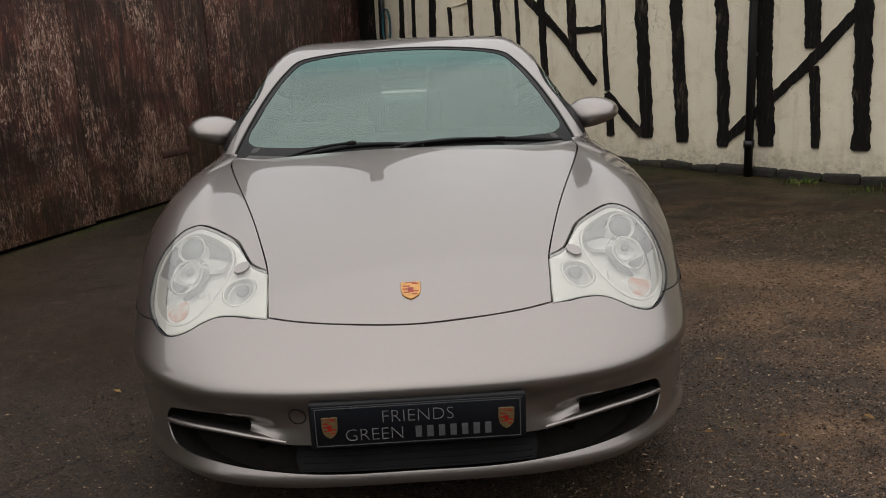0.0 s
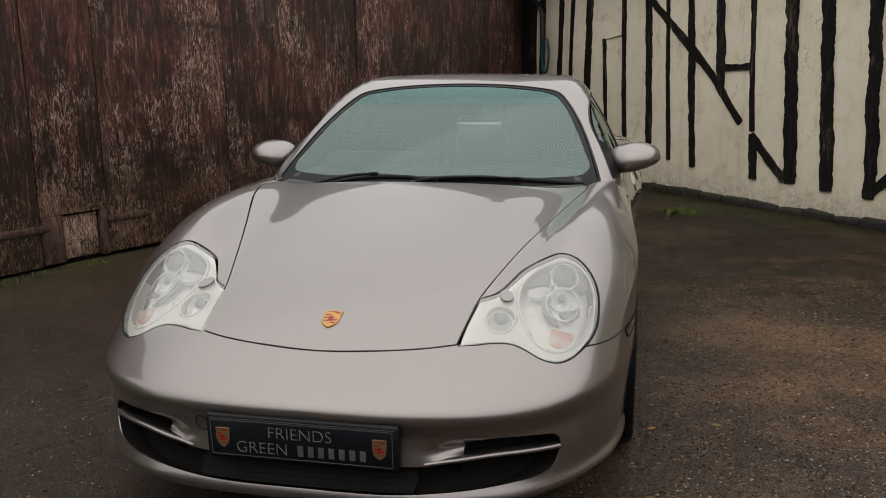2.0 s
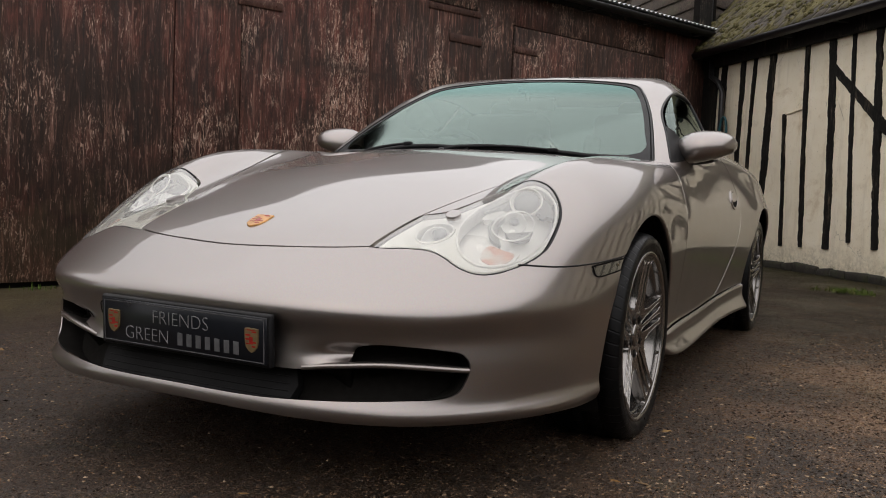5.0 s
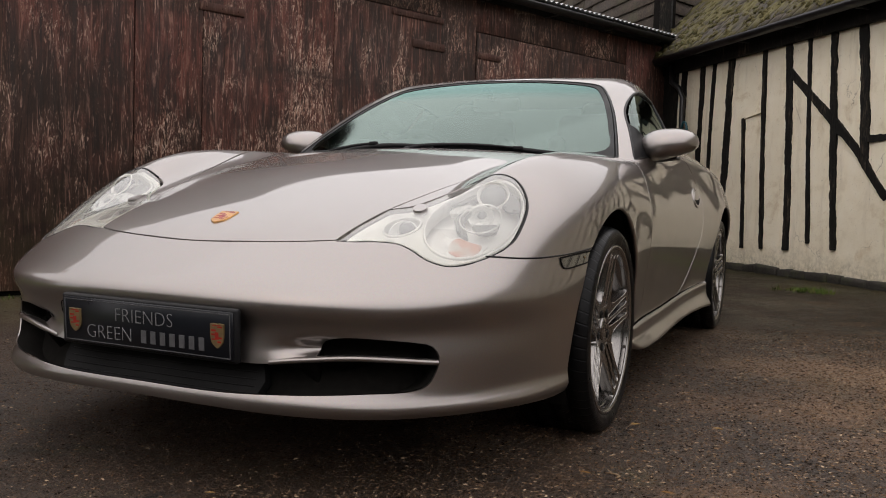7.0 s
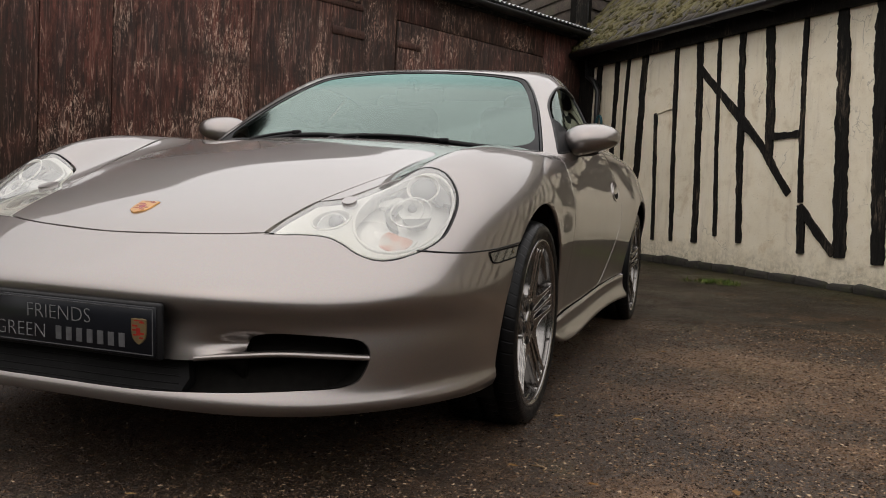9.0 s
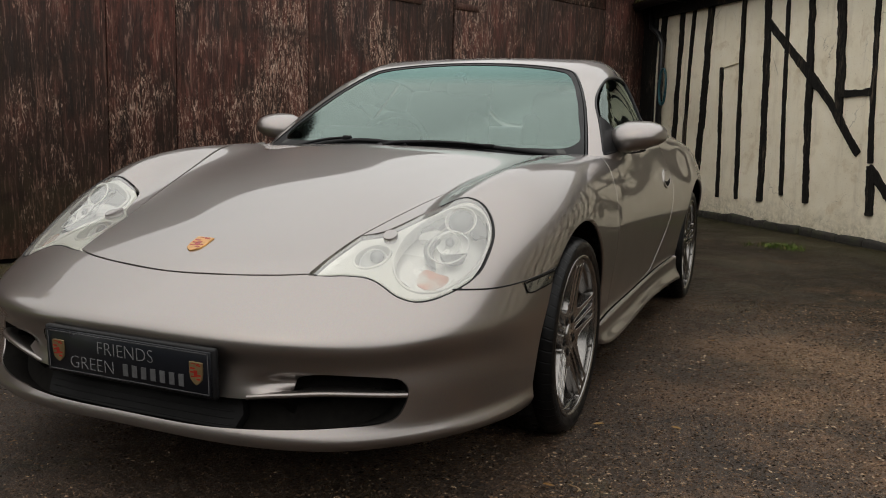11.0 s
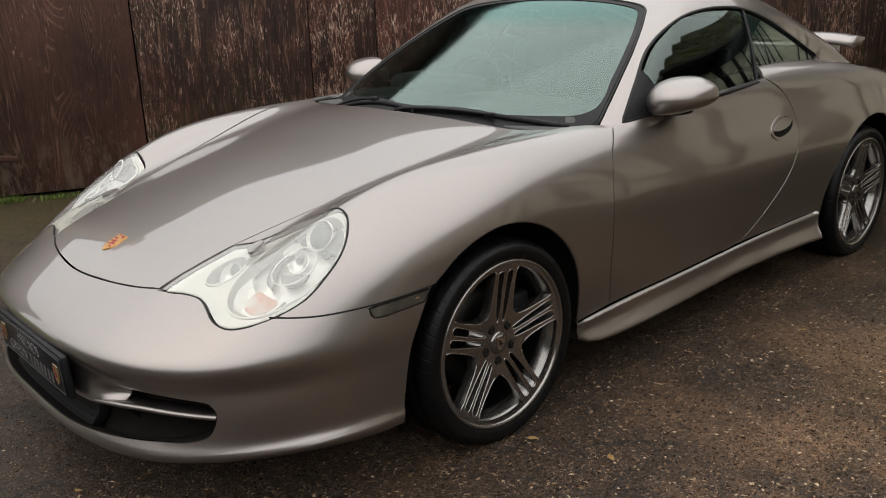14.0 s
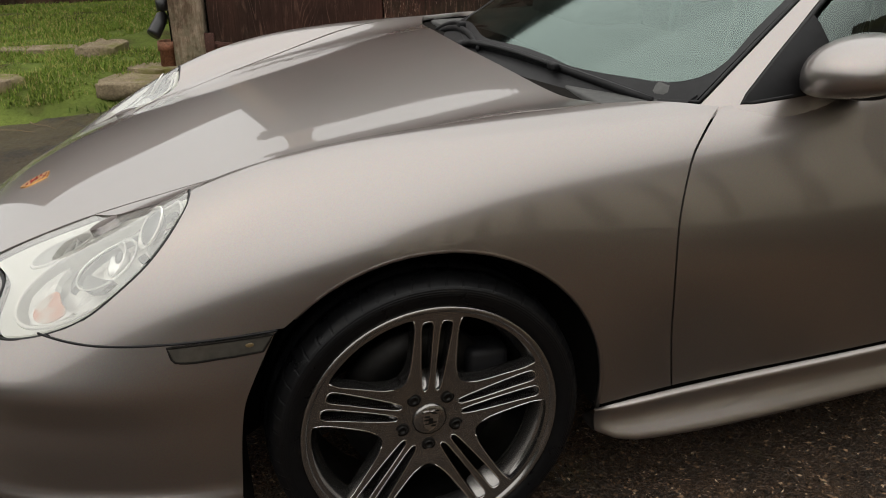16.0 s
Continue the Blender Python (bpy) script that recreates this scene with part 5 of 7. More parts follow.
rings = pair("door_handle", ring, PAINT, doors, "painted pull handle in an oval recess")
pair("cup", cup, LINER, rings)
pair("grip", grip, PAINT, rings)

# badge and front plate
def crest(w, h):
    """A small shield with a flat face: plain bands of colour."""
    bm = bmesh.new()
    out = [(-0.5, 0.5), (-0.18, 0.53), (0, 0.5), (0.18, 0.53), (0.5, 0.5), (0.5, 0.0), (0.42, -0.28), (0.2, -0.46), (0, -0.54), (-0.2, -0.46), (-0.42, -0.28), (-0.5, 0.0)]
    fr = [bm.verts.new((a * w, b * h, 0.003)) for a, b in out]
    bk = [bm.verts.new((a * w * 1.06, b * h * 1.05, 0)) for a, b in out]
    bm.faces.new(fr)
    for i in range(len(out)):
        j = (i + 1) % len(out)
        bm.faces.new((bk[i], bk[j], fr[j], fr[i]))
    return bm


def bands(w, h, lift):
    """Narrow bars across two quarters of a shield and a small dark shield in its middle."""
    bm = bmesh.new()
    for x0, x1, y0, y1 in ((-0.14, 0.14, -0.16, 0.16), (-0.30, 0.30, 0.44, 0.48), (-0.42, -0.05, 0.02, 0.10), (-0.42, -0.05, 0.20, 0.28), (0.05, 0.40, -0.12, -0.04), (0.05, 0.34, -0.30, -0.22), (0.06, 0.40, 0.36, 0.42), (-0.38, -0.08, -0.18, -0.12)):
        vs = [bm.verts.new((a * w, b * h, lift)) for a, b in ((x0, y0), (x1, y0), (x1, y1), (x0, y1))]
        bm.faces.new(vs)
    return bm


p0, n0 = on_body(body, TOP, [(0.003, 0.268)])[0], grad(body, on_body(body, TOP, [(0.003, 0.268)]))[0]
bx = Vector((1, 0, 0))
by_ = Vector(n0).cross(bx).normalized()
badge_m = Matrix.Translation(Vector(p0)) @ Matrix((bx, by_, Vector(n0))).transposed().to_4x4()
badge = part("badge", crest(0.050, 0.066), GOLD, bonnet, "small gilt shield badge")
badge.matrix_local = badge_m
part("badge_inlay", bands(0.050, 0.066, 0.0034), RED, badge).matrix_local = Matrix.Identity(4)

plate = part("front_plate", block((0.514, 0.018, 0.120), 0.006, (0, 0, 0), 2), TRIM, bumper, "black dealer plate with silver border")
plate.matrix_local = pose(0.006, 0.010, 0.357, 3, 0, 0)
part("plate_face", block((0.498, 0.004, 0.106), 0.0015, (0, -0.0105, 0), 1), PLATE_BLACK, plate)
bm = bmesh.new()
for sx, sz, cx, cz in ((0.486, 0.0020, 0, 0.048), (0.486, 0.0020, 0, -0.048), (0.0020, 0.098, 0.242, 0), (0.0020, 0.098, -0.242, 0)):
    bmesh.ops.create_cube(bm, size=1, matrix=Matrix.Translation((cx, -0.0128, cz)) @ Matrix.Diagonal((sx, 0.0012, sz, 1)))
part("plate_border", bm, DIMINK, plate)
for x in (-0.209, 0.209):
    c_ = part("plate_crest", crest(0.036, 0.050), DULLGOLD, plate)
    c_.matrix_local = pose(x, -0.0125, 0, 90, 0, 0)
    part("crest_inlay", bands(0.036, 0.050, 0.0034), RED, plate).matrix_local = pose(x, -0.0125, 0, 90, 0, 0)


def words(text, size, at, parent):
    cu = bpy.data.curves.new("words", "FONT")
    cu.body, cu.size, cu.align_x, cu.extrude, cu.resolution_u = text, size, "LEFT", 0.0004, 3
    cu.offset = -0.0011
    ob = bpy.data.objects.new("words", cu)
    scene.collection.objects.link(ob)
    bpy.context.view_layer.update()
    me = bpy.data.meshes.new_from_object(ob.evaluated_get(bpy.context.evaluated_depsgraph_get()))
    bpy.data.objects.remove(ob)
    o = part("lettering", me, SILVERINK, parent)
    o.matrix_local = Matrix.Translation(at) @ Matrix.Rotation(radians(90), 4, "X")
    return o


words("FRIENDS", 0.0458, (-0.088, -0.0132, 0.006), plate)
words("GREEN", 0.0458, (-0.176, -0.0132, -0.038), plate)
for k in range(7):
    part("word_bar", block((0.0150, 0.001, 0.029), 0, (0.000 + 0.0275 * k, -0.0132, -0.0225)), DIMINK, plate)

# wheels
tyre_me = lathe("tyre", [(-0.100, 0.236), (-0.108, 0.246), (-0.113, 0.262), (-0.111, 0.280), (-0.100, 0.293), (-0.085, 0.2985), (-0.060, 0.3015), (-0.056, 0.295), (-0.050, 0.295), (-0.046, 0.302), (-0.006, 0.3025), (-0.004, 0.2955), (0.004, 0.2955), (0.006, 0.3025),
                         (0.046, 0.302), (0.050, 0.295), (0.056, 0.295), (0.060, 0.3015), (0.085, 0.2985), (0.100, 0.293), (0.106, 0.287), (0.1085, 0.2855), (0.111, 0.280), (0.1135, 0.268), (0.1125, 0.2665), (0.113, 0.260), (0.109, 0.250), (0.106, 0.2475), (0.104, 0.236)], 96)
barrel_me = lathe("barrel", [(-0.098, 0.244), (-0.098, 0.232), (-0.080, 0.214), (0.010, 0.205), (0.050, 0.211)], 64)
rim_me = lathe("rim", [(0.050, 0.211), (0.060, 0.212), (0.082, 0.224), (0.086, 0.226), (0.088, 0.2295), (0.097, 0.232), (0.104, 0.2345), (0.1085, 0.238), (0.110, 0.242), (0.109, 0.2465), (0.104, 0.2475)], 96)
cap_w = lathe("centre_cap", [(0.072, 0.0335), (0.082, 0.0330), (0.085, 0.028), (0.0862, 0.015), (0.0865, 0.0)], 28)
bolt_me = lathe("bolt", [(0.060, 0.0095), (0.083, 0.0095), (0.0848, 0.008), (0.085, 0.006), (0.083, 0.0055), (0.083, 0.0)], 12)
# flat dark disc on the hub face, painted shade of a sunken bolt hole
pocket_me = lathe("bolt_pocket", [(0.0815, 0.0), (0.0818, 0.010), (0.0820, 0.0135), (0.0800, 0.0140)], 16)
disc_me = lathe("brake_disc", [(0.006, 0.06), (0.020, 0.07), (0.020, 0.158), (-0.008, 0.158), (-0.008, 0.06)], 64)


FACE = spline((0.0, 0.080), (0.05, 0.0805), (0.10, 0.086), (0.17, 0.094), (0.215, 0.1005), (0.24, 0.104))


def face(x, y, z):
    return x - FACE(np.hypot(y, z))


def polar(r, deg):
    return (r * math.sin(radians(deg)), r * math.cos(radians(deg)))


SLOT = [(0.0065, 0.066), (0.0115, 0.060), (0.0175, 0.064), (0.0235, 0.110), (0.0272, 0.160), (0.0295, 0.206), (0.0250, 0.214), (0.0110, 0.215), (0.0065, 0.208), (0.0052, 0.160), (0.0048, 0.110)]


def spoke_me():
    """A fifth of the wheel's face: one spoke with two long slots between three ribs, its share of the hub and of the outer ring."""
    half = [(*polar(0.034, 36), 1), (*polar(0.097, 36), 1), (0.0485, 0.0905), (0.0430, 0.112), (0.0405, 0.160), (0.0405, 0.203), (0.0450, 0.2195)]
    half += [polar(0.2268, a) for a in (15, 20, 26, 31)] + [(*polar(0.2268, 36), 1), (*polar(0.2340, 36), 1)] + [polar(0.2340, a) for a in (30, 24, 18, 12, 6)]
    line = half + [(0.0, 0.2340)] + [(-p[0], *p[1:]) for p in half[::-1]] + [polar(0.034, a) for a in (-27, -18, -9, 0, 9, 18, 27)]
    cut = loop2(SLOT, 0.006)
    other = cut * [-1, 1]
    return panel("spoke", face, Side(-0.1), loop2(line, 0.008), [cut, other], 0.009, gap=0.0, rim=0.034)


SPOKE = spoke_me()
EDGE_ALLOY = plain("bright_alloy_edge", (0.50, 0.485, 0.465), 0.12, 1.0, vary=0.05)


def slot_edge(sg):
    """The bright chamfer round a long slot."""
    slot = loop2([(sg * a, b) for a, b in SLOT], 0.006)
    return tube("slot_edge", np.array([(float(FACE(math.hypot(a, b))) - 0.0006, a, b) for a, b in slot]), 0.0015, 6, True)


def flank_edge(sg):
    """The bright chamfer down one flank of a spoke."""
    line = loop2([(sg * a, b) for a, b in ((0.0485, 0.0905), (0.0430, 0.112), (0.0405, 0.160), (0.0405, 0.203), (0.0450, 0.2195))], 0.008, closed=False)
    return tube("flank_edge", np.array([(float(FACE(math.hypot(a, b))) - 0.0006, a, b) for a, b in line]), 0.0016, 6)


def ramp_me(sg, inner, outer):
    """The sloping end of a slot."""
    (r0, a0, b0), (r1, a1, b1) = inner, outer
    v = []
    for t in (0, 0.3, 0.65, 1):
        r, a, b = r0 + (r1 - r0) * t, a0 + (a1 - a0) * t, b0 + (b1 - b0) * t
        x = float(FACE(r)) - 0.002 - 0.040 * t ** 1.3
        v += [(x, sg * a, r), (x - 0.003, sg * (a + b) / 2, r), (x, sg * b, r)]
    return smooth_mesh("slot_ramp", v, [(i * 3 + j, i * 3 + j + 1, i * 3 + j + 4, i * 3 + j + 3) for i in range(3) for j in range(2)])


EDGES = [slot_edge(1), slot_edge(-1), flank_edge(1), flank_edge(-1)]
RAMPS = [ramp_me(sg, *ends_) for sg in (-1, 1) for ends_ in (((0.058, 0.006, 0.019), (0.088, 0.004, 0.0225)), ((0.217, 0.007, 0.028), (0.192, 0.005, 0.0285)))]
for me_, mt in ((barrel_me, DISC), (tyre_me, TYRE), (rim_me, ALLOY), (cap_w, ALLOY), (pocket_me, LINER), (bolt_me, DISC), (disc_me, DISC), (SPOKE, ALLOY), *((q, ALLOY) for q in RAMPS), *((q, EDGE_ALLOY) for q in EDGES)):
    me_.materials.append(mt)
for cy, cz, wx, label in ((1.0, 0.302, 0.724, "five-spoke alloy wheel with triple ribs"), (3.325, 0.312, 0.738, "five-spoke alloy wheel with triple ribs")):
    for sgn in (1, -1):
        wheel = part("wheel", rim_me, None, car, label)
        wheel.matrix_local = pose(wx * sgn, cy, cz, 0, 0, 0 if sgn > 0 else 180) @ Matrix.Rotation(radians(-4), 4, "X")
        part("tyre", tyre_me, None, wheel, "black low-profile tyre")
        part("hub", lathe("hub", [(0.0, 0.060), (0.046, 0.066), (0.046, 0.0)], 32), LINER, wheel)
        part("centre_cap", cap_w, None, wheel)
        part("cap_crest", crest(0.030, 0.040), EDGE_ALLOY, wheel).matrix_local = Matrix.Translation((0.0855, 0, 0)) @ Matrix(((0, 0, 1, 0), (1, 0, 0, 0), (0, 1, 0, 0), (0, 0, 0, 1)))
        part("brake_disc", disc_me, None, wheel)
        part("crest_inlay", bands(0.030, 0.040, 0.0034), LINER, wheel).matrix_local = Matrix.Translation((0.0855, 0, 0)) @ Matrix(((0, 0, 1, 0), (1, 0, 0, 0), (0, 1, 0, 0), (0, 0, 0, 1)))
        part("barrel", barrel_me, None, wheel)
        for k in range(5):
            spoke = part("spoke", SPOKE, None, wheel)
            spoke.matrix_local = Matrix.Rotation(radians(72 * k), 4, "X")
            for q in RAMPS:
                part("slot_ramp", q, None, spoke)
            for q in EDGES:
                part("edge", q, None, spoke, "bright machined edge")
            a = radians(72 * k + 36)
            part("bolt", bolt_me, None, wheel).matrix_local = Matrix.Translation((0.0, 0.0555 * math.sin(a), 0.0555 * math.cos(a)))
            part("bolt_pocket", pocket_me, None, wheel).matrix_local = Matrix.Translation((0.0, 0.0555 * math.sin(a), 0.0555 * math.cos(a)))
        cal = block((0.07, 0.085, 0.17), 0.015, (0.01, 0.125 * sgn, 0.03))
        part("brake_caliper", cal, TRIM, wheel)
        # arch liner
        n = 28
        lv_, lf_ = [], []
        for i in range(n + 1):
            a = radians(-12 + 218 * i / n)
            for x_, r_ in ((0.80, 0.372), (0.52, 0.372), (0.50, 0.05)):
                lv_.append((x_ * sgn, cy + r_ * math.cos(a), cz + 0.005 + r_ * math.sin(a)))
        for i in range(n):
            for j in range(2):
                lf_.append((i * 3 + j, i * 3 + j + 1, i * 3 + j + 4, i * 3 + j + 3))
        part("arch_liner", smooth_mesh("arch_liner", lv_, lf_), LINER, car)

# underside
part("underbody", block((1.20, 2.9, 0.05), 0.01, (0, 2.40, 0.225)), LINER, car)
# unseen boards added to keep light off the ground below nose and sills
part("undertray", block((1.00, 0.42, 0.02), 0.008, (0, 0.49, 0.196)), LINER, car)
part("undertray", block((0.56, 0.18, 0.02), 0.008, (0, 0.19, 0.206)), LINER, car)
part("undertray", block((1.50, 1.46, 0.02), 0.008, (0, 2.14, 0.180)), LINER, car)

# rear wing
wing_v, wing_f = [], []
SECT = [(0.0, 0.0), (0.015, 0.018), (0.07, 0.034), (0.14, 0.036), (0.20, 0.030), (0.21, 0.018), (0.12, -0.006), (0.03, -0.016)]
xs_ = np.linspace(-0.52, 0.52, 33)
for x in xs_:
    k = abs(x) / 0.52
    sc = 1 - 0.25 * k ** 6
    for a, b in SECT:
        wing_v.append((x, 3.80 + 0.04 * k ** 2 + a * sc, 0.940 - 0.022 * k ** 6 + b))
m = len(SECT)
for i in range(len(xs_) - 1):
    wing_f += [(i * m + j, (i + 1) * m + j, (i + 1) * m + (j + 1) % m, i * m + (j + 1) % m) for j in range(m)]
wing_f += [tuple(range(m)), tuple((len(xs_) - 1) * m + j for j in range(m))[::-1]]
rw = part("rear_wing", smooth_mesh("rear_wing", wing_v, wing_f), PAINT, car, "small fixed painted rear wing")
for x in (-0.38, 0.38):
    part("strut", block((0.035, 0.14, 0.16), 0.012, (x, 3.94, 0.855)), PAINT, rw)
# tail lamps, seen from above and behind only
for sgn in (1, -1):
    tl = panel("tail_lamp", body, TAIL, loop2([(0.45 * sgn, 0.28), (0.78 * sgn, 0.26), (0.84 * sgn, 0.20), (0.60 * sgn, 0.14), (0.45 * sgn, 0.17)], 0.03), (), 0.03, lift=0.006, gap=0, rim=0.006)
    part("tail_lamp", tl, RED, car)

# interior
part("headlining", panel("headlining", cabin, CAB, shell, [ws_loop, sw_loop, sw_other, rw_loop], 0.04, lift=-0.022, rim=0), LINING, car)
part("cabin_floor", block((1.40, 2.1, 0.03), 0, (0, 2.45, 0.33)), LINER, car)
dash = part("dashboard", block((1.28, 0.42, 0.20), 0.06, (0, 1.735, 0.755), 4), DASH, car, "dark soft dashboard")
part("binnacle", block((0.42, 0.20, 0.10), 0.045, (-0.34, 1.83, 0.865), 4), DASH, dash)
part("scuttle_top", block((1.25, 0.24, 0.02), 0.006, (0, 1.54, 0.815)), DASH, dash)
sw_pts = [(-0.34 + 0.18 * math.cos(a), 2.02 + 0.06 * math.sin(a), 0.80 + 0.17 * math.sin(a)) for a in np.linspace(0, 6.2832, 49)[:-1]]
steer = part("steering_wheel", tube("steering_wheel", sw_pts, 0.015, 10, True), LEATHER, car, "black leather steering wheel")
part("boss", ball((0.07, 0.03, 0.06), (-0.34, 1.99, 0.80)), LEATHER, steer)
for a in (0.0, math.pi, -math.pi / 2):
    part("spoke", tube("spoke", [(-0.34, 1.99, 0.80), (-0.34 + 0.17 * math.cos(a), 2.02 + 0.05 * math.sin(a), 0.80 + 0.16 * math.sin(a))], 0.012, 8), LEATHER, steer)


def seat(x):
    cush = part("seat", block((0.46, 0.50, 0.18), 0.07, (x, 2.36, 0.52), 4), LEATHER, car, "dark leather seat")
    part("backrest", block((0.45, 0.15, 0.62), 0.06, (0, 0, 0), 4), LEATHER, cush).matrix_local = pose(x, 2.64, 0.80, -14, 0, 0)
    part("headrest", block((0.25, 0.10, 0.20), 0.045, (0, 0, 0), 4), LEATHER, cush).matrix_local = pose(x, 2.735, 1.07, -10, 0, 0)
    for s_ in (-1, 1):
        part("bolster", block((0.08, 0.16, 0.46), 0.035, (0, 0, 0), 3), LEATHER, cush).matrix_local = pose(x + 0.20 * s_, 2.585, 0.76, -14, 0, 0)


seat(-0.345)
seat(0.345)
rear = part("rear_bench", block((1.05, 0.12, 0.42), 0.05, (0, 3.10, 0.72), 3), LEATHER, car)
part("parcel_shelf", block((1.05, 0.55, 0.03), 0.01, (0, 3.40, 0.905)), DASH, rear)
pair("door_card", panel("door_card", body, FLANK, loop2(onto(body, SIDEWAYS, door_line, FLANK), 0.04), (), 0.05, lift=-0.06, rim=0), DASH, doors)
im = part("interior_mirror", block((0.22, 0.030, 0.060), 0.02, (0.0, 2.13, 1.095), 3), TRIM, car, "black interior mirror")
part("mirror_stem", tube("mirror_stem", [(-0.02, 2.10, 1.155), (-0.01, 2.12, 1.11)], 0.010, 8), TRIM, im)
part("sensor_cover", ball((0.022, 0.014, 0.012), (-0.026, 2.075, 1.148)), TRIM, im)
# ---- the yard ----
BARN = Matrix(((0.3892, -0.9212, 0, -3.935), (0.9212, 0.3892, 0, 0.81), (0, 0, 1, 0), (0, 0, 0, 1)))
HOUSE = Matrix(((0.6331, 0.7741, 0, 0.45), (-0.7741, 0.6331, 0, 7.71), (0, 0, 1, 0), (0, 0, 0, 1)))
rng = np.random.RandomState(4)


def rise(x, y):
    """The yard's height: it climbs a little towards the house."""
    return 0.012 * np.clip(x, -6, 6) + 0.008 * (np.clip(y, -6, 9) - 1)


def ground_sheet():
    near = np.arange(-6.0, 10.01, 0.08)
    far = np.array([15, 25, 45, 90, 200, 500.0])
    xs = np.concatenate([-far[::-1], near[(near > -4.6) & (near < 5.5)], far])
    ys = np.concatenate([-far[::-1], near[(near > -3.0) & (near < 9.6)], far])
    X, Y = np.meshgrid(xs, ys)
    Z = rise(X, Y)
    inner = (abs(X) < 10) & (abs(Y) < 12)
    bumps = np.array([noise.noise((x * 1.3, y * 1.3, 0)) * 0.010 + noise.noise((x * 5, y * 5, 3)) * 0.0035 for x, y in zip(X.ravel(), Y.ravel())]).reshape(X.shape)
    Z = Z + np.where(inner, bumps, 0)
    n, m = X.shape
    f = [(i * m + j, i * m + j + 1, (i + 1) * m + j + 1, (i + 1) * m + j) for i in range(n - 1) for j in range(m - 1)]
    return smooth_mesh("ground", np.stack([X.ravel(), Y.ravel(), Z.ravel()], 1), f)


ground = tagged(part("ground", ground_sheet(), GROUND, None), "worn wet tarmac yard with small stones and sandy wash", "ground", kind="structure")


def slab(s0, s1, z0, z1, d0, d1, bevel=0.003):
    return block((s1 - s0, d1 - d0, z1 - z0), bevel, ((s0 + s1) / 2, (d0 + d1) / 2, (z0 + z1) / 2), 1)


# barn front: door leaves and fixed sheets of painted ply
barn = part("wall_barn", slab(-0.3, 9.6, -0.1, 2.55, 0.05, 0.25), LINER, None)
barn.matrix_world = BARN
tagged(barn, "long barn front of peeling brown painted boards", "wall", kind="structure")
LEAVES = [(0.0, 1.178, 2.28, 0.0), (1.188, 2.388, 2.30, 0.004), (2.396, 2.888, 2.30, 0.0), (2.896, 4.028, 2.30, 0.002), (4.036, 5.20, 2.30, 0.0), (5.20, 5.64, 2.55, 0.006), (5.655, 6.82, 2.24, 0.0), (6.828, 8.0, 2.24, 0.003), (8.0, 9.6, 2.55, 0.006)]
for s0, s1, z1, d in LEAVES:
    foot_ = BARN @ Vector(((s0 + s1) / 2, 0, 0))
    foot_ = 0.012 * max(foot_.x, -6) + 0.008 * (foot_.y - 1) + 0.030
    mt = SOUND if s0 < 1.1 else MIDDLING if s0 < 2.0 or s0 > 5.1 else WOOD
    if abs(s0 - 2.396) < 0.01:
        # the leaf with the small hatch at its foot
        part("panel", slab(s0, s1, 0.338, z1, d, 0.05), mt, barn)
        part("jamb", slab(s0, 2.548, foot_, 0.336, d - 0.004, 0.05), SOUND, barn)
        part("jamb", slab(2.832, s1, foot_, 0.336, d - 0.004, 0.05), SOUND, barn)
        part("hatch", slab(2.556, 2.824, foot_ + 0.01, 0.322, 0.034, 0.052), BARE, barn)
    else:
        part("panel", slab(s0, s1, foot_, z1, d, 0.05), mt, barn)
part("lintel", slab(-0.2, 5.2, 2.31, 2.55, 0.012, 0.05), WOOD, barn)
part("lintel", slab(5.64, 8.0, 2.25, 2.55, 0.012, 0.05), WOOD, barn)


def strap(s0, s1, z, height=0.05, tilt=0.0):
    bm = slab(s0, s1, z - height / 2, z + height / 2, -0.010, 0.004, 0.003)
    for v in bm.verts:
        v.co.z += tilt * (v.co.x - s0)
    for k in (0.15, 0.5, 0.85):
        bmesh.ops.create_cone(bm, cap_ends=True, segments=8, radius1=0.008, radius2=0.005, depth=0.006, matrix=pose(s0 + (s1 - s0) * k, -0.012, z + tilt * (s1 - s0) * k, 90, 0, 0))
    return bm


hinge = part("hinge", strap(-0.02, 0.35, 0.27, 0.04, -0.10), RUST, barn, "rusty iron strap hinge")
part("hinge_plate", slab(-0.05, 0.03, 0.17, 0.34, -0.016, 0.004, 0.004), RUST, hinge)
for s0, s1, z, h, mt in ((4.86, 5.24, 2.03, 0.07, SOUND), (5.66, 5.97, 2.03, 0.06, SOUND), (4.62, 5.22, 2.265, 0.05, SOUND), (2.86, 3.22, 2.005, 0.06, SOUND), (4.86, 5.22, 0.42, 0.06, SOUND), (2.88, 3.23, 0.262, 0.05, SOUND), (2.10, 2.45, 0.262, 0.05, SOUND)):
    part("strap", strap(s0, s1, z, h), mt, barn, "flat painted strap")

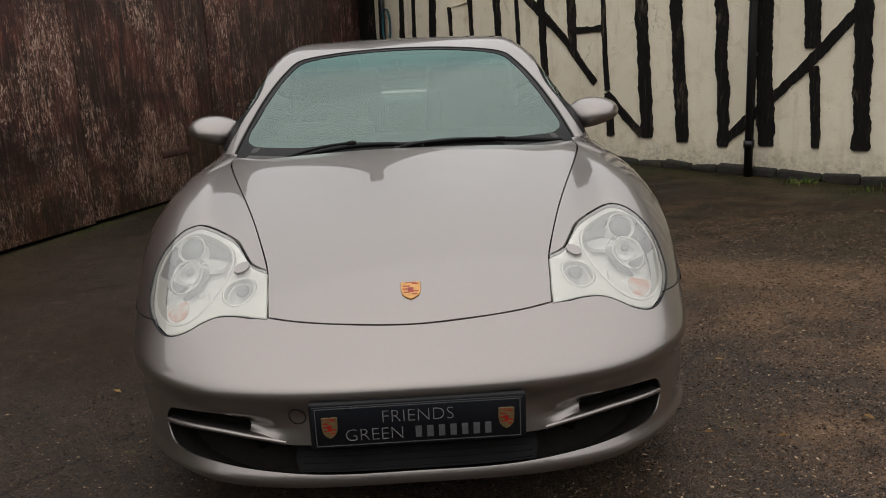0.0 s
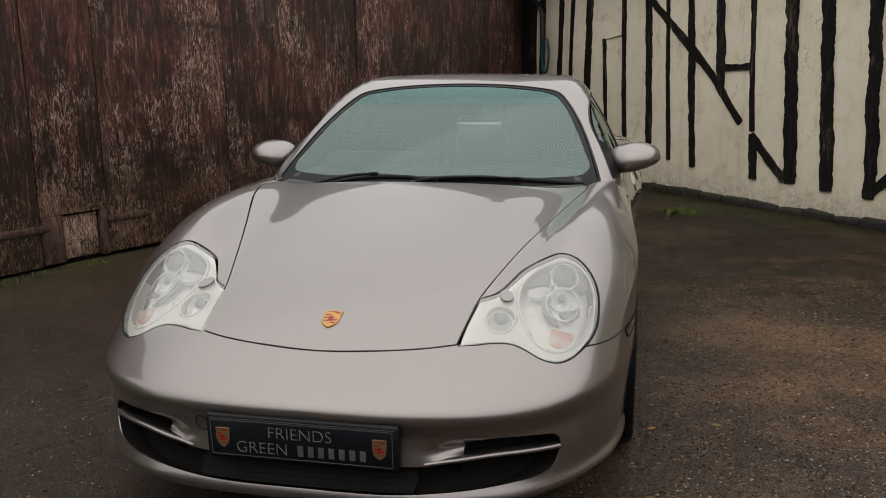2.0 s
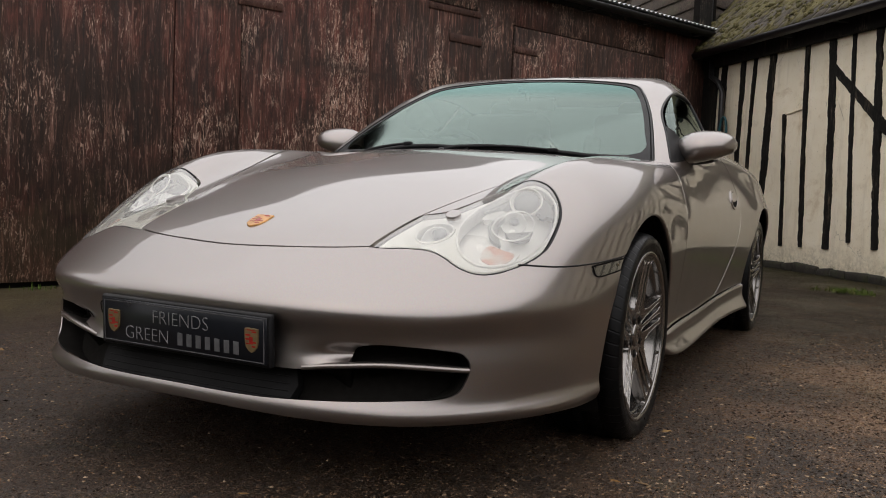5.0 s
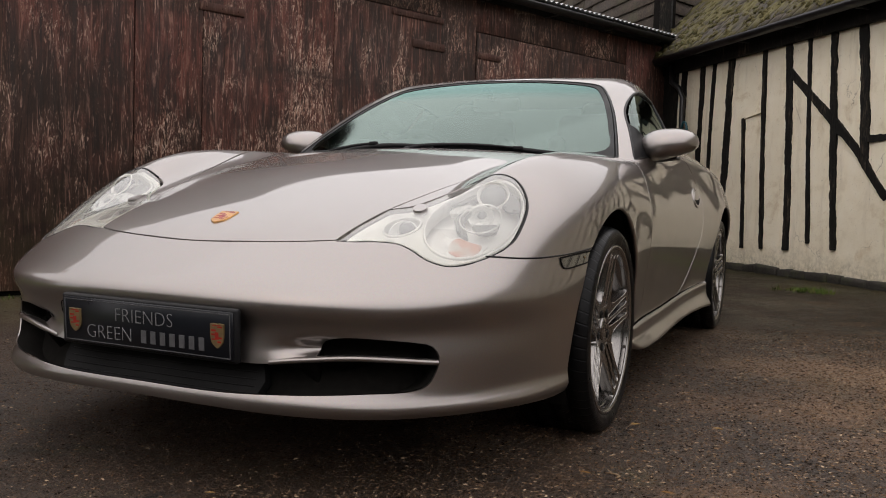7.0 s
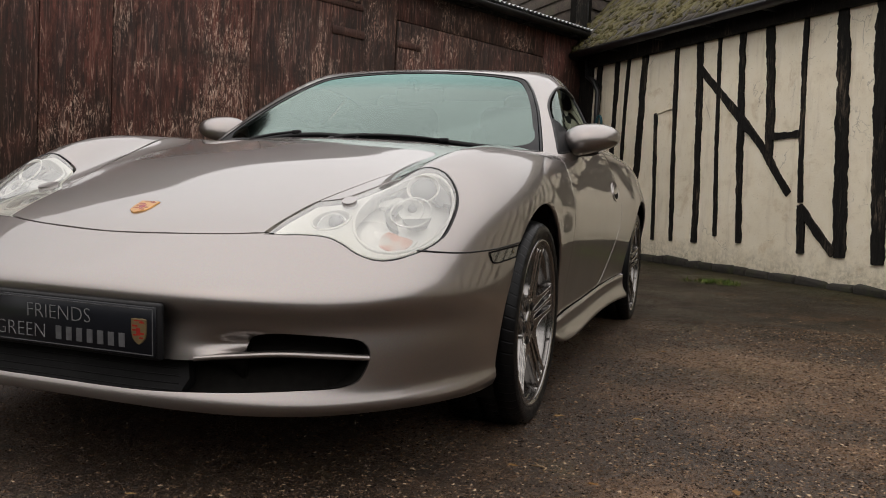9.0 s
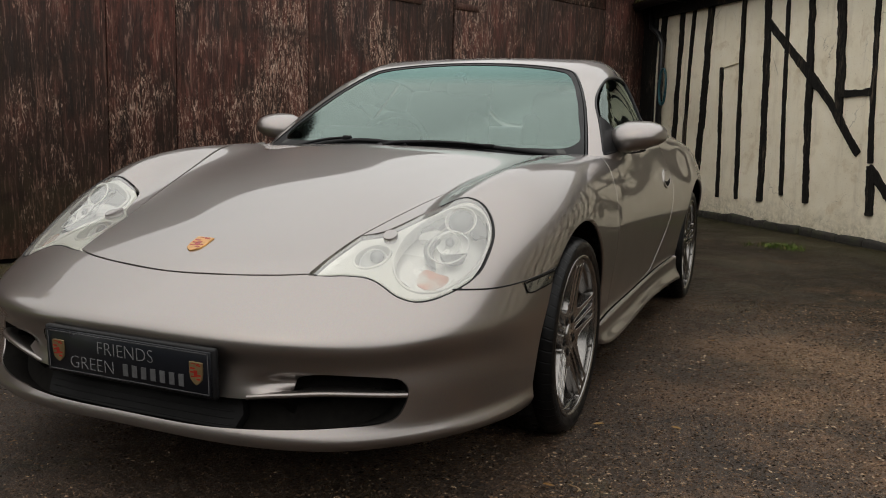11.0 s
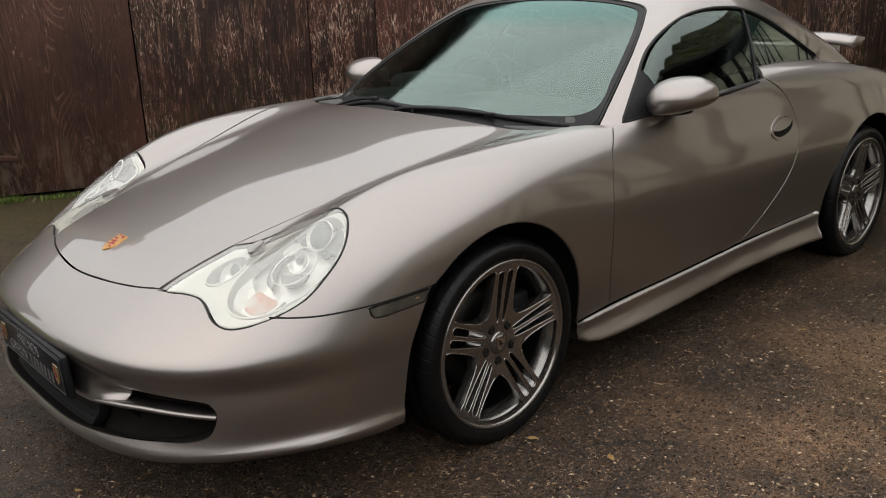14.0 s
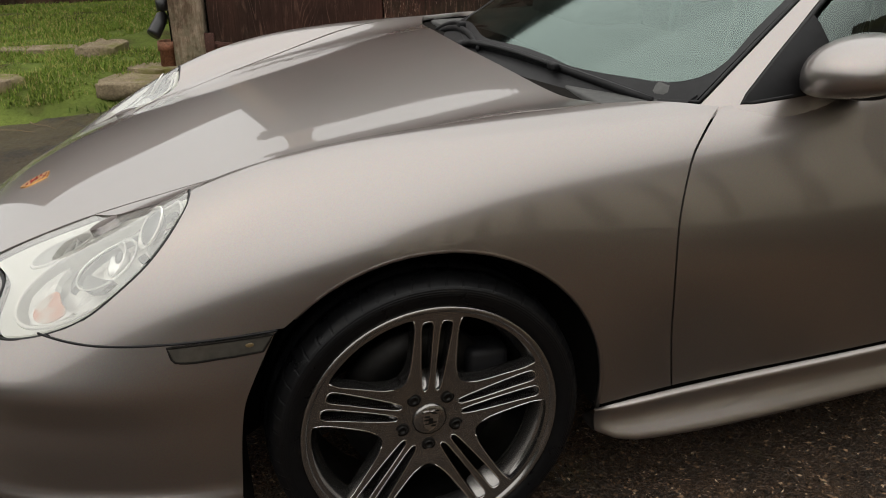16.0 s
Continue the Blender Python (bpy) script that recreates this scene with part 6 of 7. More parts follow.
# barn eave: corrugated sheet and gutter
def corrugated(s0, s1, z, depth, slope, pitch=0.076, amp=0.011):
    ss = np.arange(s0, s1, pitch / 8)
    v, f = [], []
    for k, (d, h) in enumerate(((-0.14, 0.0), (depth * 0.5, depth * 0.5 * slope), (depth, depth * slope))):
        for s in ss:
            v.append((s, d, z + h + amp * math.sin(2 * math.pi * s / pitch)))
    m = len(ss)
    for k in range(2):
        f += [(k * m + i, k * m + i + 1, (k + 1) * m + i + 1, (k + 1) * m + i) for i in range(m - 1)]
    top = [(a, b, c + 0.002) for a, b, c in v]
    n = len(v)
    f += [tuple(n + i for i in q[::-1]) for q in f]
    f += [(i, n + i, n + i + 1, i + 1) for i in range(m - 1)]
    return smooth_mesh("sheet", v + top, f)


eave = part("barn_roof", corrugated(-0.4, 9.35, 2.66, 3.5, 0.15), ZINC, None, )
eave.matrix_world = BARN
tagged(eave, "corrugated grey metal sheet roof over the barn eave", "roof", kind="structure")


def gutter(name, s0, s1, d, z, r, slope=0.0):
    a = np.linspace(math.pi, 2 * math.pi, 11)
    ring = [(r * math.cos(k), r * math.sin(k)) for k in a] + [((r - 0.004) * math.cos(k), (r - 0.004) * math.sin(k)) for k in a[::-1]]
    v, f = [], []
    m = len(ring)
    for i, s in enumerate((s0, s1)):
        v += [(s, d + p, z + q + slope * (s - s0)) for p, q in ring]
    f = [(j, (j + 1) % m, m + (j + 1) % m, m + j) for j in range(m)] + [tuple(range(m))[::-1], tuple(range(m, 2 * m))]
    me = smooth_mesh(name, v, f)
    return me


g1 = tagged(part("gutter", gutter("gutter", -0.4, 9.1, -0.15, 2.60, 0.055), PIPE, None), "black half-round gutter along the barn eave", "gutter")
g1.matrix_world = BARN
for s in np.arange(0.3, 9.0, 0.9):
    part("bracket", slab(s - 0.012, s + 0.012, 2.53, 2.60, -0.15, 0.05, 0.003), PIPE, g1)
part("fascia", slab(-0.4, 9.3, 2.53, 2.66, -0.06, -0.02, 0.004), TIMBER, barn)

# the half-timbered house
HOUSE_END = 8.5
house = part("wall_house", slab(-1.75, HOUSE_END, 0.0, 2.55, 0.02, 0.35, 0.01), PLASTER, None)
house.matrix_world = HOUSE
tagged(house, "cream limewashed wall with black oak framing", "wall", kind="structure")


def plaster_face():
    """The uneven face of the limewash."""
    ss, zs = np.arange(-1.7, HOUSE_END - 0.01, 0.05), np.arange(0.085, 2.56, 0.05)
    v = [(s, 0.010 + 0.010 * noise.noise((s * 1.6, z * 1.6, 5)) + 0.004 * noise.noise((s * 7, z * 7, 1)), z) for z in zs for s in ss]
    m = len(ss)
    f = [(i * m + j, i * m + j + 1, (i + 1) * m + j + 1, (i + 1) * m + j) for i in range(len(zs) - 1) for j in range(m - 1)]
    return smooth_mesh("limewash", v, f)


part("limewash", plaster_face(), PLASTER, house)


def timber(points, width, proud=0.005, seed=0):
    """A hand-hewn timber along (s, z) points with wavering edges."""
    pts = loop2(points, 0.012, closed=False)
    t = np.gradient(pts, axis=0)
    t /= np.linalg.norm(t, axis=1)[:, None]
    nrm = np.stack([-t[:, 1], t[:, 0]], 1)
    v, f = [], []
    for i, (p, q) in enumerate(zip(pts, nrm)):
        l = i * 0.012
        w0, w1 = (width / 2 * (1 + 0.26 * noise.noise((l * 3, seed * 7.3, o)) + 0.22 * noise.noise((l * 12, seed, o + 1)) + 0.12 * noise.noise((l * 36, seed, o + 2)) + 0.05 * noise.noise((l * 80, seed, o + 3))) for o in (0.5, 9.5))
        e = 1.0 if 0 < i < len(pts) - 1 else 0.85
        k = -proud * (1 + 0.7 * noise.noise((l * 6, seed, 2)))
        a, b = p + q * w0 * e, p - q * w1 * e
        c, d = p + q * (w0 * e - 0.002), p - q * (w1 * e - 0.002)
        v += [(a[0], 0.03, a[1]), (c[0], k, c[1]), (p[0], k - 0.0005, p[1]), (d[0], k, d[1]), (b[0], 0.03, b[1])]
    for i in range(len(pts) - 1):
        f += [(i * 5 + j, i * 5 + j + 1, (i + 1) * 5 + j + 1, (i + 1) * 5 + j) for j in range(4)]
    f += [(0, 1, 2, 3, 4)[::-1], tuple(len(v) - 5 + j for j in range(5))]
    me = smooth_mesh("timber", v, f)
    bm = bmesh.new()
    bm.from_mesh(me)
    bmesh.ops.recalc_face_normals(bm, faces=bm.faces)
    bm.to_mesh(me)
    bm.free()
    me.shade_flat()
    return me


STUDS = [(-1.10, -1.13, 0.22, 2.3, 0.10), (-0.72, -0.78, 0.22, 2.3, 0.085), (-0.49, -0.55, 0.22, 2.3, 0.055), (-0.18, -0.26, 0.24, 2.3, 0.10), (0.075, 0.15, 0.28, 1.58, 0.05), (0.375, 0.47, 0.29, 2.3, 0.055),
         (0.745, 0.84, 0.30, 2.3, 0.085), (1.03, 1.14, 0.38, 2.3, 0.05), (1.34, 1.47, 0.34, 2.3, 0.075), (1.68, 1.785, 1.10, 2.3, 0.095), (2.11, 2.185, 0.72, 2.3, 0.055), (2.19, 2.227, 0.31, 0.70, 0.085),
         (2.48, 2.62, 0.31, 2.4, 0.12), (2.85, 2.985, 0.29, 2.4, 0.125), (3.25, 3.375, 0.275, 2.4, 0.11), (3.64, 3.745, 0.30, 2.4, 0.13), (4.06, 4.086, 1.05, 2.4, 0.12), (4.10, 4.14, 0.31, 0.92, 0.07),
         (4.42, 4.485, 0.31, 2.4, 0.13)]
# beyond the corner of the yard the studs go on at an even step
STUDS += [(4.82 + 0.39 * k, 4.85 + 0.39 * k, 0.30, 2.4, 0.11 + 0.02 * math.sin(3 * k)) for k in range(10)]
for k, (st_, sb, z0, z1, w) in enumerate(STUDS):
    mid = ((st_ + sb) / 2 + 0.012 * math.sin(k * 2.3), (z0 + z1) / 2)
    part("timber", timber([(sb, z0), mid, (st_, z1)], w, seed=k), TIMBER, house)
BRACES = [([(0.78, 1.95), (1.10, 1.69), (1.38, 1.455), (1.715, 1.155), (1.99, 0.85), (2.05, 0.785)], 0.075), ([(2.175, 0.685), (2.38, 0.50), (2.57, 0.335)], 0.075),
          ([(3.36, 0.30), (3.638, 0.555), (3.872, 0.758), (4.09, 0.975), (4.43, 1.34)], 0.075), ([(1.79, 1.266), (2.14, 1.276)], 0.06), ([(3.75, 1.62), (4.0, 1.80), (4.4, 2.1)], 0.07)]
for k, (pts, w) in enumerate(BRACES):
    part("timber", timber(pts, w, 0.007, 40 + k), TIMBER, house)
part("wall_plate", slab(-1.75, HOUSE_END, 2.20, 2.42, -0.05, 0.02, 0.01), TIMBER, house)
part("corner_boards", slab(-1.75, -1.24, 0.02, 2.4, -0.022, 0.02, 0.006), TIMBER, house)
part("groove", timber([(0.06, 1.57), (0.40, 1.62)], 0.012, 0.001, 60), PLASTER, house)

# end wall and gable that close the house
gable = bmesh.new()
ends = [[gable.verts.new((s_, d_, z_)) for d_, z_ in ((0.35, 0.0), (1.55, 0.0), (1.55, 2.36), (0.69, 3.20), (0.35, 2.86))] for s_ in (HOUSE_END - 0.30, HOUSE_END - 0.01)]
gable.faces.new(ends[0][::-1])
gable.faces.new(ends[1])
for i_ in range(5):
    gable.faces.new((ends[0][i_], ends[0][(i_ + 1) % 5], ends[1][(i_ + 1) % 5], ends[1][i_]))
part("end_wall", gable, PLASTER, house)
part("back_wall", slab(-1.75, HOUSE_END - 0.3, 0.0, 2.35, 1.35, 1.55), PLASTER, house)

# plinth of rough stones
s = -1.72
k = 0
while s < HOUSE_END - 0.1:
    l = 0.16 + 0.22 * rng.rand()
    bm = block((l - 0.006, 0.07 + 0.02 * rng.rand(), 0.085 + 0.04 * rng.rand()), 0.022, (s + l / 2, 0.0, 0.075), 2)
    for v in bm.verts:
        v.co += Vector((0, 0.018 * noise.noise(v.co * 8), 0.026 * noise.noise(v.co * 6 + Vector((3, 0, 0)))))
    part("stone", bm, PLINTH, house)
    s += l
    k += 1

# eave of the house: gutter, rafters and tiled roof
g2 = tagged(part("gutter", gutter("gutter", -1.75, HOUSE_END + 0.05, -0.20, 2.36, 0.06), PIPE, None), "black gutter under the mossy tiled eave", "gutter")
g2.matrix_world = HOUSE
for s in np.arange(-1.4, HOUSE_END, 0.8):
    part("bracket", slab(s - 0.012, s + 0.012, 2.30, 2.37, -0.20, 0.02, 0.003), PIPE, g2)
ROOF_TILT = radians(46)
roof_thing = part("roof_house", slab(-1.75, HOUSE_END + 0.1, -0.04, 0.0, -0.1, 1.25, 0.004), TIMBER, None)
roof_thing.matrix_world = HOUSE @ Matrix.Translation((0, -0.17, 2.40)) @ Matrix.Rotation(ROOF_TILT, 4, "X")
part("back_slope", slab(-1.75, HOUSE_END + 0.1, -0.06, 0.0, 0.0, 1.3, 0.004), TILE, roof_thing).matrix_local = Matrix.Translation((0, 1.24, 0.0)) @ Matrix.Rotation(-2 * ROOF_TILT, 4, "X")
tagged(roof_thing, "steep roof of small mossy clay tiles", "roof", kind="structure")


def tile_mesh():
    v, f = [], []
    for i, y in enumerate((0.0, 0.10, 0.20)):
        for x in (-0.082, -0.04, 0.0, 0.04, 0.082):
            c = 0.003 * (1 - (x / 0.082) ** 2)
            v += [(x, y, c + 0.016 - 0.05 * y), (x, y, c - 0.05 * y)]
    for i in range(2):
        for j in range(4):
            a = (i * 5 + j) * 2
            b = a + 10
            f.append((a, a + 2, b + 2, b))
    for j in range(4):
        a = j * 2
        f.append((a + 1, a + 3, a + 2, a))
    for i in range(2):
        a, b = i * 10, (i + 1) * 10
        f.append((a + 1, a, b, b + 1))
        a, b = i * 10 + 8, (i + 1) * 10 + 8
        f.append((a, a + 1, b + 1, b))
    me = smooth_mesh("tile", v, f)
    return me


TILE_ME = tile_mesh()
TILE_ME.materials.append(TILE)
rest_v, rest_f, count = [], [], 0
base_v = [v.co.copy() for v in TILE_ME.vertices]
base_f = [tuple(p.vertices) for p in TILE_ME.polygons]
for row in range(12):
    for col in range(int((HOUSE_END + 1.75) / 0.168)):
        x = -1.70 + col * 0.168 + (0.084 if row % 2 else 0) + 0.006 * rng.randn()
        y = -0.07 + row * 0.105 + 0.006 * rng.randn()
        m_ = pose(x, y, 0.012 + 0.003 * rng.rand(), 3 + 1.0 * rng.randn(), 0.8 * rng.randn(), 1.0 * rng.randn())
        if row < 12 and x < 2.4 and count < 300:
            o = new("tile", TILE_ME)
            o.parent, o.matrix_basis = roof_thing, m_
            count += 1
        else:
            k = len(rest_v)
            rest_v += [m_ @ c for c in base_v]
            rest_f += [tuple(k + i for i in q) for q in base_f]
part("tiles", smooth_mesh("tiles", rest_v, rest_f), TILE, roof_thing, kind="stuff")
# moss cushions on the lower courses
mv, mf = [], []
for _ in range(420):
    x, y = rng.uniform(-1.7, 3.5), abs(rng.randn()) * 0.55 - 0.05
    r = 0.012 + 0.03 * rng.rand()
    k = len(mv)
    for i in range(4):
        for j in range(7):
            a, b = math.pi / 2 * i / 3, 2 * math.pi * j / 7
            q = r * (1 + 0.3 * rng.randn())
            mv.append((x + q * math.cos(a) * math.cos(b), y + q * math.cos(a) * math.sin(b), 0.03 + 0.7 * q * math.sin(a)))
    for i in range(3):
        for j in range(7):
            mf.append((k + i * 7 + j, k + i * 7 + (j + 1) % 7, k + (i + 1) * 7 + (j + 1) % 7, k + (i + 1) * 7 + j))
MOSS = stony("roof_moss", (0.06, 0.05, 0.012), (0.14, 0.115, 0.03), (0.05, 0.06, 0.015), 0.6, 30.0)
part("moss", smooth_mesh("moss", mv, mf), MOSS, roof_thing, kind="stuff")

# black downpipe on the house
dp = tagged(part("downpipe", tube("downpipe", [(3.645, -0.075, 0.05), (3.645, -0.075, 1.2), (3.645, -0.075, 2.25), (3.645, -0.12, 2.33), (3.645, -0.19, 2.36)], 0.034, 14), PIPE, None), "black round downpipe fixed to the limewashed wall", "downpipe")
dp.matrix_world = HOUSE
for z in (0.32, 1.45):
    part("collar", lathe("collar", [(-0.03, 0.034), (-0.03, 0.042), (0.03, 0.042), (0.03, 0.034)], 18), PIPE, dp).matrix_local = Matrix.Translation((3.645, -0.075, z)) @ Matrix.Rotation(radians(90), 4, "Y")
hp = tagged(part("downpipe", tube("downpipe", [(-1.30, -0.05, 2.30), (-1.28, -0.06, 2.10), (-1.12, -0.06, 2.02), (-1.02, -0.06, 1.90), (-1.02, -0.06, 0.1)], 0.030, 12), PIPE, None), "thin black downpipe with a swan neck in the corner", "downpipe")
hp.matrix_world = HOUSE
TEAL = plain("teal_plastic", (0.010, 0.075, 0.095), 0.4)
hs = tagged(part("garden_hose", tube("garden_hose", [(-0.93 + 0.07 * math.sin(a), -0.07 - 0.004 * a / 6, 1.42 + 0.20 * math.cos(a)) for a in np.linspace(0, 19, 70)], 0.010, 8), TEAL, None), "coiled teal garden hose hung on the wall", "hose")
hs.matrix_world = HOUSE

# weatherboarded building behind the corner
loft = new("weatherboard_loft")
loft.matrix_world = Matrix.Translation((-0.62, 9.15, 0))
tagged(loft, "tall old building clad in grey-brown weatherboards", "building")
for axis, (ox, oy) in enumerate(((-0.6331, 0.7741), (0.3892, 0.9212))):
    ang = math.degrees(math.atan2(oy, ox))
    for row in range(18):
        x0 = 0.06
        while x0 < 5.0:
            l = 1.1 + 1.6 * rng.rand()
            bm = block((min(l, 5.2 - x0) - 0.006, 0.022, 0.20), 0.003, (x0 + l / 2, 0, 0), 1)
            b_ = part("weatherboard", bm, GREYBOARD, loft)
            b_.matrix_local = pose(0, 0, 2.30 + row * 0.165, 0, 0, ang) @ pose(0, 0, 0, (9 if axis == 0 else -9) + rng.randn(), 0.35 * rng.randn(), 0)
            x0 += l
    part("backing", block((5.2, 0.10, 3.4), 0, (2.6, -0.10 if axis == 0 else 0.10, 3.8), m=pose(0, 0, 0, 0, 0, ang)), LINER, loft)
part("corner_post", block((0.13, 0.13, 5.4), 0.008, (0.03, -0.03, 2.7)), TIMBER, loft)

# gatepost, drainpipe and bank beyond the barn's end
post_t = block((0.225, 0.22, 2.8), 0.02, (-0.145, 0.08, 1.48), 2)
bmesh.ops.subdivide_edges(post_t, edges=post_t.edges[:], cuts=3)
for v in post_t.verts:
    v.co += Vector((1, 1, 0)) * 0.012 * noise.noise(v.co * 3)
gp = tagged(part("gatepost", post_t, POST_WOOD, None), "thick weathered gatepost with flaking limewash", "post")
gp.matrix_world = BARN
dp2 = tagged(part("downpipe", tube("downpipe", [(-0.325, 0.06, 2.6), (-0.325, 0.06, 0.9), (-0.325, 0.06, 0.50), (-0.330, 0.045, 0.45), (-0.345, 0.0, 0.40), (-0.365, -0.05, 0.345), (-0.37, -0.06, 0.335)], [0.040, 0.040, 0.040, 0.041, 0.044, 0.046, 0.046], 14), PIPE, None), "black downpipe beside the gatepost ending in a shoe", "downpipe")
dp2.matrix_world = BARN
part("collar", lathe("collar", [(-0.03, 0.040), (-0.03, 0.047), (0.05, 0.047), (0.05, 0.040)], 16), PIPE, dp2).matrix_local = Matrix.Translation((-0.325, 0.06, 0.53)) @ Matrix.Rotation(radians(90), 4, "Y")
POT = stony("terracotta", (0.26, 0.10, 0.055), (0.38, 0.17, 0.10), (0.06, 0.055, 0.03), 0.5, 9.0)
cp = tagged(part("clay_pipe", lathe("clay_pipe", [(0.0, 0.052), (0.0, 0.060), (0.13, 0.056), (0.13, 0.066), (0.19, 0.066), (0.19, 0.054), (0.02, 0.050)], 24), POT, None), "short terracotta drain pipe at the foot of the downpipe", "pipe")
cp.matrix_world = BARN @ Matrix.Translation((-0.315, 0.02, 0.095)) @ Matrix.Rotation(radians(-90), 4, "Y")


def bank_height(x, y):
    """Grass bank left of the barn, rising away from the yard."""
    d = -(x + 3.45) - 0.35 * (y + 0.2)
    h = np.clip(d / 0.55, 0, 1)
    return 0.17 * h * h * (3 - 2 * h) + 0.035 * np.clip(d - 0.5, 0, 8)


xs, ys = np.arange(-14, -2.9, 0.12), np.arange(-7.0, 1.4, 0.12)
X, Y = np.meshgrid(xs, ys)
H = bank_height(X, Y)
Z = rise(X, Y) + np.where(H > 0, H, -0.05) + np.array([0.03 * noise.noise((x * 2.2, y * 2.2, 0)) for x, y in zip(X.ravel(), Y.ravel())]).reshape(X.shape) * (H > 0.02)
n_, m_ = X.shape
bank = part("grass_bank", smooth_mesh("grass_bank", np.stack([X.ravel(), Y.ravel(), Z.ravel()], 1), [(i * m_ + j, i * m_ + j + 1, (i + 1) * m_ + j + 1, (i + 1) * m_ + j) for i in range(n_ - 1) for j in range(m_ - 1)]), GRASS, None)
tagged(bank, "rough grass bank above the yard", "grass bank", kind="structure")


def blades(name, places, size, spread, label, material):
    v, f = [], []
    for x, y, z in places:
        h = size * (0.5 + 0.9 * rng.rand())
        a, lean = rng.rand() * 6.28, spread * rng.rand()
        w = 0.0022 + 0.002 * rng.rand()
        dx, dy = math.cos(a), math.sin(a)
        k = len(v)
        for t_, ww in ((0, 1.0), (0.5, 0.8), (1.0, 0.1)):
            o = lean * t_ * t_ * h
            v += [(x + dx * o - dy * w * ww, y + dy * o + dx * w * ww, z + h * t_ * (1 - 0.3 * lean * t_)), (x + dx * o + dy * w * ww, y + dy * o - dx * w * ww, z + h * t_ * (1 - 0.3 * lean * t_))]
        f += [(k, k + 1, k + 3, k + 2), (k + 2, k + 3, k + 5, k + 4)]
    return tagged(part(name, smooth_mesh(name, v, f), material, None), label, "grass", kind="stuff")


def leafy(name, a, b):
    n = Nodes(name, rough=0.8, Specular_IOR_Level=0.1)
    n.set(Base_Color=n.mix(n.island(), a, b))
    return n.m


blade = Nodes("grass_blade", rough=0.8, Specular_IOR_Level=0.1)
blade.set(Base_Color=blade.ramp(blade.island(), (0.0, (0.085, 0.145, 0.020)), (0.66, (0.185, 0.250, 0.042)), (0.84, (0.265, 0.270, 0.072)), (1.0, (0.36, 0.29, 0.135))))
BLADE = blade.m
weed = Nodes("weed_blade", rough=0.8, Specular_IOR_Level=0.1)
weed.set(Base_Color=weed.ramp(weed.island(), (0.0, (0.040, 0.075, 0.014)), (0.7, (0.095, 0.140, 0.026)), (1.0, (0.170, 0.150, 0.060))))
WEED = weed.m
spots = []
for _ in range(90000):
    x, y = rng.uniform(-7.3, -3.3), rng.uniform(-1.9, 1.3)
    h = float(bank_height(np.array(x), np.array(y)))
    if h > 0.06 and noise.noise((x * 1.1, y * 1.1, 7)) > -0.45 and noise.noise((x * 4, y * 4, 3)) > -0.40:
        spots.append((x, y, rise(x, y) + h - 0.01))
blades("grass", spots, 0.042, 1.3, "short green grass on the bank", BLADE)
spots = []
for cx, cy, n_spots, sx, sy in ((1.21, 5.66, 240, 0.10, 0.07), (1.34, 5.52, 80, 0.06, 0.05), (2.95, 4.42, 110, 0.08, 0.05), (-1.0, 8.2, 120, 0.15, 0.1), (3.5, 3.95, 200, 0.25, 0.05)):
    for _ in range(n_spots):
        x, y = cx + sx * rng.randn(), cy + sy * rng.randn()
        spots.append((x, y, rise(x, y) - 0.004))
blades("weeds", spots, 0.045, 1.6, "small grass tufts growing through the tarmac", WEED)
spots = []
for s in np.arange(0.2, 8.0, 0.012):
    if noise.noise((s * 1.4, 0, 2)) > 0.05:
        p = BARN @ Vector((s + 0.02 * rng.randn(), -0.02 - abs(0.03 * rng.randn()), 0))
        spots.append((p.x, p.y, rise(p.x, p.y) - 0.003))
blades("weeds", spots, 0.025, 1.5, "thin weeds along the foot of the barn boards", WEED)


spots = []
for s_ in (0.55, 0.78, 0.95, 1.5, 2.05, 2.7):
    for _ in range(int((60 if s_ < 1.2 else 22) + (90 if s_ < 1.2 else 20) * rng.rand())):
        q = BARN @ Vector((s_ + 0.07 * rng.randn(), -0.07 - abs(0.07 * rng.randn()), 0))
        spots.append((q.x, q.y, rise(q.x, q.y) - 0.004))
blades("weeds", spots, 0.04, 1.5, "green weed clumps at the foot of the barn", WEED)


def rock(size, seed, top=0.42):
    """A flat-topped old stone with worn corners and a broken edge."""
    bm = bmesh.new()
    bmesh.ops.create_icosphere(bm, subdivisions=4, radius=1)
    for v in bm.verts:
        c = v.co.copy()
        r = 1 + 0.22 * noise.noise(c * 1.3 + Vector((seed * 3.1, 0, 0))) + 0.12 * noise.noise(c * 3.4 + Vector((0, seed, 0))) + 0.05 * noise.noise(c * 9 + Vector((0, 0, seed)))
        p = Vector([math.copysign(abs(q) ** 0.55, q) for q in c * r])
        p.z = min(p.z, top + 0.10 * noise.noise(c * 2 + Vector((seed, 4, 0))) + 0.05 * noise.noise(c * 7 + Vector((seed, 1, 0))))
        v.co = Vector((p.x * size[0], p.y * size[1], p.z * size[2]))
    for f in bm.faces:
        f.smooth = True
    return bm


BANK_STONES = ((-4.72, 0.05, 0.20, 0.14, 0.16, -25, "weathered square stone lying in the grass"), (-4.98, -0.42, 0.30, 0.10, 0.07, 80, "flat mossy stone sunk in the grass"), (-3.95, -0.62, 0.24, 0.15, 0.08, 60, "worn flat stone beside the yard"),
               (-4.35, -1.05, 0.22, 0.15, 0.08, 30, "worn flat stone beside the yard"))
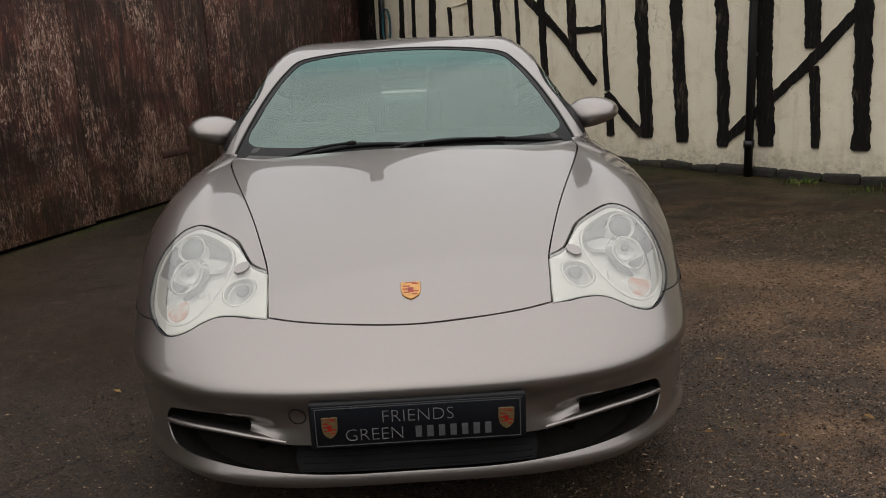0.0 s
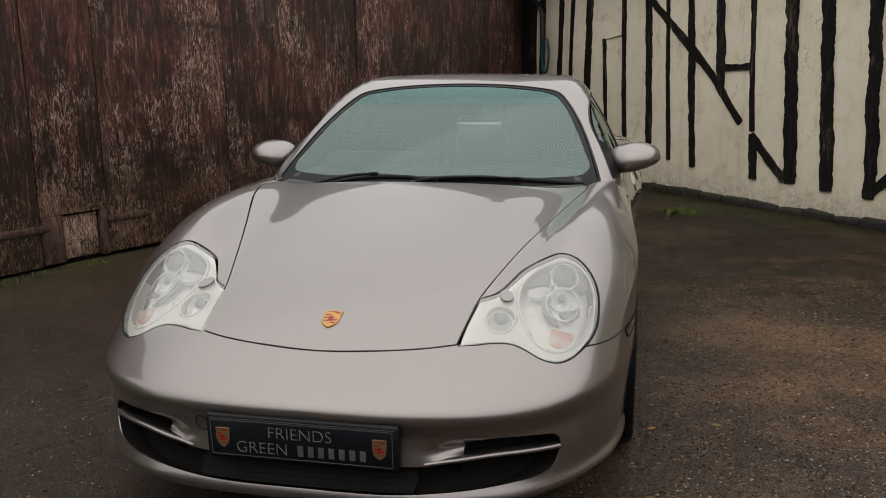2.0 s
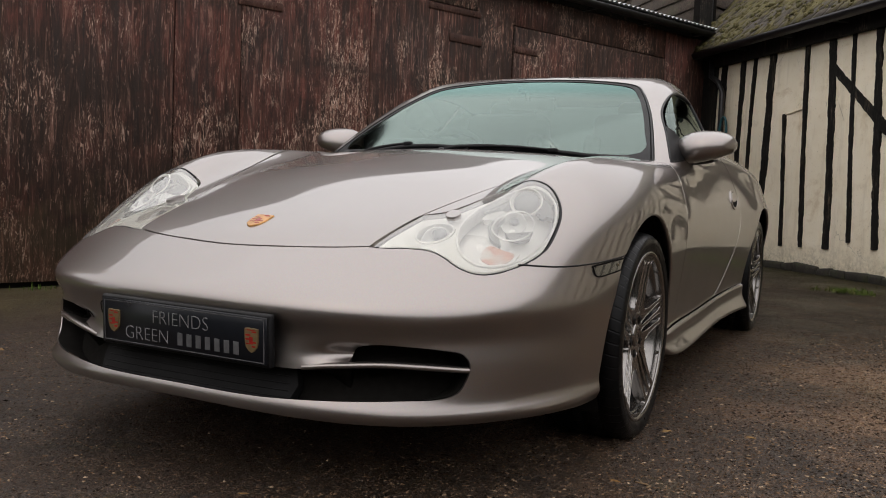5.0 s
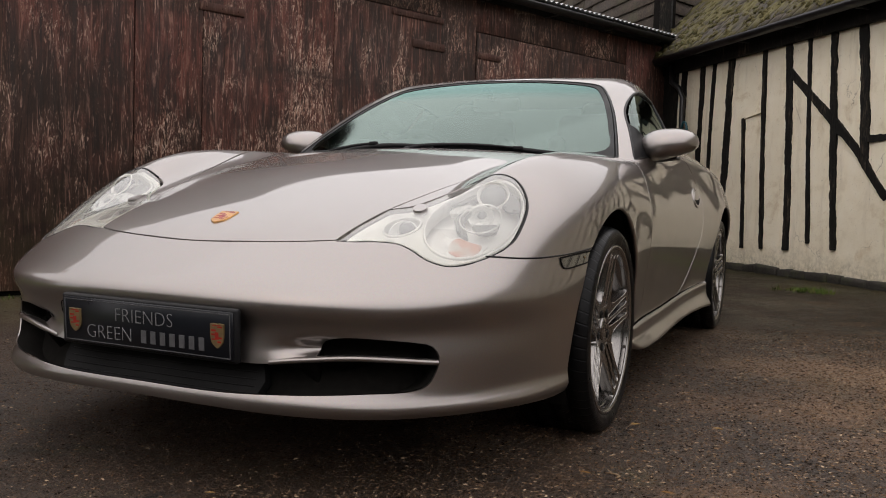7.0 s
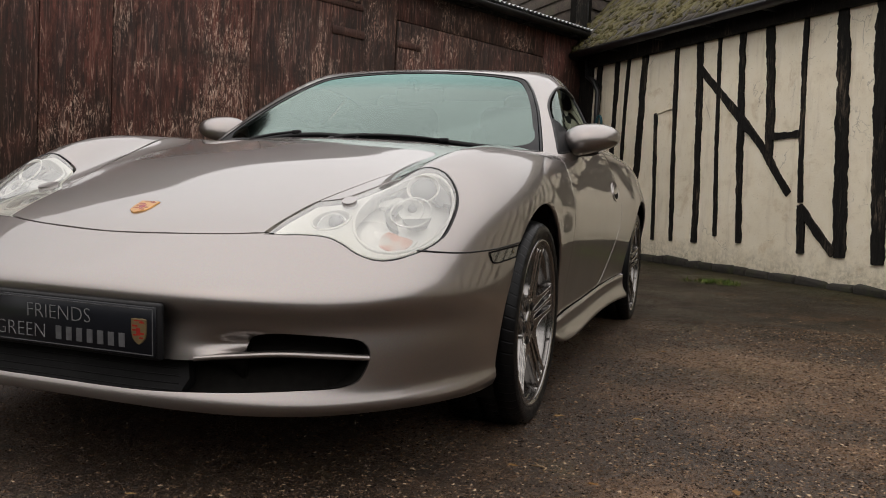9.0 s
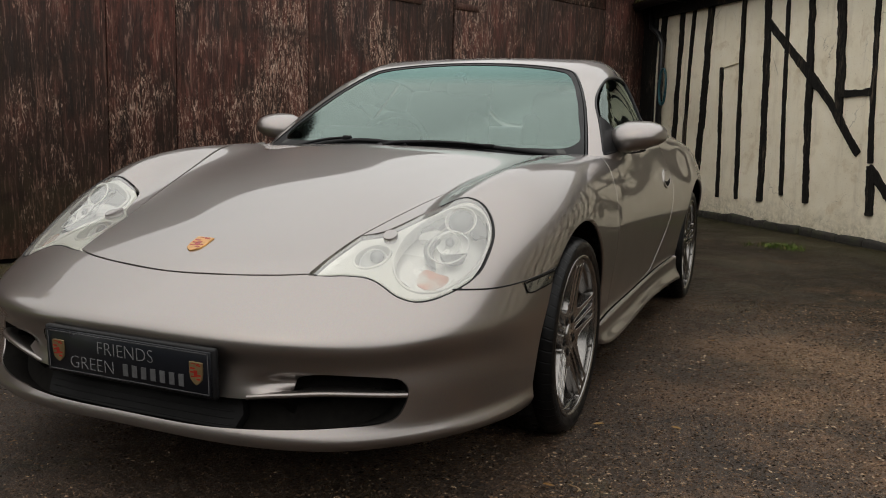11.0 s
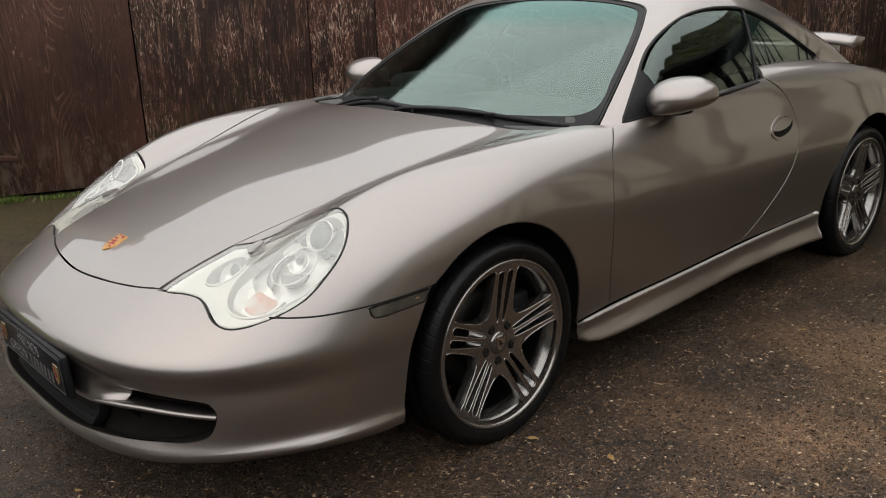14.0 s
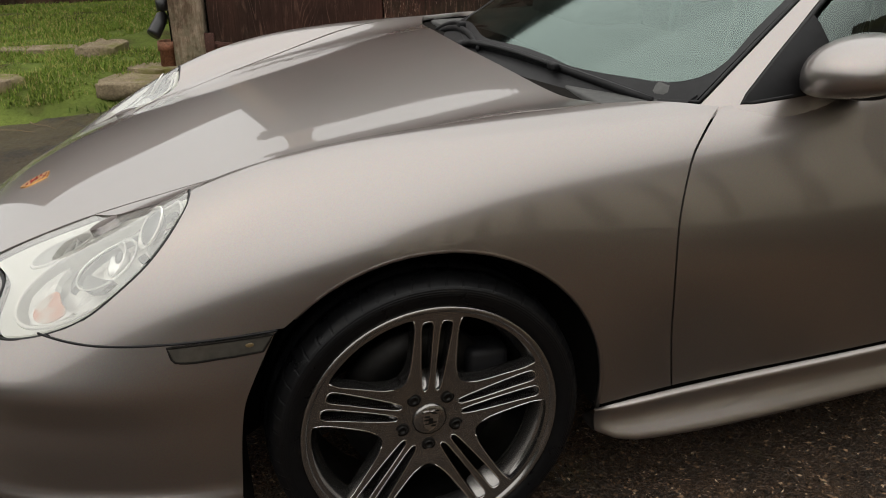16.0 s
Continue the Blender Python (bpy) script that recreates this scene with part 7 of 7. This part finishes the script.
for k, (x, y, sx, sy, sz, ang, lab) in enumerate(BANK_STONES):
    o = tagged(part("stone", rock((sx, sy, sz), k), STONE, None), lab, "stone", "stones of the bank")
    h = float(bank_height(np.array(x), np.array(y)))
    o.matrix_world = pose(x, y, rise(x, y) + h * 0.9 + 0.01, 0, 0, ang)
for k, (s_, d_, sx, sy, sz, zc, lab) in enumerate(((-0.34, -0.13, 0.38, 0.34, 0.11, 0.045, "broad mossy ledge stone under the gatepost"), (-0.98, 0.02, 0.30, 0.28, 0.10, 0.035, "broken mossy ledge stone edging the bank"), (-0.42, -0.02, 0.17, 0.12, 0.05, 0.10, "thin stone flake lying on the ledge"))):
    o = tagged(part("stone", rock((sx, sy, sz), 11 + k), STONE, None), lab, "stone", "stones of the bank")
    o.matrix_world = BARN @ pose(s_, d_, zc, 0, 0, 7 - 9 * k)
spots = []
for _ in range(2600):
    s_, d_ = rng.uniform(-1.5, 0.35), -0.42 - 0.10 * abs(rng.randn()) + 0.05 * rng.randn()
    q = BARN @ Vector((s_, d_ if s_ < 0.02 else -0.04 - 0.05 * abs(rng.randn()), 0))
    if noise.noise((s_ * 3.0, 0, 6)) > -0.15:
        spots.append((q.x, q.y, rise(q.x, q.y) - 0.004))
blades("weeds", spots, 0.045, 1.5, "grass and moss along the foot of the ledge", WEED)

# dark boarded shed beyond the grass
shed = part("wall_shed", block((0.12, 6.0, 2.6), 0.01, (-7.45, 0.2, 1.40)), LINER, None)
tagged(shed, "dark brown boarded shed wall beyond the grass", "wall", kind="structure")
for k in range(24):
    part("board", block((0.024, 0.248, 2.6), 0.002, (-7.375 + 0.002 * (k % 2), -2.68 + 0.25 * k, 1.42), 1), SOUND, shed)

# loose grit, pebbles and leaves
grit = Nodes("loose_grit", rough=0.8, Specular_IOR_Level=0.12)
grit.set(Base_Color=grit.ramp(grit.island(), (0.0, (0.008, 0.006, 0.0045)), (0.34, (0.036, 0.023, 0.0145)), (0.60, (0.115, 0.073, 0.045)), (0.86, (0.21, 0.136, 0.083)), (1.0, (0.46, 0.355, 0.245))))
PEBBLE = grit.m
CHIP = np.array([(1, 0, 0), (-1, 0, 0), (0, 1, 0), (0, -1, 0), (0, 0, 1), (0, 0, -1)], float)
CHIP_F = np.array([(0, 2, 4), (2, 1, 4), (1, 3, 4), (3, 0, 4), (2, 0, 5), (1, 2, 5), (3, 1, 5), (0, 3, 5)])


def chips(n, x0, x1, y0, y1, small, big):
    """Angular stone chips strewn over a stretch of the yard."""
    x, y = rng.uniform(x0, x1, n), rng.uniform(y0, y1, n)
    keep = rng.rand(n) < np.clip(0.26 + 0.55 * (x - 0.3), 0.22, 1.0) * np.clip(1.45 - 0.22 * y, 0.25, 1.0)
    x, y = x[keep], y[keep]
    n = len(x)
    r = small + (big - small) * rng.rand(n) ** 3
    z = rise(x, y) + np.array([0.010 * noise.noise((a * 1.3, b * 1.3, 0)) + 0.0035 * noise.noise((a * 5, b * 5, 3)) for a, b in zip(x, y)]) + 0.0008
    v = CHIP[None] * (1 + 0.35 * rng.randn(n, 6, 1)) * r[:, None, None] * np.array([1.55, 1.0, 0.50]) + 0.25 * r[:, None, None] * rng.randn(n, 6, 3) * [1, 1, 0.3]
    a = rng.rand(n) * 6.2832
    c, s_ = np.cos(a)[:, None], np.sin(a)[:, None]
    v = np.stack([x[:, None] + v[..., 0] * c - v[..., 1] * s_, y[:, None] + v[..., 0] * s_ + v[..., 1] * c, z[:, None] + v[..., 2]], 2)
    return v.reshape(-1, 3), (CHIP_F[None] + 6 * np.arange(n)[:, None, None]).reshape(-1, 3)


near_v, near_f = chips(140000, 0.2, 3.2, -0.7, 3.4, 0.0013, 0.0045)
far_v, far_f = chips(95000, -3.0, 4.4, -1.3, 6.6, 0.0016, 0.0048)
west_v, west_f = chips(100000, -2.0, 0.7, -1.4, 1.2, 0.0013, 0.0040)
pv = np.concatenate([near_v, far_v, west_v])
pf = [tuple(q) for q in np.concatenate([near_f, far_f + len(near_v), west_f + len(near_v) + len(far_v)]).tolist()]
grit_me = smooth_mesh("grit", pv.tolist(), pf)
grit_me.shade_flat()
tagged(part("grit", grit_me, PEBBLE, None), "loose brown and grey grit on the tarmac", "grit", kind="stuff")
LEAF = leafy("fallen_leaf", (0.13, 0.065, 0.022), (0.27, 0.17, 0.07))
lv, lf = [], []
for _ in range(46):
    x, y = rng.uniform(-2.5, 3.2), rng.uniform(-1.2, 5.0)
    z, a, l = rise(x, y) + 0.014, rng.rand() * 6.28, 0.010 + 0.014 * rng.rand()
    k = len(lv)
    for u, w, h in ((-1, 0, 0), (-0.3, 0.45, 0.10), (0.5, 0.32, 0.12), (1, 0, 0.05), (0.5, -0.32, 0.15), (-0.3, -0.45, 0.06)):
        lv.append((x + l * (u * math.cos(a) - w * math.sin(a)), y + l * (u * math.sin(a) + w * math.cos(a)), z + l * h))
    lf.append(tuple(k + i for i in range(6)))
tagged(part("leaf_litter", smooth_mesh("leaf_litter", lv, lf), LEAF, None), "scattered small dry leaves on the tarmac", "leaves", kind="stuff")

# twigs and straw
TWIG = plain("dry_twig", (0.20, 0.135, 0.075), 0.8)
for x, y, l, ang in ((1.32, 0.02, 0.16, 20), (1.28, 0.06, 0.10, 75), (1.40, -0.02, 0.12, -30), (-3.28, -0.22, 0.30, 35), (-3.20, -0.34, 0.22, 70), (-3.32, -0.10, 0.18, -20), (0.95, 0.55, 0.09, 120)):
    a = radians(ang)
    pts = [(x + l * (k - 0.5) * math.cos(a) + 0.012 * math.sin(9 * k), y + l * (k - 0.5) * math.sin(a), float(rise(x, y)) + 0.013 + 0.006 * math.sin(5 * k + ang)) for k in np.linspace(0, 1, 8)]
    tagged(part("twig", tube("twig", pts, np.linspace(0.0028, 0.0012, 8), 6), TWIG, None), "thin dry twig lying on the tarmac", "twig", "fallen twigs")

# unseen plain boundary, added to close the yard and darken the mirrored horizon
closing = part("wall_yard", block((40, 0.4, 5.2), 0.02, (0, -13, 2.5)), BOUNDARY, None)
tagged(closing, "unseen dark boundary added across the far side of the yard", "hedge", kind="structure")
side_close = part("wall_yard", block((0.4, 40, 3.6), 0.02, (14.0, -2, 1.7)), BOUNDARY, None)
tagged(side_close, "unseen dark boundary added at the side of the yard", "hedge", kind="structure")
